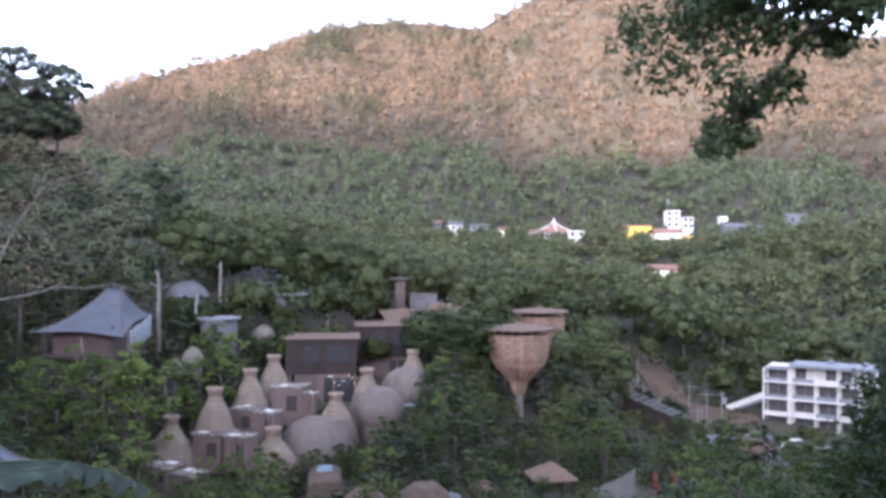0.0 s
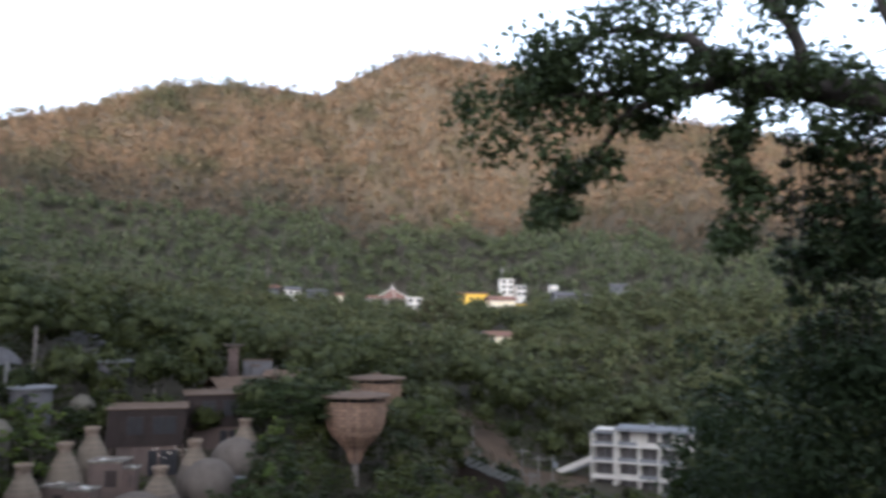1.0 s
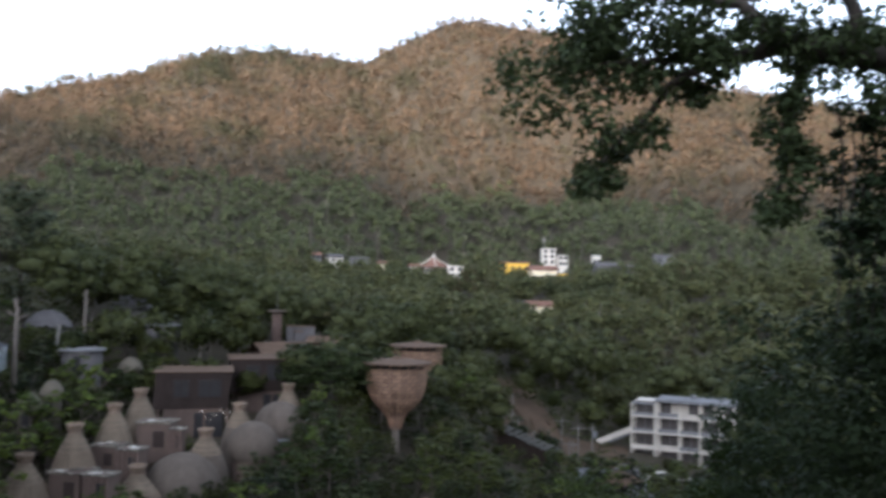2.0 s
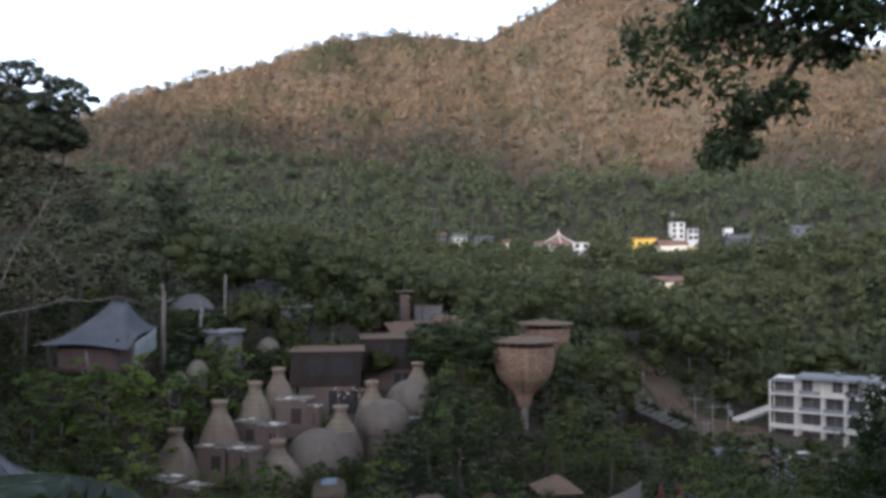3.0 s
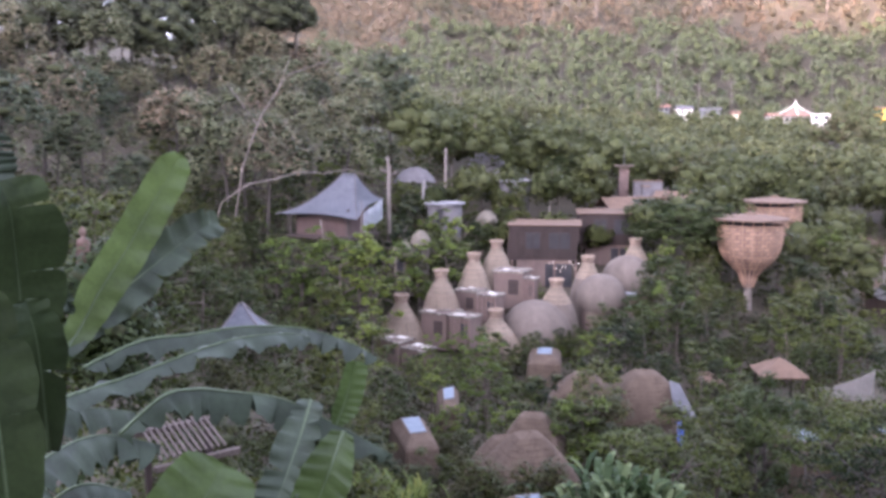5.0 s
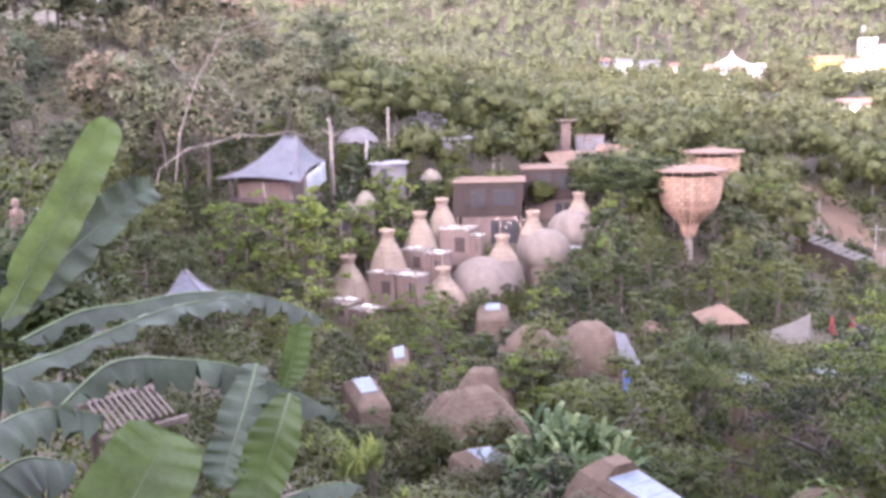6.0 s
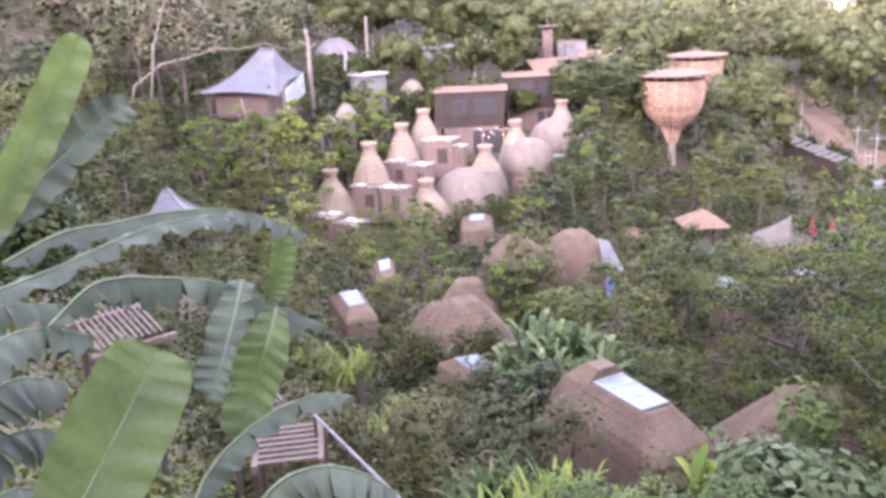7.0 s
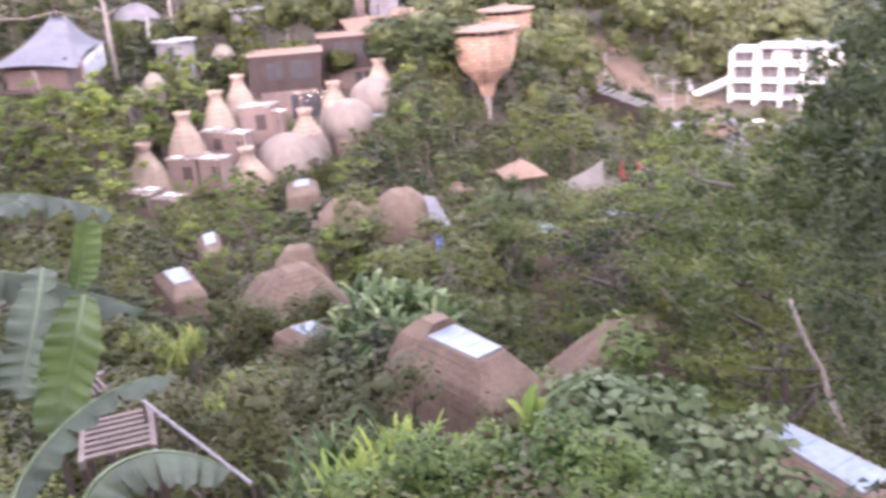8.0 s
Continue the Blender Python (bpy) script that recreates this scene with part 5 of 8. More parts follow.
def drying_line():
    x, y = place(1.9, 71)
    root = thing("awning", x, y, height_at(-17.6, 71), -10, "grey canvas awning sloping off the thatched cottage", "awning")
    bm = bmesh.new()
    vs = [bm.verts.new(p) for p in [Vector(spot(a, e, dd)) - root.matrix_basis.translation for a, e, dd in ((0.1, -15.7, 73), (0.75, -15.85, 73), (2.35, -17.75, 70), (0.95, -17.95, 70))]]
    f = bm.faces.new(vs)
    bmesh.ops.subdivide_edges(bm, edges=bm.edges[:], cuts=4, use_grid_fill=True)
    for v in bm.verts:
        v.co.z += 0.15 * noise.noise(v.co * 1.3)
    bmesh.ops.solidify(bm, geom=bm.faces[:], thickness=0.05)
    part("canvas", bm, M_AWNING, root)
    bm = bmesh.new()
    part("pole", tube(bm, [(0.55, -1.0, -3.5), (0.5, -0.9, -0.3)], [0.05, 0.05]), M_POLE, root)
    x, y = place(1.25, 69)
    b = thing("blue_bundle", x, y, height_at(-18.35, 69), 20, "blue cloth bundle hung under the awning", "cloth")
    bm = bmesh.new()
    lathe(bm, [(0.25, -1.6), (0.28, -0.6), (0.33, -0.2), (0.28, 0.1), (0.08, 0.3)], 10, 0.12, 4)
    part("cloth", bm, M_BLUE, b)


drying_line()


# ---- across the valley ----
def white_block():
    """The four-storey block: a corner bay with balconies, and a long front with deep balconies."""
    ax, ay = place(20.25, 163)
    bx, by = place(26.6, 160)
    ang = math.degrees(math.atan2(by - ay, bx - ax))
    ln = math.hypot(bx - ax, by - ay)
    z0 = height_at(-7.25, 160) - 11.8
    root = thing("apartment_block", ax, ay, z0, ang, "white four-storey apartment block with dark balconies and an outside stair", "apartment block")
    st = 2.9
    bm = bmesh.new()
    box(bm, ln - 0.8, 4.6, 4 * st + 1.9, ln / 2, 4.0, -2)
    part("wall", bm, M_WHITE, root)
    for f in range(5):
        bm = bmesh.new()
        x0, w = (0.0, ln) if f < 4 else (4.4, ln - 4.4)
        box(bm, w, 6.2 if f < 4 else 6.8, 0.32 if f < 4 else 0.55, x0 + w / 2, 3.2, f * st - 0.02, 0, 0.03)
        part("floor_slab" if f < 4 else "roof", bm, M_WHITE if f < 4 else M_CONC, root)
    bm = bmesh.new()
    box(bm, 4.3, 5.6, 0.25, 2.1, 3.4, 4 * st - 0.7, 0, 0.03)
    part("roof", bm, M_CONC, root)
    cols = [0.15, 4.3, 4.75, 8.6, 12.2, 15.6, ln - 0.2]
    for cx in cols:
        bm = bmesh.new()
        box(bm, 0.34, 0.34, 4 * st + 2 - (0.5 if cx < 4.5 else 0), cx, 0.42, -2, 0, 0.02)
        part("column", bm, M_WHITE, root)
    for f in range(4):
        z = f * st + 0.31
        for i, (a, b) in enumerate(zip(cols, cols[1:])):
            if b - a < 1:
                continue
            bm = bmesh.new()
            box(bm, b - a - 0.4, 0.14, 0.7 if i else 0.5, (a + b) / 2, 0.35, z)
            part("balcony_rail", bm, M_WHITE if (f + 2 * i) % 4 == 1 else M_CONC, root, "rendered balcony front")
            k = 0.45 if f == 3 and i else 0.82
            xc = a + (b - a) * (0.35 + 0.3 * (i % 2)) if f == 3 and i else (a + b) / 2 + 0.15
            # A flat dark panel paints the shade of the room behind the balcony.
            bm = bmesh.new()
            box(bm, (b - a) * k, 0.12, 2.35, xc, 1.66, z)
            wn = part("window", bm, M_SHADE, root, "dark panel standing for the shaded balcony room")
            bm = bmesh.new()
            box(bm, 0.08, 0.10, 2.3, xc, 1.58, z)
            part("window_frame", bm, M_CONC, wn)
    for f in range(4):
        for yy in (2.6, 4.8):
            bm = bmesh.new()
            box(bm, 0.12, 1.3, 1.5, 0.37, yy, f * st + 1.0)
            part("window", bm, M_DARK, root)
    stair = None
    for k in range(16):
        bm = bmesh.new()
        box(bm, 0.42, 1.6, 0.2, -0.4 - 0.40 * k, 3.0, 5.6 - 0.19 * k - 0.6)
        step = part("step", bm, M_CONC, root if stair is None else stair, "" if stair else "pale outside stair")
        if stair is None:
            step.name = "outside_stair"
            stair = step
    bm = bmesh.new()
    m = Matrix.Translation((-3.4, 2.1, 4.6)) @ pose(0, 0, 0, 0, -25.4, 0) @ Matrix.Diagonal((7.2, 0.14, 1.0, 1))
    bmesh.ops.create_cube(bm, size=1, matrix=m)
    part("stair_wall", bm, M_WHITE, root, "pale stepped stair wall")
    for k, (cx, w) in enumerate(((10.5, 1.2), (16.0, 0.8))):
        bm = bmesh.new()
        part("roof_tank", lathe(bm, [(w * 0.5, 0), (w * 0.5, 0.7), (w * 0.2, 0.9)], 12, 0, 0, cx, 4.5, 4 * st + 0.3), M_CONC, root)


white_block()


def power_pole(az, el, d, arm, h=9.0):
    x, y = place(az, d)
    root = thing("power_pole", x, y, height_at(el, d) - h, random.Random(int(az * 100)).uniform(-20, 20), "grey concrete power pole with crossarm by the road", "power pole", "power poles")
    bm = bmesh.new()
    part("pole", tube(bm, [(0, 0, -2), (0, 0, h)], [0.14, 0.09], 8), M_POLE, root)
    if arm:
        bm = bmesh.new()
        part("crossarm", box(bm, arm, 0.10, 0.10, 0, 0.16, h - 0.7), M_POLE, root)
        for s in (-0.42, 0, 0.42):
            bm = bmesh.new()
            part("insulator", lathe(bm, [(0.07, 0), (0.10, 0.1), (0.05, 0.28)], 8, 0, 0, arm * s, 0.16, h - 0.57), M_DARKWOOD, root)
    return root


for az, el, d, arm, h in ((12.68, -7.05, 165, 0, 8), (13.05, -8.6, 158, 2.0, 5), (14.1, -9.35, 154, 1.8, 5), (15.87, -8.45, 152, 2.8, 9), (16.95, -8.9, 150, 2.6, 9), (17.85, -8.85, 150, 1.6, 9), (16.4, -9.9, 148, 2.8, 6), (16.65, -9.95, 149, 1.4, 6)):
    power_pole(az, el, d, arm, h)


def transformer():
    x, y = place(18.0, 149.7)
    root = thing("transformer", x, y, height_at(-9.65, 149.7), 0, "grey transformer can hung on a power pole", "transformer")
    bm = bmesh.new()
    part("can", lathe(bm, [(0.38, 0), (0.42, 0.1), (0.42, 0.9), (0.3, 1.0)], 14), M_CONC, root)


transformer()


def draped(name, az0, az1, r0, r1, material, label, category, lift=0.5, wob=0.3, n=16, m=16, seed=3, skew=0.0):
    """A sheet that lies on the ground over a sector, with an uneven edge."""
    rnd = random.Random(seed)
    verts, faces = [], []
    for i in range(n + 1):
        for j in range(m + 1):
            s, t = i / n, j / m
            a = az0 + skew * (1 - t) + (az1 - az0) * s + (rnd.uniform(-1, 1) * wob * (az1 - az0) / n if j in (0, m) or i in (0, n) else 0)
            r = r0 + (r1 - r0) * t + (rnd.uniform(-1, 1) * wob * (r1 - r0) / m)
            x, y = place(a, r)
            edge = min(s, 1 - s, t, 1 - t)
            verts.append((x, y, ground_z(x, y) + (lift if edge > 0.02 else -1.0)))
    for i in range(n):
        for j in range(m):
            a = i * (m + 1) + j
            faces.append((a, a + m + 1, a + m + 2, a + 1))
    ob = raw(name, verts, faces, material, smooth=True)
    tagged(ob, label, category, kind="structure")


draped("bare_slope", 10.3, 13.2, 150, 212, M_EARTH, "bare red-brown earth slope above the road", "earth", 0.6, 0.5, skew=4.0)
draped("lower_bank", 11.0, 20.5, 147, 168, M_EARTH, "bare red-brown earth bank beside the road", "earth", 0.4, seed=4)
draped("yard", 18.4, 22.5, 116, 146, M_ROAD, "pale dusty yard in front of the white block", "yard", 0.4, seed=5)
draped("road", 16.2, 20.5, 138, 146, M_ROAD, "grey asphalt road along the valley", "road", 0.45, 0.05, seed=6)


def long_shed():
    """The long grey sheet roof that steps down beside the road."""
    ax, ay = place(11.9, 147)
    bx, by = place(15.6, 139)
    root = thing("sheet_roof", (ax + bx) / 2, (ay + by) / 2, 5.0, math.degrees(math.atan2(by - ay, bx - ax)), "long weathered grey sheet roof stepping down the bank", "shed")
    ln = math.hypot(bx - ax, by - ay)
    rnd = random.Random(8)
    for k in range(9):
        bm = bmesh.new()
        box(bm, ln / 9 - 0.06, 2.6 + rnd.uniform(-0.3, 0.4), 0.1, -ln / 2 + (k + 0.5) * ln / 9, rnd.uniform(-0.2, 0.2), 1.1 - 0.27 * k + rnd.uniform(-0.06, 0.06), rnd.uniform(-2, 2), 0.02, 12, 4)
        part("sheet", bm, M_OLDSHEET, root)
    for k in range(9):
        bm = bmesh.new()
        box(bm, ln / 9 - 0.02, 1.6, 4.2, -ln / 2 + (k + 0.5) * ln / 9, 0.2, -3.5 - 0.27 * k)
        part("wall", bm, M_DARKWOOD, root)


long_shed()
hip_hut(19.6, -11.55, 126, 5.0, 1.5, "brown shingle hut roof beside the yard", rz=35, post_h=2.4)
hip_hut(9.3, -9.3, 132, 3.6, 1.0, "weathered grey hut roof in the trees", roofm=M_GREYROOF, post_h=2.2)


def parked_car(az, d, body, label, rz):
    x, y = place(az, d)
    root = thing("parked_car", x, y, ground_z(x, y) + 0.45, rz, label, "car", "parked cars")
    bm = bmesh.new()
    box(bm, 4.2, 1.7, 0.62, 0, 0, 0.32, 0, 0.14)
    part("body", bm, body, root)
    bm = bmesh.new()
    box(bm, 2.3, 1.5, 0.58, -0.2, 0, 0.90, 0, 0.16)
    part("cabin", bm, M_DARK, root, "dark glass")
    bm = bmesh.new()
    box(bm, 1.8, 1.3, 0.06, -0.2, 0, 1.47, 0, 0.02)
    part("car_roof", bm, body, root)
    for sx in (-1.3, 1.3):
        for sy in (-0.82, 0.82):
            bm = bmesh.new()
            lathe(bm, [(0.2, -0.11), (0.33, -0.1), (0.33, 0.1), (0.2, 0.11)], 14)
            bmesh.ops.rotate(bm, verts=bm.verts[:], cent=(0, 0, 0), matrix=Matrix.Rotation(math.pi / 2, 3, "X"))
            bmesh.ops.translate(bm, verts=bm.verts[:], vec=(sx, sy, 0.33))
            part("wheel", bm, M_DARK, root)


parked_car(19.3, 128, M_CONC, "grey car parked in the dusty yard", 20)
parked_car(22.2, 140, M_WHITE, "white car parked by the white block", 10)
parked_car(23.2, 141, M_WHITE, "white car parked by the white block", 5)
parked_car(20.1, 143, M_METAL, "grey car parked by the white block", -30)


# far village
def far_house(az, el, d, w, deep, h, rise, wallm, roofm, label, rz=0, storeys=1):
    """el is at the foot of its wall."""
    x, y = place(az, d)
    root = thing("house", x, y, height_at(el, d), rz, label, "house")
    bm = bmesh.new()
    part("wall", box(bm, w, deep, h + 4, 0, 0, -4), wallm, root)
    if rise > 0:
        bm = bmesh.new()
        part("roof", pitched_roof(bm, w, deep, rise, 0.8, h, 0.35), roofm, root)
    else:
        bm = bmesh.new()
        part("roof", box(bm, w + 0.6, deep + 0.6, 0.4, 0, 0, h + 0.004), roofm, root)
    n = max(2, int(w / 3.2))
    for s in range(storeys):
        for k in range(n):
            bm = bmesh.new()
            box(bm, 1.4 if storeys == 1 else 1.75, 0.2, 1.5 if storeys == 1 else 1.8, -w / 2 + (k + 0.5) * w / n, -deep / 2 - 0.02, s * h / storeys + 0.8)
            part("window", bm, M_DARK, root)
    return root


def temple():
    x, y = place(7.3, 440)
    z = height_at(0.55, 440)
    root = thing("temple_hall", x, y, z, 0, "white-walled hall with a steep curved red roof and pale ridges", "temple")
    bm = bmesh.new()
    part("wall", box(bm, 10, 9, 8, 0, 0, -3), M_SUNWHITE, root)
    for tier, (w, z0, zt) in enumerate(((9.5, 4.2, 10.4),)):
        bm = bmesh.new()
        prof = []
        for i in range(9):
            s = i / 8
            prof.append((w * (1 - s) ** 1.7 + 0.1, z0 + (zt - z0) * s))
        lathe(bm, prof, 4)
        bmesh.ops.rotate(bm, verts=bm.verts[:], cent=(0, 0, 0), matrix=Matrix.Rotation(math.pi / 4, 3, "Z"))
        part("roof", bm, M_TILE, root, "steep curved red tile roof")
        for k in range(4):
            a = math.pi / 4 + k * math.pi / 2 + math.pi / 4
            bm = bmesh.new()
            tube(bm, [(r * math.cos(a), r * math.sin(a), h + 0.15) for r, h in prof], [0.28] * 9, 5)
            part("ridge", bm, M_SUNWHITE, root, "pale ridge")
    bm = bmesh.new()
    tube(bm, [(0, 0, 10.2), (0, 0, 12.2)], [0.3, 0.05])
    part("finial", bm, M_SUNWHITE, root)
    for k in range(5):
        bm = bmesh.new()
        part("window", box(bm, 1.3, 0.2, 2.0, -4 + 2 * k, -4.52, 1.4), M_DARK, root)


temple()
far_house(8.75, 0.35, 432, 8, 6, 6, 0, M_SUNWHITE, M_SUNWHITE, "white two-storey house with open dark balconies", -5, 2)
far_house(6.05, 0.45, 436, 5, 6, 5, 1.2, M_SUNWHITE, M_TILE, "small white house with a red roof", 10)
far_house(12.6, 0.92, 450, 14, 8, 4.4, 0.5, M_YELLOW, M_TILE, "bright yellow hall with a brown roof", 0)
far_house(14.45, 0.35, 438, 13, 9, 5.2, 2.0, M_CREAM, M_TILE, "cream-walled hall with a low brown roof", 0)
far_house(15.75, 0.45, 440, 4.5, 5, 2.8, 0, M_YELLOW, M_CONC, "small bright yellow outbuilding", 0)
far_house(14.8, 1.35, 462, 7.0, 7, 8.4, 0, M_SUNWHITE, M_SUNWHITE, "white unfinished three-storey house with open windows", -4, 3)
far_house(15.75, 1.25, 458, 5, 6, 6.0, 0, M_SUNWHITE, M_CONC, "white two-storey annex with open windows", -4, 2)
far_house(18.6, 0.9, 448, 13, 8, 3.6, 1.8, M_CONC, M_GREYROOF, "grey rendered house with a low grey roof", 6)
far_house(17.9, 1.45, 456, 4.0, 4, 4.6, 0, M_SUNWHITE, M_CONC, "white water-tank block behind the grey house", 0)
far_house(20.2, 0.95, 446, 5, 5, 3.0, 0.8, M_CONC, M_GREYROOF, "small grey annex with a low roof", 0)
far_house(0.75, 1.2, 446, 7, 6, 3.2, 1.4, M_SUNWHITE, M_GREYROOF, "small white house under grey roofing", 20)
far_house(-0.5, 1.4, 452, 5, 5, 2.6, 1.2, M_CONC, M_TILE, "small rendered house under rusty roofing", 10)
far_house(2.4, 1.15, 452, 9, 6, 2.8, 1.0, M_CONC, M_GREYROOF, "long low house under grey roofing", -10)
far_house(4.0, 0.8, 440, 5.5, 5, 3.6, 1.2, M_CREAM, M_TILE, "small cream house under a brown roof", 0)
far_house(14.3, -1.75, 330, 9.5, 6, 2.6, 1.6, M_CREAM, M_TILE, "small house with a red tile roof among trees", -8)
far_house(13.35, -1.55, 334, 3.2, 4, 2.6, 0.6, M_SUNWHITE, M_GREYROOF, "small white shed with a grey roof", 0)
far_house(22.1, 1.6, 455, 9, 6, 3.0, 1.2, M_CONC, M_GREYROOF, "low grey house half hidden by trees", 0)


def mast(az, el, d, h, label):
    """A thin lattice mast."""
    x, y = place(az, d)
    root = thing("radio_mast", x, y, height_at(el, d) - h, 0, label, "mast")
    for k in range(3):
        a = k * 2.094
        bm = bmesh.new()
        part("leg", tube(bm, [(0.9 * math.cos(a), 0.9 * math.sin(a), -3), (0.35 * math.cos(a), 0.35 * math.sin(a), h)], [0.16, 0.1], 5), M_METAL, root)
    for k in range(12):
        bm = bmesh.new()
        r = 0.9 - 0.55 * k / 12
        part("brace", lathe(bm, [(r, 0), (r + 0.06, 0.05), (r, 0.1)], 3, 0, 0, 0, 0, k * h / 12), M_METAL, root)
    for s in (0.9, 0.96):
        bm = bmesh.new()
        part("antenna", lathe(bm, [(0.7, 0), (0.8, 0.4), (0.7, 1.6)], 8, 0, 0, 0, 0, h * s), M_POLE, root)


mast(14.55, 3.05, 470, 16, "thin grey lattice mast behind the white house")
mast(-41.3, 12.7, 250, 30, "thin grey radio mast on the wooded skyline")


# ---- single trees of the resort and the near hill ----
def park(protos):
    """Prototypes wait behind the terrace wall; the first use of each is the prototype itself."""
    return {"free": list(protos), "all": list(protos), "n": 0}


def plant(pool, x, y, s, rz=0.0, z=None, sz=None, k=None):
    m = set_down(x, y, z, s, rz, 0.1, sz)
    k = pool["n"] % len(pool["all"]) if k is None else k
    pool["n"] += 1
    ob = pool["all"][k]
    if ob in pool["free"]:
        pool["free"].remove(ob)
        ob.matrix_basis = m
        return ob
    c = ob.copy()
    scene.collection.objects.link(c)
    c.matrix_basis = m
    for ch in ob.children:
        q = ch.copy()
        scene.collection.objects.link(q)
        q.parent = c
    return c


GREEN_L, LIME_L, DARK_L = "broad green tree with a layered leafy crown", "light yellow-green tree with an open leafy crown", "dark green tree with a dense spreading crown"
broad = park([tree_proto("tree", 100 + i, 9, 3.0, 0.29, 1600, M_BARK, M_LEAF, 0.25, 34, 0.65, clump=(0.17, 0.34), corners=3, dome=(0.0, 0.42, 0.0, 0.5)[i], label=GREEN_L, group="resort trees") for i in range(4)])
lime = park([tree_proto("light_green_tree", 120 + i, 8, 2.8, 0.27, 1500, M_BARK, M_LEAF_LIME, 0.25, 36, 0.4, clump=(0.10, 0.25), corners=3, label=LIME_L, group="light green trees") for i in range(3)])
tall_dark = park([tree_proto("forest_tree", 140 + i, 20, 6.0, 0.50, 2200, M_DARKBARK, M_LEAF_HILL, 0.35, 40, 0.65, clump=(0.18, 0.36), corners=3, thick=0.016, dome=(0.0, 0.34, 0.28, 0.4)[i], label=DARK_L, group="hill trees") for i in range(4)])
rusty = park([tree_proto("shrub", 160 + i, 4.0, 2.0, 0.18, 1900, M_BARK, M_LEAF_RUST, 0.15, 22, 0.8, corners=3, full=0.42, label="rusty brown-green shrub with small leaves", group="rusty shrubs", category="shrub") for i in range(2)])
umbrella = park([tree_proto("umbrella_tree", 180 + i, 12, 6.5, 0.5, 1700, M_DARKBARK, M_LEAF_DARK, 0.62, 34, 0.28, label="dark flat-topped tree with wide tiers of leaves", group="flat-topped trees") for i in range(2)])

near_tree = park([tree_proto("slope_tree", 200 + i, 8, 2.9, 0.22, 2100, M_BARK, (M_LEAF, M_LEAF_OLIVE, M_LEAF)[i], 0.2, 42, 0.6, clump=(0.13, 0.32), corners=3, full=0.5, label="leafy green tree with fine foliage on the slope", group="slope trees") for i in range(3)])

crown_dark = park([tree_proto("forest_tree", 210 + i, 20, 7.5, 0.42, 7000, M_DARKBARK, M_LEAF_CREST, 0.3, 84, 0.8, corners=3, full=0.8, dome=0.42, thick=0.018, clump=(0.20, 0.34), label="great dark dense-crowned tree on the skyline", group="skyline crowns") for i in range(2)])

# the wooded hill that closes the view on one side
rnd = random.Random(5)
for x, y in scatter(31, -50, -19.5, 118, 235, 10.5):
    a, r = math.degrees(math.atan2(x, y)), math.hypot(x, y)
    s = rnd.uniform(0.55, 0.95)
    room = headroom(x, y) - ground_z(x, y)
    if room < 6:
        continue
    plant(tall_dark, x, y, min(s, room / 21), rnd.uniform(0, 360))

# single crowns on its skyline
for az, d, top, s in ((-37.6, 200, 12.8, 1.25), (-36.2, 202, 12.9, 1.3), (-34.6, 200, 12.6, 1.2), (-33.2, 198, 11.3, 1.0), (-31.4, 200, 11.0, 1.1), (-30.0, 202, 11.0, 1.1), (-39.2, 200, 11.9, 1.1), (-40.8, 200, 10.5, 1.0), (-28.6, 200, 10.4, 0.95), (-27.2, 196, 9.6, 0.9), (-25.4, 196, 9.3, 0.8), (-24.0, 196, 9.3, 0.75), (-29.2, 199, 10.9, 1.0), (-27.9, 199, 10.2, 0.9), (-26.4, 194, 9.5, 0.8), (-25.0, 199, 9.6, 0.8), (-35.4, 180, 9.5, 1.0), (-32.0, 180, 8.5, 0.9), (-38.6, 175, 9.0, 1.0)):
    x, y = place(az, d)
    plant(crown_dark, x, y, s, rnd.uniform(0, 360), height_at(top, d) - 20.5 * s)
def skyline_tree(az, d, top, wide, seed):
    """An open umbrella crown of flat tiers on forked limbs, standing clear of the skyline."""
    rng = np.random.default_rng(seed)
    rnd = random.Random(seed)
    x, y = place(az, d)
    z = height_at(top, d)
    tall = wide * 2.6
    root = thing("skyline_tree", x, y, z - tall, rnd.uniform(0, 360), "tall skyline tree with an airy tiered crown", "tree", "skyline trees")
    bm = bmesh.new()
    fork = Vector((0, 0, tall * 0.62))
    tube(bm, [(0, 0, -1), (0.1, 0, tall * 0.3), fork], [wide * 0.06, wide * 0.05, wide * 0.04], 6)
    cs, rs = [], []
    for k in range(34):
        a = k * 2.4
        rho = math.sqrt((k + 0.5) / 34)
        e = Vector((wide * rho * math.cos(a), wide * rho * math.sin(a), tall - wide * (0.16 + 0.75 * rho ** 2.4) - rnd.uniform(0, 0.22) * wide))
        tube(bm, [fork + Vector((0, 0, rnd.uniform(-0.2, 0.1) * wide)), fork.lerp(e, 0.55) + Vector((0, 0, -0.05 * wide)), e], [wide * 0.026, wide * 0.018, wide * 0.008], 4)
        cs.append(tuple(e))
        rs.append(wide * rnd.uniform(0.13, 0.24))
    part("trunk", bm, M_DARKBARK, root, smooth=True)
    p, n = cloud(rng, np.array(cs), np.array(rs), 120, 0.75)
    ln = rng.uniform(0.3, 0.6, len(p))
    ob = new("crown", leaf_mesh("crown", p, n, ln, ln * 0.7, M_LEAF_CREST, rng, 0.2))
    ob.parent = root


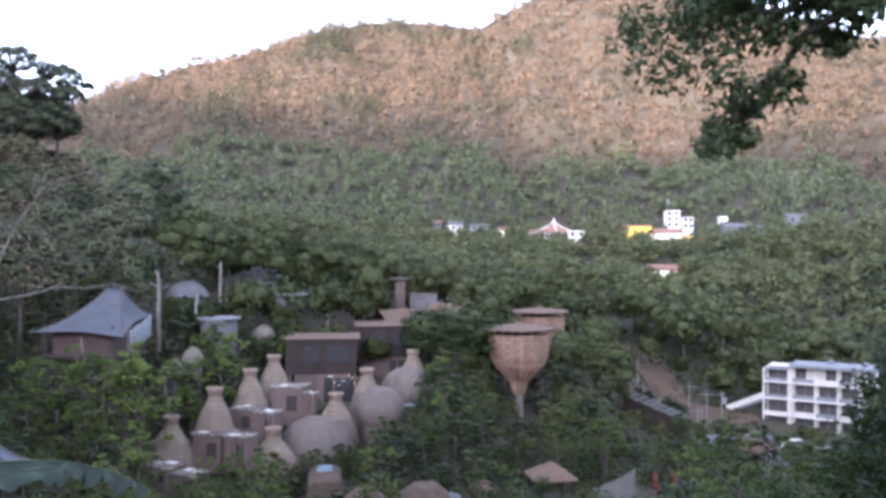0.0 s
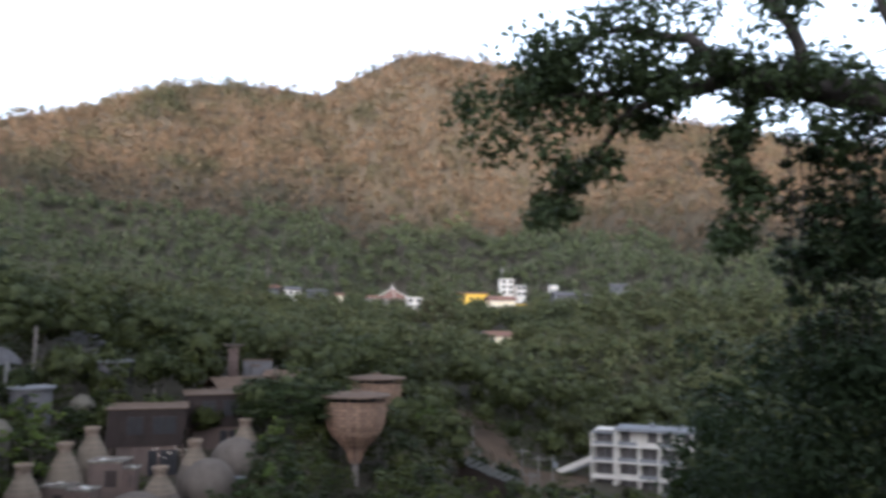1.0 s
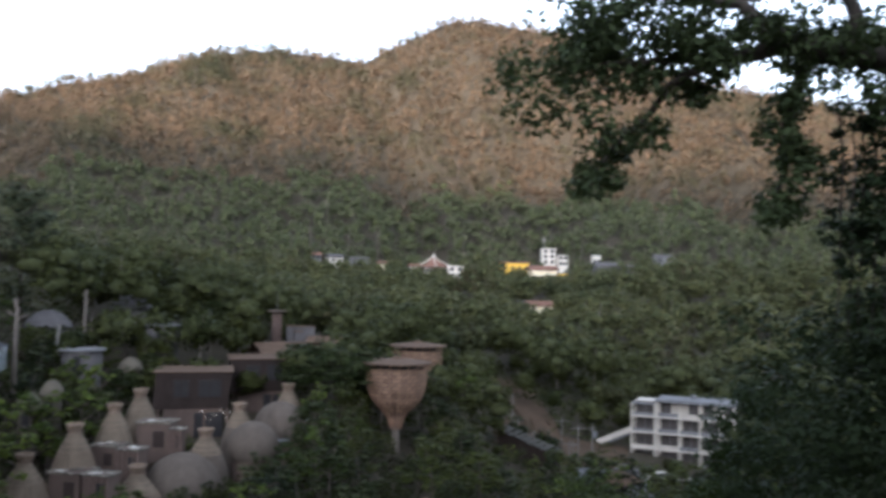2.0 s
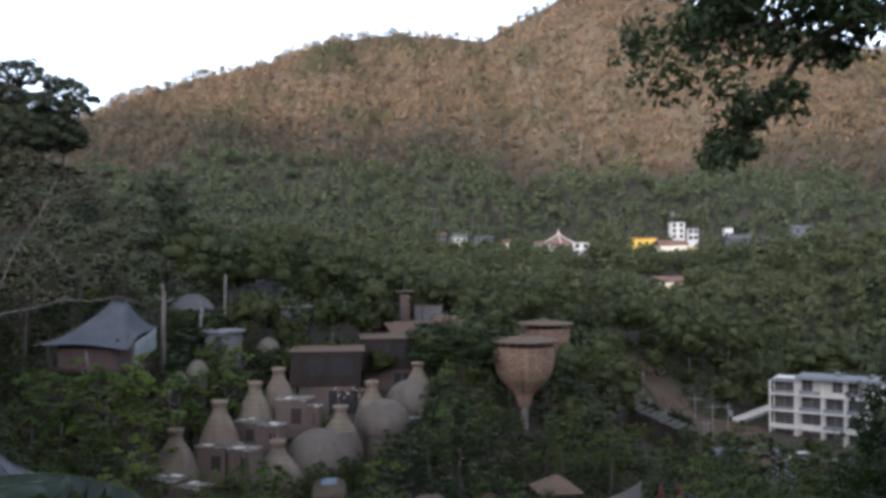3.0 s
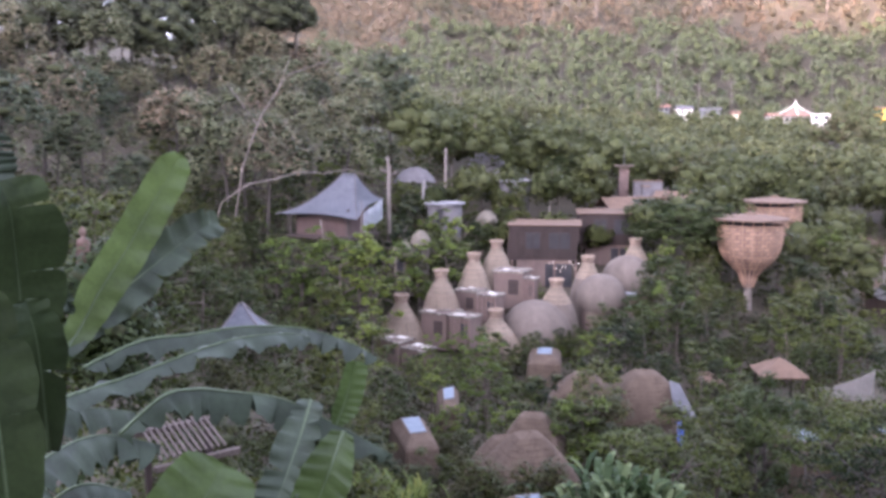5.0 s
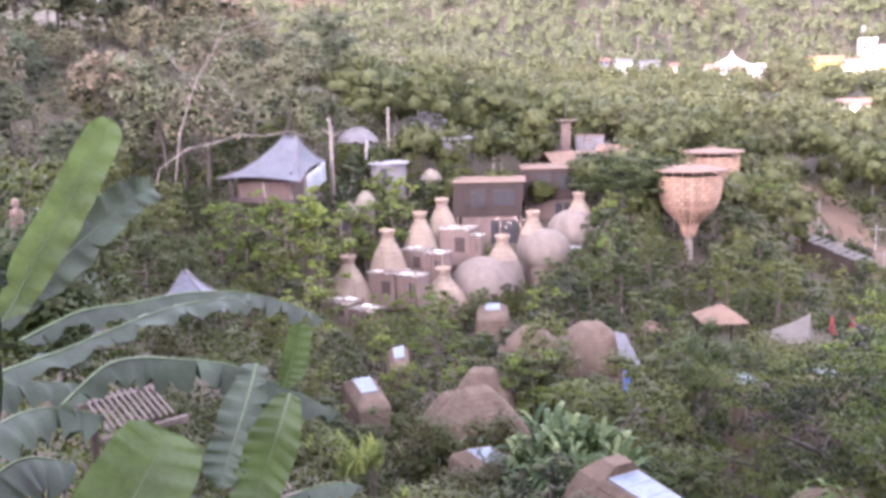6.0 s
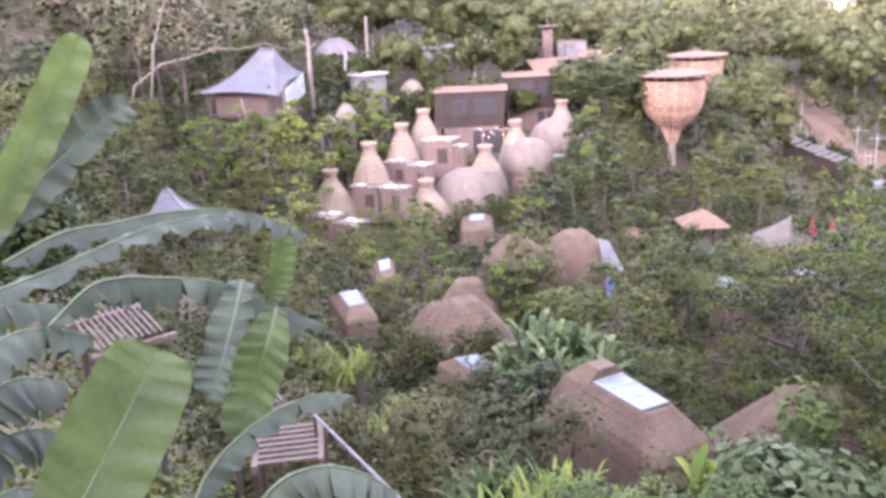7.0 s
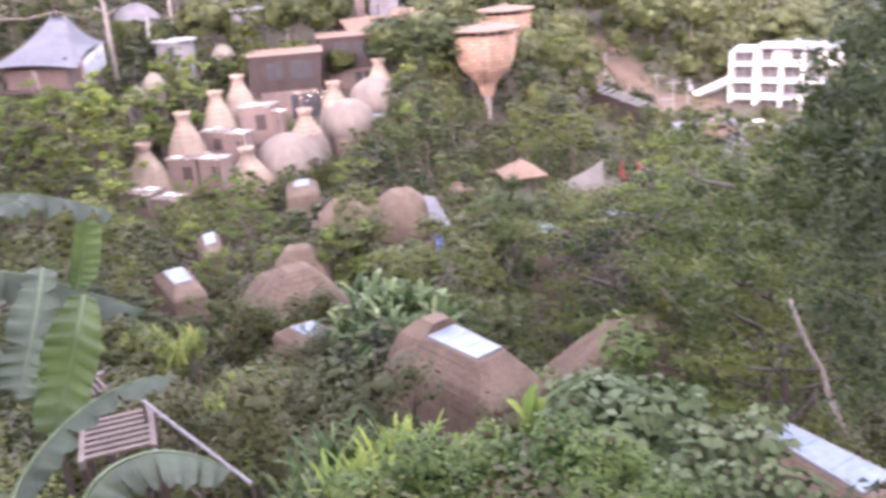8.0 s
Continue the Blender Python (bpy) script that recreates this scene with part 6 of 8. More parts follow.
for k, (az, d, top, wide) in enumerate(((-26.4, 196, 12.2, 6.2), (-23.9, 198, 11.3, 5.4), (-27.2, 195, 10.7, 4.6), (-25.2, 195, 10.4, 4.4), (-23.4, 195, 10.0, 3.4), (-22.3, 200, 10.15, 1.3), (-42.3, 200, 8.4, 2.4))):
    skyline_tree(az, d, top, wide, 190 + k)

# the slope between the terrace and the valley floor
rnd = random.Random(6)
OPEN = [(*place(-5.3, 118), 4.6), (*place(-3.6, 125), 4.6), (1.5, 25.6, 4.6), (5.6, 27.8, 3.6), (-15.85, 53.1, 3.6), (-16.25, 63.8, 3.0), (-11.9, 86.7, 3.2), (-5.6, 39.3, 3.0), (8.3, 15.3, 3.2), (-1, 74.5, 4.6), (-5.2, 77.5, 4.6), (-6.9, 47.6, 3.4), (-9.2, 49.5, 3), (-8, 53.5, 3), (3, 71, 2.5)]
for az, d, rr in ((-17.5, 99, 3.4), (-14.75, 101, 3.2), (-12.55, 107, 3.2), (-11.05, 113, 3.2), (-11.09, 98, 3.2), (-7.06, 104, 3.4), (-8.7, 102, 3.2), (-5, 111, 3.4), (-3.8, 107, 3.6), (-2, 122, 3.4), (-2.45, 118, 3.4), (-8.15, 124, 7), (-4.3, 138, 6), (-10.35, 108, 3), (-12.7, 103, 3), (-14.7, 98, 3), (-17, 93, 4), (-22, 113, 8), (-28, 58, 5), (5.03, 125, 4.8), (6.35, 150, 5), (7, 90, 3.4), (2.8, 88, 2.4), (13.3, 96, 6), (11, 93, 3), (13.7, 131, 9), (17, 142, 8), (-16.45, 140, 4), (-11.75, 152, 4), (-9.9, 140, 4), (-14.5, 126, 4)):
    OPEN.append((*place(az, d), rr))
for x, y in scatter(33, -22, 8, 15, 30, 2.9) + scatter(34, -52, -33, 16, 110, 6.0) + scatter(32, -34, 36, 30, 150, 5.2):
    a, r = math.degrees(math.atan2(x, y)), math.hypot(x, y)
    if any((x - cx) ** 2 + (y - cy) ** 2 < (rr + 0.8) ** 2 for cx, cy, rr in OPEN):
        continue
    room = headroom(x, y) - ground_z(x, y)
    if room < 1.2 or (r > 128 and a > -14):
        continue
    pick = rnd.random()
    if a < -9 and 62 < r < 118:
        if a < -24.5:
            pool, full = (near_tree, 8.6) if pick < 0.5 else (broad, 9.6)
        else:
            pool, full = (lime, 8.6) if pick < 0.5 else (broad, 9.6)
    elif (r < 60 and pick < 0.35) or r < 30:
        pool, full = rusty, 4.4
    elif r < 62:
        pool, full = near_tree, 8.6
    else:
        pool, full = (broad, 9.6) if pick < 0.85 else (lime, 8.6)
    s = rnd.uniform(0.55, 1.05)
    if pool is rusty:
        s = rnd.uniform(0.6, 1.1)
    s = min(s, room / full)
    if a < -33:
        s = min(s, (height_at(-3.0, r) - ground_z(x, y)) / full)
        if s < 0.2:
            continue
    plant(pool, x, y, s, rnd.uniform(0, 360))
for az, d, top, s in ((1.3, 124, -5.5, 0.8), (-0.5, 125, -5.9, 0.72), (2.7, 126, -5.7, 0.75), (0.6, 128, -5.0, 0.85), (3.0, 132, -5.3, 0.9), (-0.8, 133, -4.6, 0.8), (-10.6, 160, -1.9, 0.9), (-6.8, 158, -1.8, 0.8)):
    x, y = place(az, d)
    plant(umbrella, x, y, s, rnd.uniform(0, 360), height_at(top, d) - 11.6 * s)
for az, d, el in ((3.4, 134, -6.6), (4.4, 136, -7.4), (5.6, 135, -7.8), (6.8, 134, -7.0), (7.8, 131, -7.6), (8.7, 128, -8.2), (6.2, 127, -9.6), (4.1, 124, -9.8), (7.4, 121, -10.0), (3.0, 122, -9.4), (5.2, 119, -11.2), (8.8, 118, -10.6)):
    x, y = place(az, d)
    plant(broad, x, y, (height_at(el, d) - ground_z(x, y)) / 9.6, az * 90)
for az, d, top, s in ((9.6, 140, -5.5, 1.0), (11.2, 150, -5.8, 0.9)):
    x, y = place(az, d)
    plant(lime, x, y, s, 0, height_at(top, d) - 8.6 * s)
# light green trees hide the stilts of the tent villa and the feet of the cottages
for az, d, el in ((-25.6, 96, -6.3), (-24.2, 94, -6.5), (-23.0, 96, -6.1), (-21.6, 93, -6.4), (-20.4, 95, -6.2), (-19.3, 96, -6.1), (-17.3, 104, -6.7), (-16.2, 106, -6.7), (-17.9, 112, -5.9), (-16.6, 112, -6.3), (-15.4, 113, -6.3), (-14.2, 108, -6.4), (-13.2, 112, -6.0), (-17.2, 118, -4.6), (-15.6, 118, -5.3), (-12.6, 122, -5.6), (-19.4, 118, -4.4), (-13.2, 130, -3.9), (-10.6, 130, -4.2), (-16.8, 132, -3.4), (-12.0, 142, -2.4), (-9.4, 132, -4.4)):
    x, y = place(az, d)
    room = height_at(el, d) - ground_z(x, y)
    if room > 1.5:
        plant(lime if d < 110 else broad, x, y, room / (8.6 if d < 110 else 9.6), az * 70)
# shrubs over the feet of the small cottages, and layered young trees on the slope
for az, d, el, kind, tall in ((-5.0, 54, -16.6, lime, 8.6), (-6.3, 55, -16.2, broad, 9.6), (-4.2, 56, -17.6, rusty, 4.0), (-14.9, 62, -17.6, lime, 8.6), (-14.2, 61.5, -17.9, lime, 8.6), (-13.5, 62.5, -17.5, lime, 8.6), (-10.0, 37, -25.6, rusty, 4.0), (-8.6, 36, -26.6, lime, 8.6), (-7.4, 36, -26.9, rusty, 4.0), (-11.6, 47, -22.0, lime, 8.6), (12.5, 136, -10.2, lime, 8.6), (13.3, 135, -10.5, broad, 9.6), (14.1, 134, -10.8, lime, 8.6), (15.0, 133, -11.1, broad, 9.6), (15.9, 133, -11.3, lime, 8.6), (15.6, 55, -14.9, lime, 8.6), (17.6, 58, -14.0, lime, 8.6), (19.6, 54, -14.6, lime, 8.6), (21.4, 57, -14.4, lime, 8.6), (18.4, 47, -17.2, lime, 8.6)):
    x, y = place(az, d)
    room = height_at(el, d) - ground_z(x, y)
    if room > 0.8:
        plant(kind, x, y, room / tall, az * 50)


# ---- undergrowth: one cover of low leaves over the slopes ----
def undergrowth():
    rng = np.random.default_rng(77)
    rnd = random.Random(77)
    groups = {0: [], 1: [], 2: []}
    r = 5.0
    while r < 132:
        step = 0.55 + 0.021 * r
        da = math.degrees(step / r)
        a = -58.0
        while a < 48:
            aa, dd = a + rnd.uniform(-0.5, 0.5) * da, r + rnd.uniform(-0.5, 0.5) * step
            x, y = place(aa, dd)
            a += da
            if any((x - cx) ** 2 + (y - cy) ** 2 < (rr * 0.85) ** 2 for cx, cy, rr in OPEN) or (-25 < aa < -12 and 6 < dd < 13):
                continue
            g = ground_z(x, y)
            h = min(rnd.uniform(0.5, 1.0) * (0.9 + 0.014 * dd), headroom(x, y) - g - 0.2)
            if h < 0.15:
                h = 0.15
            v = noise.noise((x * 0.07, y * 0.07, 3.3)) + rnd.uniform(-0.35, 0.35)
            groups[0 if v < 0.12 else 1 if v < 0.42 else 2].append((x, y, g, h, step))
        r += step
    for k, (material, label) in enumerate(((M_UNDER, "dense green undergrowth over the slope"), (M_UNDER_LIME, "patches of light green undergrowth"), (M_UNDER_RUST, "patches of rusty brown undergrowth"))):
        q = np.array(groups[k])
        cs = np.stack([q[:, 0], q[:, 1], q[:, 2] + q[:, 3] * 0.55], 1)
        per = 74
        p, n = cloud(rng, cs, np.maximum(q[:, 3] * 0.75, q[:, 4] * 0.75), per, 0.7)
        rr = np.hypot(p[:, 0], p[:, 1])
        ln = (0.095 + 0.0035 * rr) * rng.uniform(0.6, 1.5, len(p))
        ob = new("undergrowth", leaf_mesh("undergrowth", p, n, ln, ln * 0.75, material, rng, 0.0, 3, n + [0, 0, 0.3], None, None, (np.repeat(rng.random(len(q)), per), None)))
        tagged(ob, label, "undergrowth", kind="stuff")


undergrowth()


# ---- near planting ----
def blade_plant(name, az, d, top, n, ln, wd, material, seed, label, category="shrub", upright=0.75, spread=0.5, stem=True, curl=0.35):
    """A clump of long arching blades, each a folded strip."""
    x, y = place(az, d)
    g = ground_z(x, y)
    base = max(g, top - ln * 1.1)
    root = thing(name, x, y, g, 0, label, category)
    rnd = random.Random(seed)
    if stem:
        bm = bmesh.new()
        for k in range(5):
            a = rnd.uniform(0, 6.28)
            tube(bm, [(0.1 * math.cos(a), 0.1 * math.sin(a), -0.3), (spread * 0.4 * math.cos(a), spread * 0.4 * math.sin(a), base - g + 0.1)], [0.035, 0.02], 5)
        part("stem", bm, M_BARK, root)
    bm = bmesh.new()
    for k in range(n):
        a = rnd.uniform(0, 2 * math.pi)
        o = Vector((rnd.gauss(0, spread * 0.5), rnd.gauss(0, spread * 0.5), base - g + rnd.uniform(-0.35, 0.1) * ln))
        out = Vector((math.cos(a), math.sin(a), 0))
        L = ln * rnd.uniform(0.6, 1.1)
        up = upright * rnd.uniform(0.7, 1.2)
        w = wd * rnd.uniform(0.7, 1.15)
        side = Vector((-math.sin(a), math.cos(a), 0))
        prev = None
        for j in range(6):
            s = j / 5
            c = o + out * (L * s * (1 - up * 0.6)) + Vector((0, 0, L * (up * s - curl * s * s)))
            hw = w * (math.sin(math.pi * min(1, 0.12 + s * 0.88)) ** 0.7) * 0.5 + 0.002
            row = (bm.verts.new(c - side * hw + Vector((0, 0, hw * 0.35))), bm.verts.new(c), bm.verts.new(c + side * hw + Vector((0, 0, hw * 0.35))))
            if prev:
                bm.faces.new((prev[0], prev[1], row[1], row[0]))
                bm.faces.new((prev[1], prev[2], row[2], row[1]))
            prev = row
    part("foliage", bm, material, root)
    return root


M_FERN = leaf_mat("yellow_green_blades", [(0.075, 0.12, 0.024), (0.125, 0.17, 0.034), (0.20, 0.22, 0.045)], spread=0.8)
M_CROTON = leaf_mat("dull_yellow_blades", [(0.06, 0.085, 0.018), (0.10, 0.125, 0.026), (0.16, 0.165, 0.036)], spread=0.8)
M_BIRD = leaf_mat("broad_blades", [(0.026, 0.044, 0.015), (0.053, 0.081, 0.029), (0.128, 0.156, 0.063)], spread=0.8)
k = 0
for az, d, top in ((-6.2, 12.5, 22.9), (-4.0, 12.0, 22.6), (-2.0, 12.4, 22.8), (-0.6, 11.6, 23.0), (-5.3, 10.6, 23.4), (-9.1, 12.5, 22.3), (1.2, 11.8, 22.6), (-3.2, 10.8, 23.0), (-7.6, 11.2, 22.9)):
    blade_plant("fern_clump", az, d, top + 0.3, 90, 1.0, 0.075, M_FERN if az > -5.6 else M_BIRD, 300 + k, "yellow-green clump of upright fern-like blades" if az > -5.6 else "dark green clump of fern-like blades", upright=0.95, spread=0.55)
    k += 1
for az, d, el in ((-3.9, 37, -18.8), (-2.4, 36, -19.0), (-0.9, 36, -19.6), (0.7, 35, -20.4), (-5.0, 36, -19.9), (-3.0, 34, -20.8), (-1.4, 34, -21.2), (0.4, 33, -21.9), (-4.6, 34, -21.8), (-7.6, 43.5, -20.9), (-9.2, 43.5, -21.0), (-11.4, 44, -20.8)):
    blade_plant("traveller_plant", az, d, height_at(el, d) + 0.35, 54, 3.0, 0.30, M_BIRD, 330 + k, "clump of broad arching banana-like leaves", "plant", 0.95, 0.9, True, 0.6)
    k += 1
blade_plant("stubby_palm", 8.0, 9.3, height_at(-27.9, 9.3), 9, 0.62, 0.19, M_FERN, 371, "young palm with a few stout upright leaves", "palm", 1.05, 0.12)
for az, d, el in ((-17.8, 30, -21.6), (-19.6, 31, -20.8), (-16.5, 33, -21.4), (-12.8, 26, -24.6), (-15, 24, -25.5)):
    blade_plant("croton_clump", az, d, height_at(el, d), 80, 1.3, 0.11, M_CROTON, 380 + k, "yellow-green clump of upright leaves on the slope", upright=0.9, spread=0.7)
    k += 1

big_leaf = park([tree_proto("leafy_shrub", 400 + i, 2.6, 1.35, 0.17, 1600, M_BARK, M_LEAF_GREY, 0.2, 34, 0.5, full=0.3, label="grey-green shrub with large heart-shaped leaves", group="large-leaved shrubs", category="shrub", wide=0.9) for i in range(2)])
for az, d, el in ((11.4, 10.0, -29.4), (14.0, 10.2, -28.9), (16.6, 10.2, -28.6), (19.0, 10.4, -29.2), (21.4, 10.2, -30.6), (14.3, 8.8, -32.0), (18.5, 8.6, -32.4)):
    x, y = place(az, d)
    top = height_at(el, d)
    g = ground_z(x, y)
    plant(big_leaf, x, y, max(0.6, (top - g) / 2.75), az * 40, sz=max(0.5, (top - g) / 2.75))
fine_bush = park([tree_proto("bush", 420 + i, 2.2, 1.2, 0.11, 3200, M_BARK, M_LEAF_SOFT, 0.1, 30, 0.8, corners=3, full=0.35, label="soft light green bush with small leaves", group="light green bushes", category="bush") for i in range(2)])
for az, d, el in ((-3.6, 9.4, -33.0), (0.4, 9.6, -32.6), (3.0, 9.4, -32.0), (5.4, 9.8, -32.4), (-7.5, 9.4, -33.5), (11.6, 8.6, -33.0), (15.5, 8.0, -33.6), (13.4, 8.3, -32.6), (17.2, 8.2, -33.2), (9.8, 8.8, -31.9)):
    x, y = place(az, d)
    plant(fine_bush, x, y, max(0.5, (height_at(el, d) - ground_z(x, y)) / 2.3), az * 30)

# a mixed scatter of shrubs on the slope
dark_bush = park([tree_proto("bush", 460 + i, 2.2, 1.2, 0.13, 2200, M_BARK, M_LEAF_DARK, 0.1, 30, 0.8, corners=3, full=0.45, label="dark green rounded bush on the slope", group="dark bushes", category="bush") for i in range(2)])
mix = random.Random(77)
for k in range(64):
    az, d = mix.uniform(-24, 20), 13 + 33 * mix.random() ** 0.8
    x, y = place(az, d)
    pick = mix.choice((dark_bush, dark_bush, fine_bush, rusty, rusty))
    h = mix.uniform(1.1, 2.3) * (0.8 + d / 60)
    h = min(h, headroom(x, y) - ground_z(x, y))
    spin = mix.uniform(0, 360)
    if h > 0.7 and clear_of(az, d, x, y, mix):
        plant(pick, x, y, h / (4.2 if pick is rusty else 2.3), spin)

# shrubs hide the feet of the cottages
for az, d, el in ((-17.6, 47, -21.3), (-16.2, 47, -21.5), (-15.0, 48, -21.5), (-18.6, 48, -21.1), (-15.4, 57, -19.6), (-14.2, 57, -19.7), (-13.4, 58, -19.5), (-9.2, 36.5, -24.5), (-7.2, 36.5, -24.6), (-8.2, 36, -24.5), (-6.4, 37, -24.2), (-8.4, 35, -25.3), (-10.2, 35, -24.6), (-6.8, 35, -25.0), (-5.4, 35.5, -24.8), (-9.4, 34, -25.8), (-7.4, 33, -26.2), (-11.6, 43, -21.6), (-9.8, 43, -21.4), (-7.4, 43, -21.9), (-6.0, 43, -21.6), (-13.0, 45, -21.2), (8.8, 24, -28.0), (11.0, 24, -30.6), (19.2, 26, -25.4)):
    x, y = place(az, d)
    plant(rusty if az < 0 else fine_bush, x, y, max(0.35, (height_at(el, d) - ground_z(x, y)) / (4.3 if az < 0 else 2.3)), az * 60)

# feathery trees beside the cottages
feather = park([tree_proto("feathery_tree", 440 + i, 10, 4.2, 0.16, 5600, M_DARKBARK, (M_LEAF_OLIVE, M_LEAF, M_LEAF_OLIVE)[i], 0.3, 46, 0.22, lean=0.12, clump=(0.13, 0.28), full=0.0, label="spreading tree with feathery tiers of green leaves", group="feathery trees") for i in range(3)])
k = 0
for az, d, el in ((10.5, 36, -17.2), (14.5, 33, -16.6), (19.0, 31, -15.8), (23.0, 27, -15.0), (12.0, 46, -16.8), (17.5, 44, -15.6), (22.5, 40, -14.6), (26.5, 30, -12.5), (21.0, 25, -20.5), (25.0, 22, -20.2), (26.0, 21, -17.5)):
    x, y = place(az, d)
    s = (height_at(el, d) - ground_z(x, y)) / 10.1
    plant(feather, x, y, s, k * 77)
    k += 1
dark_cone = park([tree_proto("dark_shrub_tree", 460, 10, 1.6, 0.2, 4200, M_DARKBARK, M_LEAF_DARK, 0.1, 44, 1.0, lean=0.02, label="narrow dark green tree on the slope", group="narrow dark trees")])
for az, d, el in ((6.5, 48, -16.6), (6.0, 46, -18.2)):
    x, y = place(az, d)
    plant(dark_cone, x, y, (height_at(el, d) - ground_z(x, y)) / 9.2, 0)
round_dark = park([tree_proto("dark_bush", 470, 5, 2.6, 0.17, 4200, M_DARKBARK, M_LEAF_DARK, 0.2, 36, 0.7, label="rounded dark green bush beside the thatched cottage", group="dark bushes", category="bush")])
for az, d, el in ((-5.4, 62, -18.6), (-3.2, 60, -18.9), (-1.2, 57, -19.6)):
    x, y = place(az, d)
    plant(round_dark, x, y, (height_at(el, d) - ground_z(x, y)) / 5.0, 0)
# small trees before the domes
for az, d, el, pool, full in ((-4.0, 84, -12.0, near_tree, 8.6), (-1.0, 92, -10.6, near_tree, 8.6), (0.4, 98, -9.2, lime, 8.6), (-8.6, 90, -13.0, near_tree, 8.6), (-13.0, 84, -15.2, near_tree, 8.6), (-10.6, 86, -15.6, near_tree, 8.6), (2.2, 95, -11.4, broad, 9.6), (-0.3, 108, -6.9, broad, 9.6), (4.0, 86, -13.8, lime, 8.6), (-5.6, 99, -12.4, near_tree, 8.6), (-4.2, 100, -11.7, near_tree, 8.6), (-2.9, 101, -11.3, near_tree, 8.6), (-1.6, 104, -10.7, near_tree, 8.6), (-7.6, 96, -13.0, near_tree, 8.6), (0.9, 104, -9.6, broad, 9.6), (-0.2, 112, -8.0, broad, 9.6), (-3.9, 99, -11.5, near_tree, 8.6), (-2.9, 100, -11.5, near_tree, 8.6), (-5.2, 97, -12.5, near_tree, 8.6), (-8.9, 95, -13.6, near_tree, 8.6), (-7.0, 96, -13.0, near_tree, 8.6), (-1.3, 106, -10.3, near_tree, 8.6), (-2.2, 103, -10.2, near_tree, 8.6), (-0.2, 118, -6.4, lime, 8.6), (-11.8, 93, -14.3, lime, 8.6), (-9.9, 94, -13.9, near_tree, 8.6), (-6.2, 97, -12.9, near_tree, 8.6), (-15.4, 90, -12.9, lime, 8.6), (-14.2, 91, -12.9, lime, 8.6), (-13.0, 92, -12.7, lime, 8.6), (-18.6, 89, -13.9, near_tree, 8.6), (-17.2, 88, -14.2, lime, 8.6), (-16.0, 88, -14.2, lime, 8.6), (-14.5, 118, -4.95, lime, 8.6), (-13.8, 117, -5.2, lime, 8.6), (-9.9, 131, -3.4, broad, 9.6), (-15.3, 118, -4.9, lime, 8.6)):
    x, y = place(az, d)
    plant(pool, x, y, (height_at(el, d) - ground_z(x, y)) / full, az * 50)


# ---- the great tree beside the terrace ----
def great_tree():
    rng = np.random.default_rng(55)
    rnd = random.Random(55)
    x0, y0 = place(41.5, 11.5)
    g = ground_z(x0, y0)
    root = thing("great_tree", x0, y0, g, 0, "great dark tree with a long leafy limb and hanging creepers", "tree")
    o = Vector((x0, y0, g))

    def at(az, el, d=11.0):
        return Vector((*place(az, d), height_at(el, d))) - o

    def limb(pts, radii, name="limb", bark=M_DARKBARK):
        bm = bmesh.new()
        fine, rr = [], []
        for i in range(len(pts) - 1):
            for s in (0, 0.34, 0.67):
                fine.append(pts[i].lerp(pts[i + 1], s) + Vector([rnd.uniform(-0.04, 0.04) for _ in range(3)]))
                rr.append(radii[i] + (radii[i + 1] - radii[i]) * s)
        fine.append(pts[-1])
        rr.append(radii[-1])
        part(name, tube(bm, fine, rr, 9), bark, root, smooth=True)

    limb([Vector((0, 0, -0.8)), Vector((0.1, 0, 3)), at(41.3, -3, 11.5), at(41.8, 6, 11.4), at(42.4, 13, 11.4), at(44, 24, 11.6), at(45, 34, 12)], [0.62, 0.45, 0.40, 0.36, 0.34, 0.26, 0.15], "trunk")
    limb([at(42.2, 12.0, 11.4), at(36.9, 13.2), at(33.5, 14.1), at(30.1, 15.0), at(27.6, 14.4), at(22.8, 14.6), at(18.3, 14.4, 10.6)], [0.23, 0.20, 0.17, 0.14, 0.09, 0.05, 0.02])
    limb([at(26.4, 14.5), at(24.0, 13.6), at(22.4, 12.4), at(20.8, 10.6), at(18.4, 7.8, 10.8)], [0.08, 0.06, 0.05, 0.04, 0.02])
    limb([at(31.0, 14.8), at(30.2, 11.5), at(29.6, 8.0), at(29.2, 4.5)], [0.09, 0.06, 0.045, 0.02])
    limb([at(29.5, 15.1), at(27.0, 17.5), at(23.0, 18.5), at(19.5, 17.4)], [0.11, 0.08, 0.05, 0.02])
    limb([at(34.0, 14.0), at(33.0, 17.8), at(30, 21), at(26, 23)], [0.10, 0.08, 0.05, 0.02])
    limb([at(40.0, 12.6), at(39.0, 16.5), at(37.6, 19.5), at(35, 23)], [0.12, 0.07, 0.04, 0.02])
    limb([at(42.2, 14.0), at(40.6, 17.0), at(39.6, 19), at(37.5, 17.2)], [0.06, 0.035, 0.02, 0.01], "twig")
    limb([at(40.8, 16.8), at(39.3, 15.9), at(37.6, 15.6)], [0.03, 0.02, 0.01], "twig")

    def leaves(spots, size, name, material, per, label):
        cs = np.array([tuple(at(a, e, d)) for a, e, d, r in spots])
        rs = np.array([r for *_, r in spots])
        p, n = cloud(rng, cs, rs, per, 0.75)
        ln = size * rng.uniform(0.6, 1.3, len(p))
        ob = new(name, leaf_mesh(name, p, n, ln, ln * 0.45, material, rng, 0.25))
        ob.parent = root
        ob["label"] = label

    def along(n, a0, e0, a1, e1, wide, r0, r1, d=11.0):
        out = []
        for i in range(n):
            s = (i + rnd.random()) / n
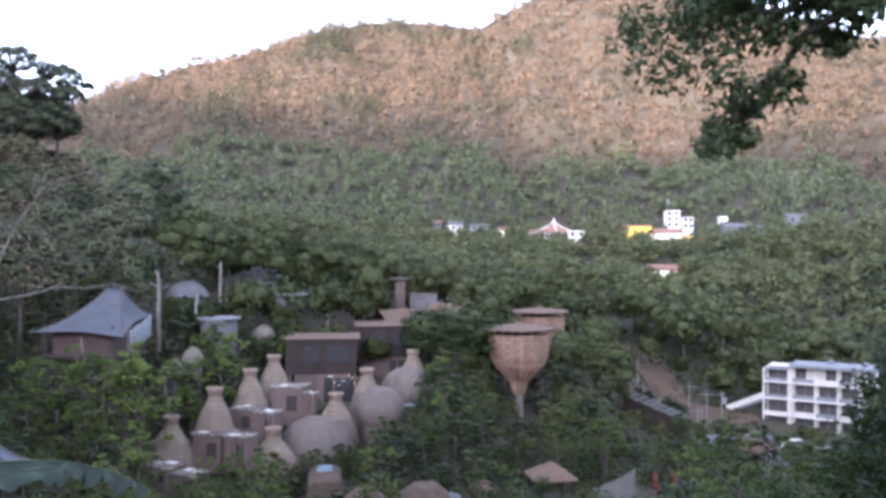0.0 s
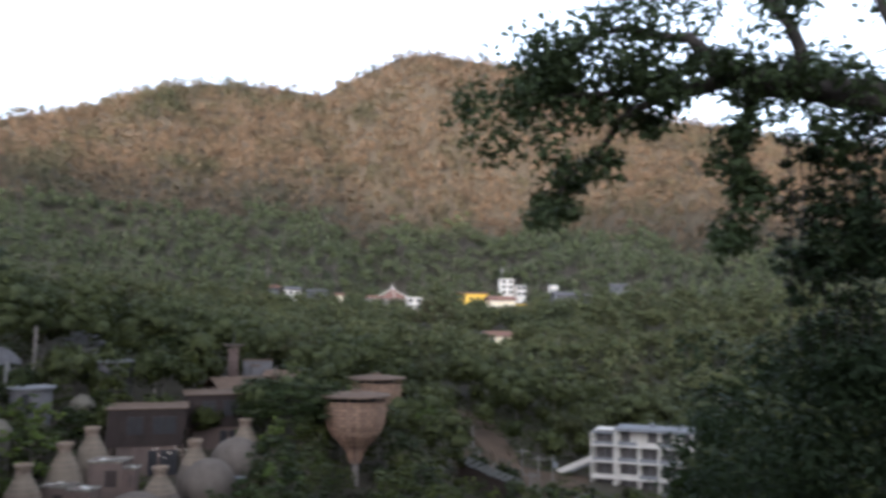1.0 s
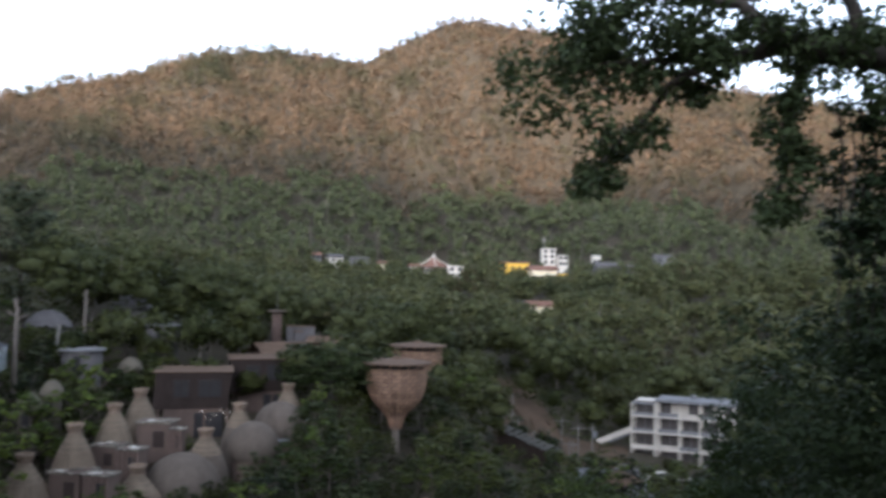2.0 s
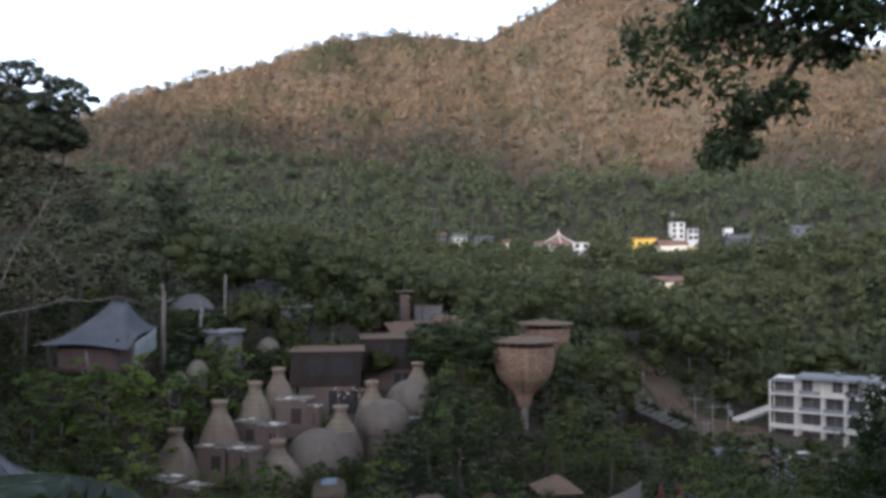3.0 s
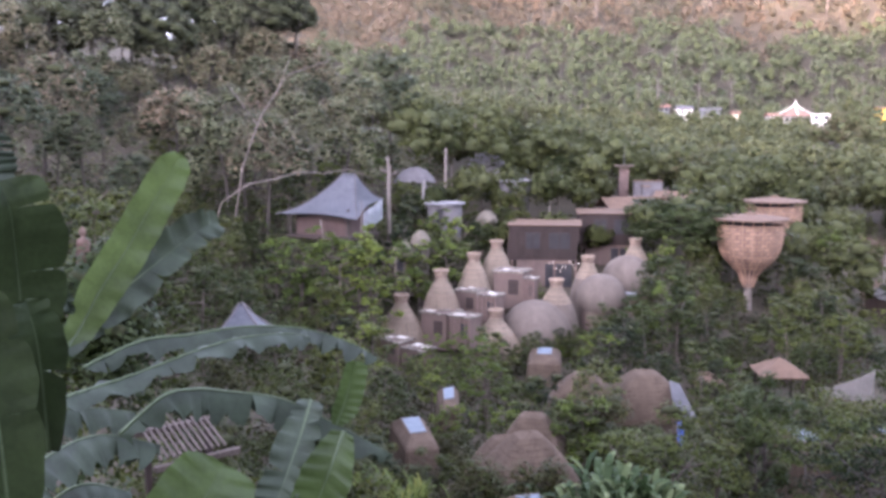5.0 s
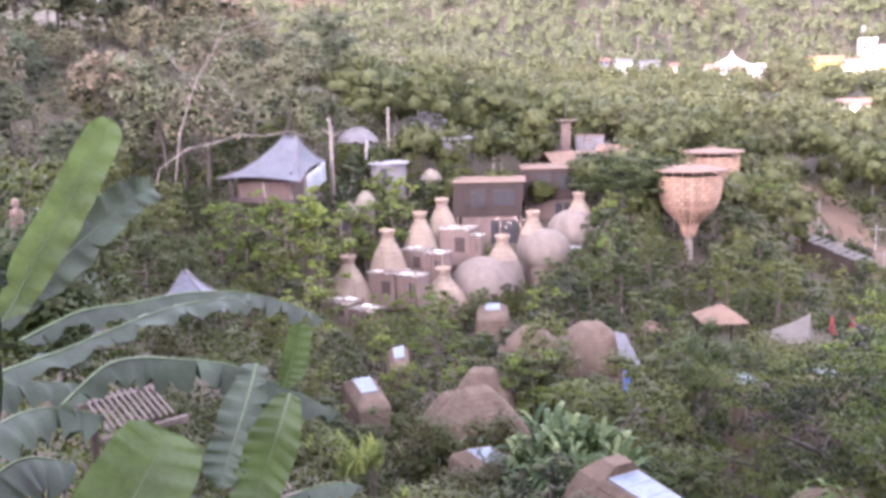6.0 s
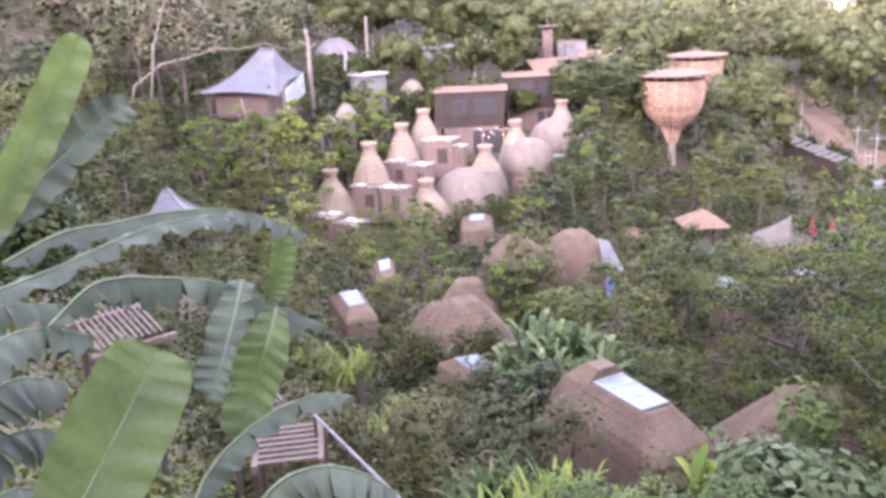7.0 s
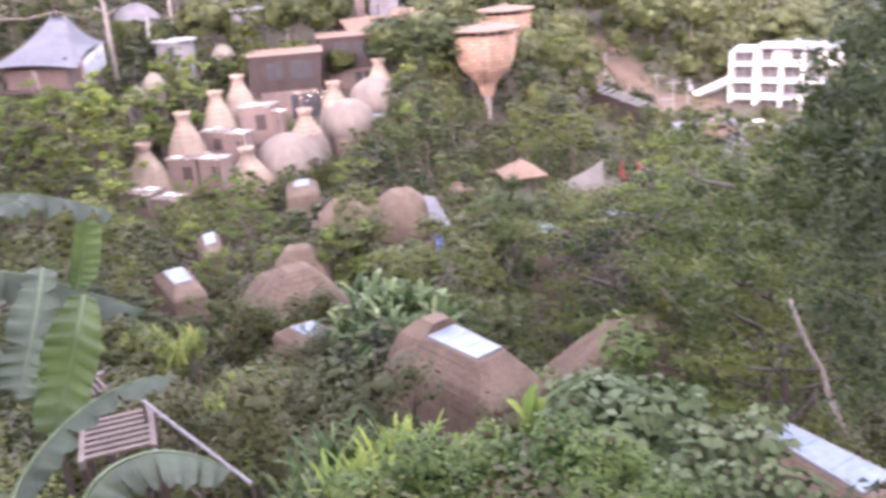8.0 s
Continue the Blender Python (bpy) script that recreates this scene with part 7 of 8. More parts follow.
            out.append((a0 + (a1 - a0) * s + rnd.gauss(0, wide), e0 + (e1 - e0) * s + rnd.gauss(0, wide), d + rnd.uniform(-0.7, 0.7), rnd.uniform(r0, r1)))
        return out

    crown = along(22, 12.2, 12.4, 20.0, 16.4, 1.0, 0.22, 0.36) + along(34, 15.5, 13.6, 27.4, 14.4, 0.9, 0.22, 0.38) + along(30, 16.8, 17.6, 26.6, 18.4, 1.1, 0.24, 0.40)
    crown += along(12, 21.8, 11.0, 18.0, 7.6, 0.5, 0.14, 0.26) + along(8, 19.6, 7.6, 17.2, 7.0, 0.45, 0.14, 0.26) + along(12, 30, 13.6, 29.6, 9, 0.5, 0.16, 0.28) + along(14, 30.6, 9, 29.0, 4.2, 0.5, 0.18, 0.32)
    crown += along(22, 28.6, 15.0, 37.5, 14.6, 0.8, 0.2, 0.34) + along(8, 31.4, 18.6, 33.6, 19.4, 0.6, 0.2, 0.34) + along(22, 20, 21, 42, 23, 1.5, 0.3, 0.5) + along(16, 31, 11.6, 38, 10.6, 0.8, 0.12, 0.24) + along(6, 28.5, 14.2, 23.0, 11.6, 0.4, 0.10, 0.18)
    crown += along(32, 17.5, 15.8, 26.8, 15.6, 0.7, 0.24, 0.38) + along(14, 29.5, 14.6, 37.5, 14.2, 0.7, 0.2, 0.34) + along(8, 27.8, 16.6, 30.0, 15.4, 0.5, 0.16, 0.3)
    gaps = ((29.6, 18.0, 1.5), (25.3, 16.5, 1.2), (27.4, 13.2, 1.4), (33.2, 11.0, 1.6), (36.0, 17.6, 1.8), (38.6, 16.0, 1.6), (22.2, 16.6, 0.6), (23.8, 14.4, 0.6), (20.4, 14.9, 0.5), (31.0, 9.8, 1.0))
    crown = [c for c in crown if all(math.hypot(c[0] - a, c[1] - e) > r for a, e, r in gaps)]
    leaves([(a, e, d, r * 1.16) for a, e, d, r in crown], 0.13, "crown", M_LEAF_GREAT, 58, "dark leaves in uneven sprays")
    vines = []
    for i in range(15):
        a = 32.6 + 0.66 * i + rnd.uniform(-0.25, 0.25)
        vines += along(rnd.randint(6, 10), a, 12.5, a + rnd.uniform(-0.6, 0.6), rnd.uniform(-2, 3), 0.22, 0.08, 0.19)
    leaves(vines, 0.09, "creepers", M_LEAF_DEEPSHADE, 50, "hanging strings of dark creeper leaves")
    for i in range(15):
        a = 32.6 + 0.66 * i
        limb([at(a, 12.8), at(a + 0.2, 5), at(a - 0.1, -3)], [0.012, 0.012, 0.01], "vine")
    low = []
    for a, e, d, r in ((27.2, -8.0, 13, 0.7), (29.0, -7.0, 13, 0.8), (30.5, -5.4, 12.6, 0.8), (32.5, -3.6, 12.4, 0.8), (34.4, -1.4, 12.2, 0.8), (36.5, -0.6, 12, 0.9), (39.0, -1.5, 12, 0.9), (41, -2, 12, 0.9)):
        for j in range(7):
            e2 = e - j * 2.4
            low += [(a + rnd.gauss(0, 0.9), e2 + rnd.gauss(0, 0.6), d + rnd.uniform(-0.8, 0.8), r * rnd.uniform(0.35, 0.75)) for _ in range(2)]
    for i in range(46):
        low.append((rnd.uniform(28.2, 33), rnd.uniform(-29, -9), 12.5 + rnd.uniform(-0.8, 0.8), rnd.uniform(0.25, 0.5)))
    side = []
    for a, e, d, r in ((27.8, -6.4, 14, 0.5), (26.9, -8.2, 14, 0.55), (26.2, -10.2, 14, 0.5), (24.8, -12.0, 14.5, 0.5), (23.2, -13.4, 15, 0.5), (21.4, -14.8, 15.5, 0.5), (19.4, -15.9, 16, 0.5)):
        for j in range(5):
            side += [(a + rnd.gauss(0, 0.6), e - j * 1.9 + rnd.gauss(0, 0.4), d + rnd.uniform(-0.8, 0.8), r * rnd.uniform(0.4, 0.8)) for _ in range(2)]
    leaves(side, 0.11, "side_foliage", M_LEAF_OLIVE, 100, "olive green foliage below the terrace")
    low += along(26, 33.4, 4.2, 39.5, 4.5, 1.6, 0.22, 0.42) + along(46, 32.0, -2.5, 40, -2, 1.6, 0.3, 0.52) + along(40, 29.5, -8, 40, -8, 1.8, 0.35, 0.6)
    leaves(low, 0.12, "low_foliage", M_LEAF_DEEPSHADE, 78, "dense dark foliage round the trunk")
    limb([at(25.4, -22.5, 13.5), at(27.6, -26.5, 13.2), at(29.6, -30.0, 12.8)], [0.03, 0.035, 0.045], "leaning_stem", M_PALEBARK)


great_tree()


# ---- banana plants at the terrace edge ----
def banana_leaf(root, o, pts, width, seed, material=None, hang=20.0, torn=0.3, twist=0.0, facing=False, blunt=0.5, wave=0.02):
    """A blade along a bowed midrib: its halves hang by an angle, ripple across the veins and are torn into strips. pts are compass, angle, distance."""
    rnd = random.Random(seed)
    P = [Vector((*place(a, d), height_at(e, d))) - o for a, e, d in pts]
    n = 54
    mid = []
    m = len(P) - 1
    for i in range(n + 1):
        t = i / n * m
        k = min(int(t), m - 1)
        f = t - k
        p0, p1, p2, p3 = P[max(k - 1, 0)], P[k], P[k + 1], P[min(k + 2, m)]
        mid.append(0.5 * ((2 * p1) + (p2 - p0) * f + (2 * p0 - 5 * p1 + 4 * p2 - p3) * f * f + (3 * p1 - p0 - 3 * p2 + p3) * f ** 3))
    up = Vector((0, 0, 1))
    sides = []
    for i in range(n + 1):
        t = (mid[min(i + 1, n)] - mid[max(i - 1, 0)]).normalized()
        s = t.cross(mid[i] + o - Vector((0, 0, 30))) if facing else t.cross(up)
        s = s.normalized() if s.length > 0.05 else Vector((1, 0, 0))
        s = Matrix.Rotation(radians(twist), 3, t) @ s
        sides.append((s, s.cross(t).normalized(), t))
    bm = bmesh.new()
    cols = (0.0, 0.18, 0.4, 0.65, 0.85, 1.0)
    for sg in (-1, 1):
        i = 0
        phase = rnd.uniform(0, 6.28)
        while i < n:
            run = rnd.randint(3, 9) if rnd.random() < torn else rnd.randint(12, 26)
            run = run if torn else n
            j = min(n, i + run)
            ang = radians(max(0.0, hang + rnd.uniform(-9, 14) * (1 if torn else 0)))
            gap = rnd.uniform(0.1, 0.55) if torn else 0.0
            rows = []
            for k in range(i, j + 1):
                u = k / n
                body = math.sin(math.pi * min(1.0, u * 0.9 + 0.1)) ** 0.5
                cut = min(1.0, (1 - u) / 0.12) ** 0.5 if u > 0.88 else 1.0
                w = width * 0.5 * (body * (1 - blunt) + blunt * min(1.0, 0.3 + u * 2.2)) * cut
                w *= 1 + 0.012 * math.sin(k * 0.7 + seed)
                if torn:
                    w *= 1 - 0.16 * abs(2 * (k - i) / max(1, j - i) - 1) ** 2.5
                s, nn, t = sides[k]
                near = (1.0 if k == j else 0.5 if k == j - 1 else 0.0) * (1 if j < n else 0)
                row = []
                for f in cols:
                    out = sg * s * math.cos(ang) * w * f - nn * math.sin(ang) * w * f * (0.6 + 0.4 * f)
                    rip = 1.5 * wave * f * (math.sin(k * 1.05 + phase) + 0.5 * math.sin(k * 2.3 + phase * 2))
                    row.append(bm.verts.new(mid[k] + out + nn * rip + t * (0.22 * w * f) - t * (gap * near * 0.09 * max(0.0, f - 0.3))))
                rows.append(row)
            for a, b in zip(rows, rows[1:]):
                for q in range(len(cols) - 1):
                    bm.faces.new((a[q], a[q + 1], b[q + 1], b[q]))
            i = j
    lf = part("leaf", bm, material or M_BANANA, root, smooth=True)
    bm = bmesh.new()
    part("midrib", tube(bm, [p + sides[i][1] * 0.004 for i, p in enumerate(mid)], [0.015 * (1 - 0.85 * i / n) for i in range(n + 1)], 6), M_RIB, lf, "pale midrib", smooth=True)
    return lf


M_RIB = mat("leaf_rib", (0.048, 0.070, 0.030), (0.080, 0.110, 0.048), 6.0, 0.5, 0.1)
M_BANANA_OLD = leaf_mat("blue_green_leaf", [(0.025, 0.035, 0.019), (0.032, 0.046, 0.025), (0.042, 0.056, 0.031)], mottle=0.35, gloss=0.3, rough=0.6, through_light=0.15, spread=0.3)
# Darker copy of the banana leaf, with shade put into its colour.
M_BANANA_SHADE = leaf_mat("banana_leaf_painted_shade", [(0.019, 0.030, 0.010), (0.026, 0.039, 0.013), (0.034, 0.049, 0.016)], mottle=0.4, gloss=0.2, rough=0.6, through_light=0.2, spread=0.35)
M_BANANA_NEW = leaf_mat("bright_banana_leaf", [(0.046, 0.071, 0.019), (0.058, 0.087, 0.024), (0.073, 0.104, 0.029)], mottle=0.3, gloss=0.3, rough=0.5, through_light=0.35, spread=0.3)


def banana_plant(az, d, seed, label, leaves):
    x, y = place(az, d)
    g = ground_z(x, y)
    root = thing("banana_plant", x, y, g, 0, label, "banana plant", "banana plants")
    o = Vector((x, y, g))
    for k, (pts, w, material, hang, torn, twist, facing, blunt, wave) in enumerate(leaves):
        banana_leaf(root, o, pts, w, seed * 10 + k, material, hang, torn, twist, facing, blunt, wave)
    first = Vector((*place(leaves[0][0][0][0], leaves[0][0][0][2]), height_at(leaves[0][0][0][1], leaves[0][0][0][2]))) - o
    bm = bmesh.new()
    tube(bm, [(0, 0, -0.3), (0.02, 0, first.z * 0.5), (first.x * 0.6, first.y * 0.6, first.z)], [0.13, 0.11, 0.06], 9)
    part("stem", bm, M_RIB, root, "pale green stem", smooth=True)


# each leaf: points, width, material, hang, torn, twist, facing, blunt, wave
banana_plant(-41, 7.8, 1, "banana plant with tall bright leaves beside the terrace", [
    ([(-38.9, -13.6, 7.8), (-37.6, -11.9, 7.9), (-36.2, -9.5, 7.9), (-34.55, -7.1, 7.9), (-33.2, -4.8, 7.9), (-31.9, -2.6, 7.9), (-31.1, -1.2, 7.9)], 0.37, M_BANANA_NEW, 12, 0.0, 10, True, 0.6, 0.010),
    ([(-39.4, -13.4, 7.7), (-37.4, -11.9, 8.0), (-34.7, -9.5, 8.1), (-32.1, -7.5, 8.2), (-30.2, -6.1, 8.3), (-28.9, -5.5, 8.4)], 0.44, M_BANANA_OLD, 18, 0.6, -12, True, 0.5, 0.026),
    ([(-41.0, -13.5, 6.0), (-40.7, -10.6, 5.9), (-40.7, -8.4, 5.8), (-40.75, -6, 5.6), (-40.9, -4.2, 5.5), (-41.3, -2.8, 5.5)], 0.60, M_BANANA_SHADE, 22, 0.25, 12, True, 0.25, 0.004),
    ([(-39.6, -19, 5.2), (-39.7, -15, 5.1), (-39.9, -12, 5.0), (-40.3, -9.9, 5.0)], 0.34, M_BANANA_SHADE, 24, 0.3, -10, True, 0.3, 0.004),
    ([(-42.0, -24, 5.0), (-42.2, -18, 4.9), (-42.6, -13, 4.9), (-43.4, -8.8, 4.9)], 0.46, M_BANANA_SHADE, 20, 0.3, 10, True, 0.3, 0.004),
    ([(-40.4, -7.6, 6.6), (-39.4, -8.6, 6.6), (-38.6, -9.4, 6.6), (-37.8, -10.9, 6.6)], 0.17, M_BANANA_OLD, 40, 0.7, 0, True, 0.3, 0.02),
    ([(-43.2, -6.5, 7.5), (-42.4, -3.0, 7.4), (-42.1, -1.2, 7.4), (-41.7, 0.2, 7.4)], 0.46, M_BANANA_OLD, 20, 0.4, 10, True, 0.4, 0.02),
])
banana_plant(-42, 6.6, 2, "banana plant with long arching torn leaves", [
    ([(-45.5, -18.2, 6.1), (-42.4, -16.8, 6.3), (-38.7, -15.9, 6.6), (-34.7, -15.0, 6.8), (-30.5, -13.75, 6.9), (-27.6, -13.1, 7.0), (-24.6, -13.0, 7.1), (-23.2, -13.3, 7.1)], 0.36, M_BANANA_OLD, 16, 0.4, 10, False, 0.25, 0.022),
    ([(-37.5, -14.2, 7.4), (-34.0, -12.9, 7.6), (-30.9, -12.7, 7.7), (-27.7, -12.4, 7.8), (-24.7, -12.55, 7.8), (-22.5, -13.0, 7.8), (-20.2, -13.9, 7.8), (-18.7, -14.8, 7.8)], 0.38, M_BANANA_OLD, 48, 0.6, 0, False, 0.4, 0.03),
    ([(-46, -24, 5.6), (-41, -20.0, 5.8), (-37, -18.4, 6.2), (-33.0, -19.4, 6.4)], 0.46, M_BANANA_OLD, 50, 0.5, 0, False, 0.5, 0.03),
    ([(-47, -29, 5.0), (-42, -25.6, 5.3), (-38, -24.2, 5.6), (-34.6, -25.6, 5.7)], 0.50, M_BANANA_OLD, 45, 0.5, 5, False, 0.5, 0.03),
    ([(-48, -21, 6.8), (-43, -17.8, 7.2), (-38.5, -16.6, 7.6), (-34.5, -17.2, 7.8)], 0.48, M_BANANA_OLD, 55, 0.5, 0, False, 0.5, 0.03),
    ([(-45, -27, 5.3), (-41, -23.0, 5.4), (-38.0, -21.2, 5.4), (-35.0, -22.0, 5.5)], 0.55, M_BANANA_OLD, 48, 0.5, 0, False, 0.5, 0.03),
    ([(-46, -33, 4.9), (-42, -29.0, 5.0), (-39.0, -27.4, 5.0), (-36.6, -29.0, 5.1)], 0.5, M_BANANA_OLD, 40, 0.5, 10, False, 0.5, 0.03),
])
banana_plant(-31, 5.6, 3, "banana plant with broad bright leaves below the terrace edge", [
    ([(-38.9, -32.6, 4.64), (-36.7, -30.5, 4.69), (-35.0, -28.9, 4.74), (-33.1, -26.6, 4.79), (-31.0, -23.9, 4.85), (-29.8, -22.2, 4.9), (-29.0, -21.0, 4.95)], 0.60, M_BANANA_NEW, 10, 0.0, 4, True, 0.45, 0.006),
    ([(-35.5, -18.5, 6.2), (-32.8, -16.5, 6.3), (-30.7, -16.2, 6.4), (-28.6, -16.5, 6.5), (-25.1, -17.2, 6.6), (-21.5, -19.0, 6.6), (-17.7, -21.0, 6.6)], 0.44, M_BANANA_OLD, 66, 0.55, 0, False, 0.55, 0.03),
    ([(-23.2, -17.3, 6.4), (-23.9, -19.4, 6.2), (-24.8, -21.6, 6.0), (-25.6, -23.4, 5.9), (-26.2, -24.8, 5.8)], 0.36, M_BANANA_OLD, 22, 0.3, 8, True, 0.25, 0.015),
    ([(-21.0, -19.4, 5.9), (-22.0, -21.8, 5.8), (-23.2, -24.4, 5.8), (-24.6, -27.4, 5.7)], 0.38, M_BANANA_NEW, 14, 0.0, 10, True, 0.6, 0.008),
    ([(-21.6, -19.0, 6.5), (-20.9, -17.4, 6.5), (-20.2, -14.9, 6.5)], 0.25, M_BANANA_NEW, 30, 0.0, 24, True, 0.75, 0.006),
    ([(-29.0, -32, 5.2), (-27.2, -29.4, 5.4), (-25.2, -27.7, 5.5), (-22.2, -26.1, 5.6), (-18.6, -25.3, 5.6), (-16.4, -25.6, 5.6)], 0.33, M_BANANA_OLD, 40, 0.25, -10, False, 0.1, 0.012),
    ([(-25.6, -34, 4.5), (-22.4, -30.8, 4.5), (-19.0, -29.9, 4.5), (-15.8, -30.6, 4.5), (-13.4, -32, 4.5)], 0.42, M_BANANA_OLD, 38, 0.5, 8, False, 0.4, 0.015),
])


# ---- the timber deck and stair rail below the terrace ----
def deck_and_rail():
    ax, ay = place(-21.6, 10.5)
    z = height_at(-28.0, 10.5) - 0.3
    deck = thing("timber_deck", ax, ay, z, 18, "weathered slatted timber deck with open boards", "deck")
    for k in range(7):
        bm = bmesh.new()
        part("board", box(bm, 0.80, 0.07, 0.04, 0, -0.45 + 0.15 * k, 0.3, 0, 0.01), M_RAILWOOD, deck)
    for sx in (-0.42, 0.42):
        bm = bmesh.new()
        part("edge_beam", box(bm, 0.07, 1.1, 0.13, sx, 0, 0.215, 0, 0.01), M_RAILWOOD, deck)
        for sy in (-0.45, 0.45):
            bm = bmesh.new()
            part("post", box(bm, 0.07, 0.07, 3.4, sx, sy, -3.1, 0, 0.01), M_DARKWOOD, deck)
    for az, d, el, rz, n, ln, tilt in ((-31.6, 11.5, -19.2, 52, 11, 0.8, 16), (-23.5, 12.3, -25.0, 40, 9, 0.55, 12)):
        c = thing("slatted_canopy", *place(az, d), height_at(el, d), rz, "pinkish slatted timber canopy over the steps", "canopy", "slatted canopies")
        w = 0.085 * n
        for k in range(n):
            bm = bmesh.new()
            part("slat", box(bm, 0.034, ln, 0.035, -w / 2 + 0.085 * k, 0, 0.06, 0, 0.01, tilt), M_RAILWOOD, c)
        for sy in (-0.5, 0.5):
            bm = bmesh.new()
            part("beam", box(bm, w + 0.2, 0.09, 0.08, 0, sy * ln, -0.06 + sy * ln * math.sin(radians(tilt)), 0, 0.01), M_RAILWOOD, c)
        for sx in (-0.45, 0.45):
            bm = bmesh.new()
            part("post", box(bm, 0.08, 0.08, 3.2, sx * w, 0.3, -3.2, 0, 0.01), M_DARKWOOD, c)
    a = Vector((*place(-19.6, 10.6), height_at(-26.35, 10.6)))
    b = Vector((*place(-13.0, 8.3), height_at(-32.9, 8.3)))
    rail = thing("stair_railing", a.x, a.y, a.z, 0, "grey metal stair railing with upright bars", "railing")
    d = b - a
    bm = bmesh.new()
    part("handrail", tube(bm, [(0, 0, 0), d], [0.022, 0.022], 8), M_METAL, rail)
    bm = bmesh.new()
    part("lower_rail", tube(bm, [Vector((0, 0, -0.85)), d + Vector((0, 0, -0.85))], [0.014, 0.014], 6), M_DARKWOOD, rail)
    for k in range(9):
        q = d * (k / 8)
        bm = bmesh.new()
        part("baluster", tube(bm, [q + Vector((0, 0, -1.0 if k % 4 else -3.0)), q], [0.011 if k % 4 else 0.022] * 2, 6), M_DARKWOOD, rail)


M_RAILWOOD = mat("weathered_boards", (0.056, 0.044, 0.034), (0.111, 0.090, 0.072), 3.0, 0.85, 0.4, 8)
deck_and_rail()


def statue():
    x, y = place(-37.28, 30)
    z = height_at(-5.5, 30) - 1.2
    bm = bmesh.new()
    lathe(bm, [(0.36, -1.2), (0.34, -0.4), (0.28, 0.1), (0.24, 0.35), (0.27, 0.58), (0.24, 0.74), (0.10, 0.82), (0.09, 0.88), (0.14, 0.98), (0.13, 1.1), (0.06, 1.2), (0.02, 1.24)], 14, 0.10, 4)
    ob = part("garden_statue", bm, M_STATUE, None, smooth=True)
    ob.matrix_basis = pose(x, y, z + 0.2, 0, 0, 0) @ Matrix.Diagonal((0.8, 0.8, 0.83, 1))
    tagged(ob, "orange-brown draped garden statue among dark shrubs", "statue")


M_STATUE = mat("painted_plaster", (0.085, 0.042, 0.024), (0.17, 0.12, 0.088), 2.2, 0.8, 0.3, 3)
statue()
for az, d, el in ((-37.9, 29.2, -7.7), (-36.8, 29.0, -7.9), (-37.4, 28.6, -8.3)):
    x, y = place(az, d)
    plant(dark_bush, x, y, (height_at(el, d) - ground_z(x, y)) / 2.2, az * 40)


# bare pale limbs round the tent villa
def bare_tree(label, runs, material=M_PALEBARK, name="bare_tree"):
    (a, e, d), *_ = runs[0][0]
    x, y = place(a, d)
    z = min(ground_z(x, y), height_at(e, d) - 0.5)
    root = thing(name, x, y, z, 0, label, "tree")
    o = Vector((x, y, z))
    for pts, r0, r1 in runs:
        bm = bmesh.new()
        P = [Vector((*place(a, d), height_at(e, d))) - o for a, e, d in pts]
        part("limb", tube(bm, P, [(r0 + (r1 - r0) * i / (len(P) - 1)) * 0.8 for i in range(len(P))], 7), material, root, smooth=True)


bare_tree("pale leaning bare tree on the dark hillside", [([(-28.6, -8, 112), (-27.6, -2, 112), (-26.4, 1.2, 112), (-24.6, 3.9, 112), (-21.8, 4.9, 113)], 0.17, 0.05), ([(-25.3, 2.8, 112), (-24.3, 5.2, 112)], 0.1, 0.04), ([(-26.6, 0.8, 112), (-28.4, 3.4, 112)], 0.12, 0.04)])
bare_tree("pale arching bough above the tent villa", [([(-29.8, -7.5, 103), (-29.0, -4.2, 103), (-27.2, -3.0, 103), (-25.6, -2.75, 103), (-24.0, -2.3, 103), (-22.4, -2.4, 103), (-20.8, -2.15, 103), (-19.4, -2.7, 103)], 0.12, 0.06)])
bare_tree("broken pale tree stump standing above the shrubs", [([(-18.2, -8, 116), (-18.2, -4, 116), (-18.15, -2.0, 116), (-18.3, -1.4, 116)], 0.42, 0.22), ([(-18.2, -2.6, 116), (-17.5, -2.3, 116)], 0.2, 0.08), ([(-18.2, -2.4, 116), (-18.8, -2.1, 116)], 0.2, 0.06)])
bare_tree("tall straight pale trunk above the shrubs", [([(-14.5, -6.5, 132), (-14.45, -3.5, 132), (-14.4, -0.8, 132)], 0.3, 0.2)])
bare_tree("tall dark bare tree rising above the hill crowns", [([(-38.3, 5, 214), (-38.4, 7, 214), (-38.6, 9, 214), (-38.7, 11.0, 214), (-38.95, 12.6, 214), (-39.3, 14.2, 214), (-39.5, 16.5, 214)], 1.7, 0.7), ([(-38.7, 11.0, 214), (-38.75, 13.2, 214), (-38.4, 16.5, 214)], 0.85, 0.42), ([(-38.6, 10.2, 214), (-39.7, 11.3, 214), (-39.75, 12.2, 214), (-40.3, 13.6, 214), (-40.9, 14.8, 214)], 0.6, 0.2), ([(-39.7, 11.7, 214), (-40.2, 11.9, 214), (-40.6, 11.2, 214), (-41.4, 11.0, 214), (-42.0, 11.1, 214)], 0.24, 0.1), ([(-40.6, 11.2, 214), (-41.0, 11.8, 214), (-41.7, 11.9, 214)], 0.16, 0.08)], M_BLACKBARK)
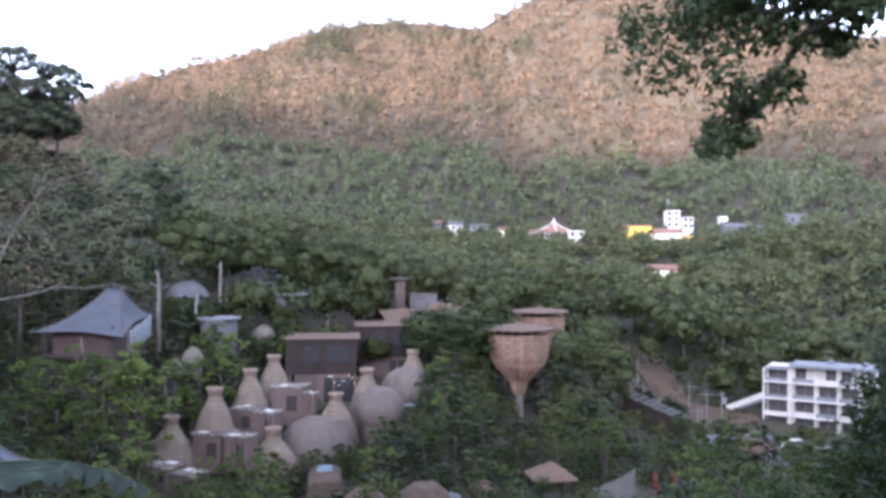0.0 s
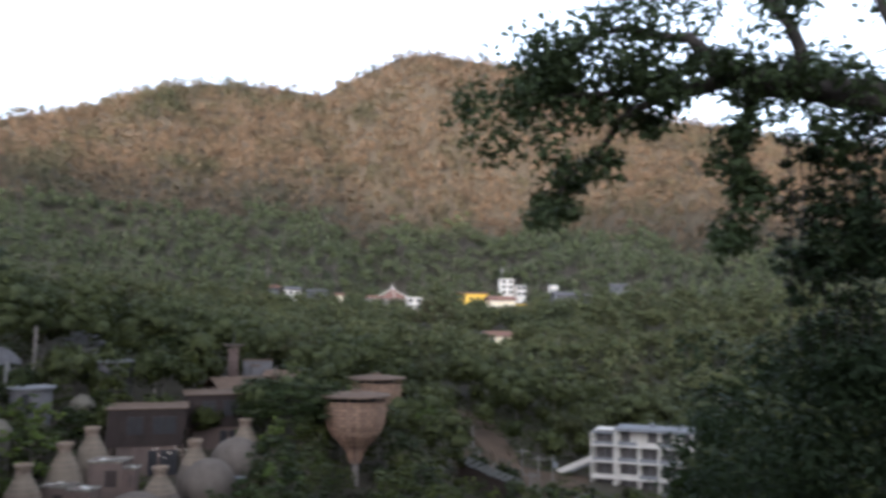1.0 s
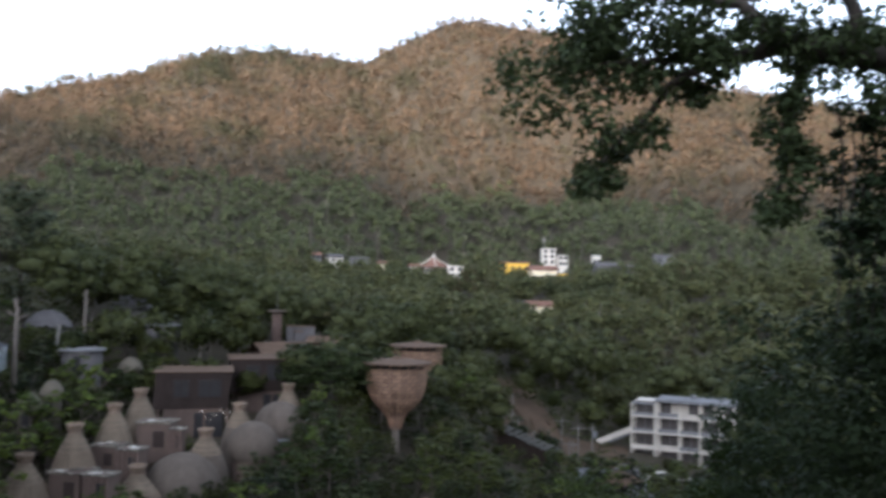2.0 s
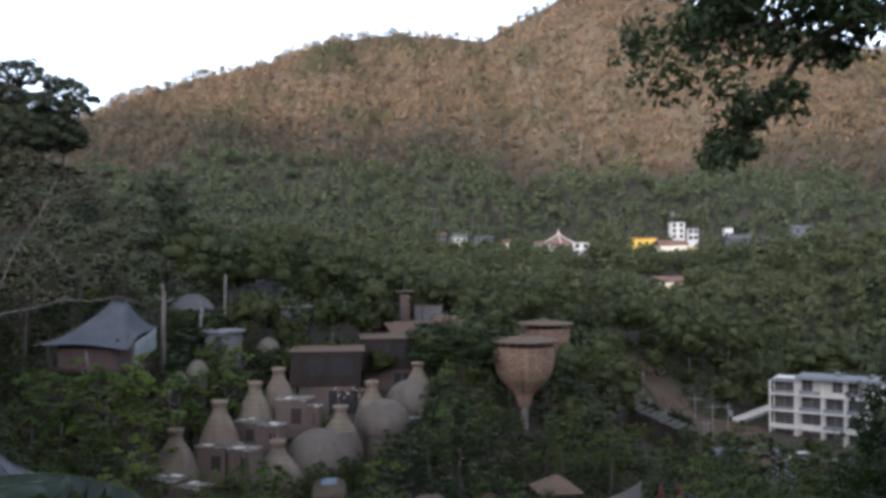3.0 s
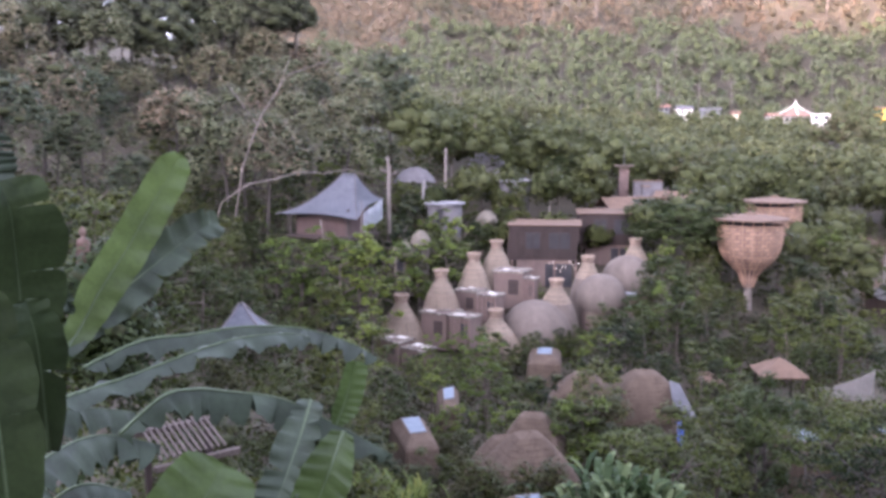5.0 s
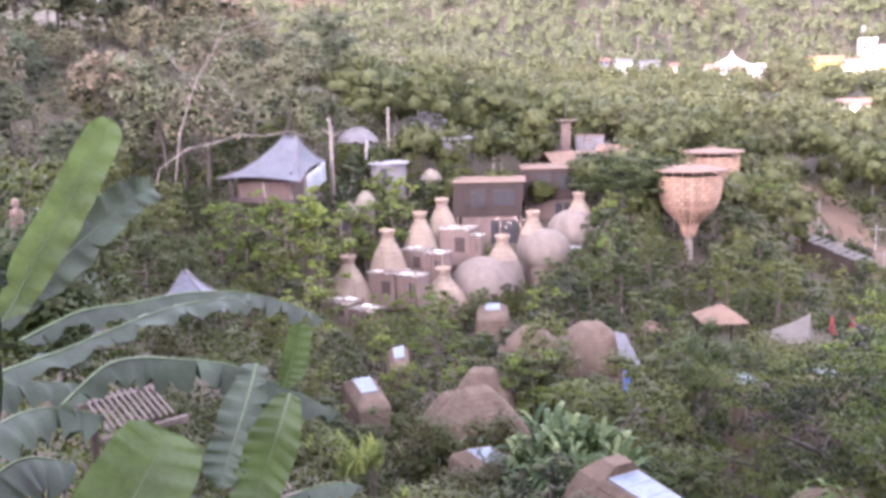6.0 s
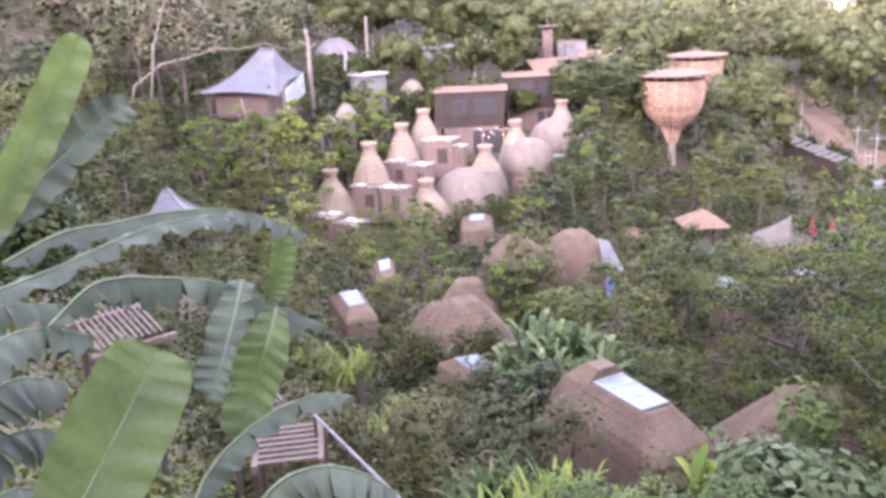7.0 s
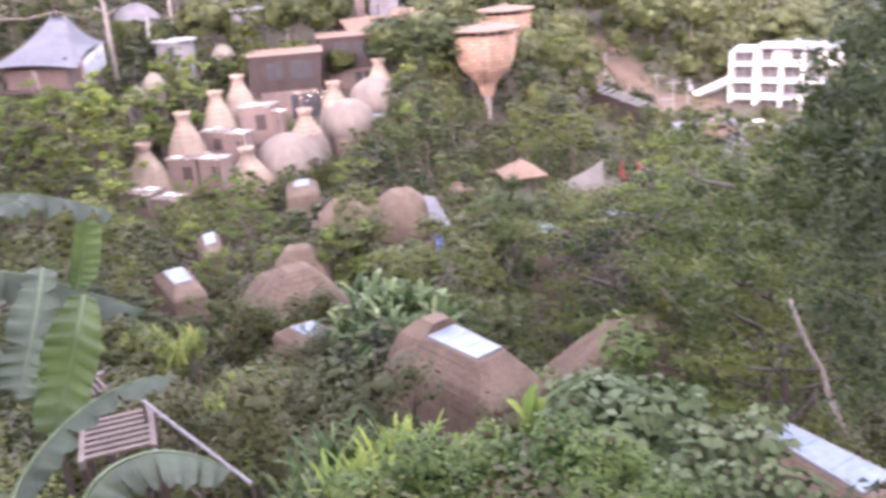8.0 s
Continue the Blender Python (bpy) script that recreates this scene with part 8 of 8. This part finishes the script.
def mountain_tree(az, foot, top):
    """A pale-stemmed tree standing out of the forest on the mountain side."""
    d = next((d for d in range(300, 900, 3) if height_at(foot, d) < ground_z(*place(az, d)) + 9), 600) - 14
    r = 0.0022 * d
    up = top - foot
    bare_tree("tall pale-stemmed tree standing out of the mountain forest", [([(az, foot - 0.6, d), (az + 0.04, foot + up * 0.5, d), (az - 0.03, top, d)], r * 0.32, r * 0.16), ([(az + 0.03, foot + up * 0.55, d), (az + up * 0.28, top + up * 0.02, d)], r * 0.18, r * 0.07), ([(az + 0.02, foot + up * 0.66, d), (az - up * 0.25, top + up * 0.06, d)], r * 0.16, r * 0.06), ([(az, foot + up * 0.8, d), (az + up * 0.1, top + up * 0.16, d)], r * 0.12, r * 0.05)])


for az, foot, top in ((-4.8, 7.4, 8.7), (8.75, 6.9, 8.2), (0.17, 4.0, 5.5), (1.62, 2.3, 3.2), (3.55, 2.3, 3.2), (-0.9, 2.6, 3.6), (17.4, 7.6, 8.6), (22.0, 3.6, 4.8)):
    mountain_tree(az, foot, top)
bare_tree("slim pale leaning post trunk", [([(-16.05, -6, 128), (-15.95, -4, 128), (-15.85, -2.9, 128)], 0.28, 0.2)], M_POLE)
bare_tree("thin pale trunk before the tent villa", [([(-20.05, -9.5, 96), (-20.0, -6, 96), (-20.0, -4.2, 96)], 0.09, 0.06)])
bare_tree("thin pale trunk before the tent villa", [([(-22.5, -9.5, 97), (-22.55, -6.5, 97), (-22.7, -5.4, 97)], 0.11, 0.07)])


# strings of small warm bulbs in the court behind the domes
M_BULB = bpy.data.materials.new("warm_bulb")
M_BULB.use_nodes = True
M_BULB.node_tree.nodes["Principled BSDF"].inputs["Emission Color"].default_value = (1.0, 0.75, 0.45, 1)
M_BULB.node_tree.nodes["Principled BSDF"].inputs["Emission Strength"].default_value = 0.25
rnd = random.Random(9)
cord = thing("light_string", *place(-6.2, 115), height_at(-8.6, 115), 0, "string of small warm bulbs over the court", "string lights")
for k in range(14):
    bm = bmesh.new()
    bmesh.ops.create_icosphere(bm, subdivisions=1, radius=0.06, matrix=Matrix.Translation((-2.6 + 0.42 * k, rnd.uniform(-1, 1), 0.9 - 0.9 * math.sin(math.pi * (k % 7) / 6) + rnd.uniform(-0.8, 0.4))))
    part("bulb", bm, M_BULB, cord)
bm = bmesh.new()
tube(bm, [(-2.8 + 0.45 * k, 0, 1.0 - 0.9 * math.sin(math.pi * (k % 7) / 6)) for k in range(14)], [0.02] * 14, 4)
part("cord", bm, M_DARK, cord)
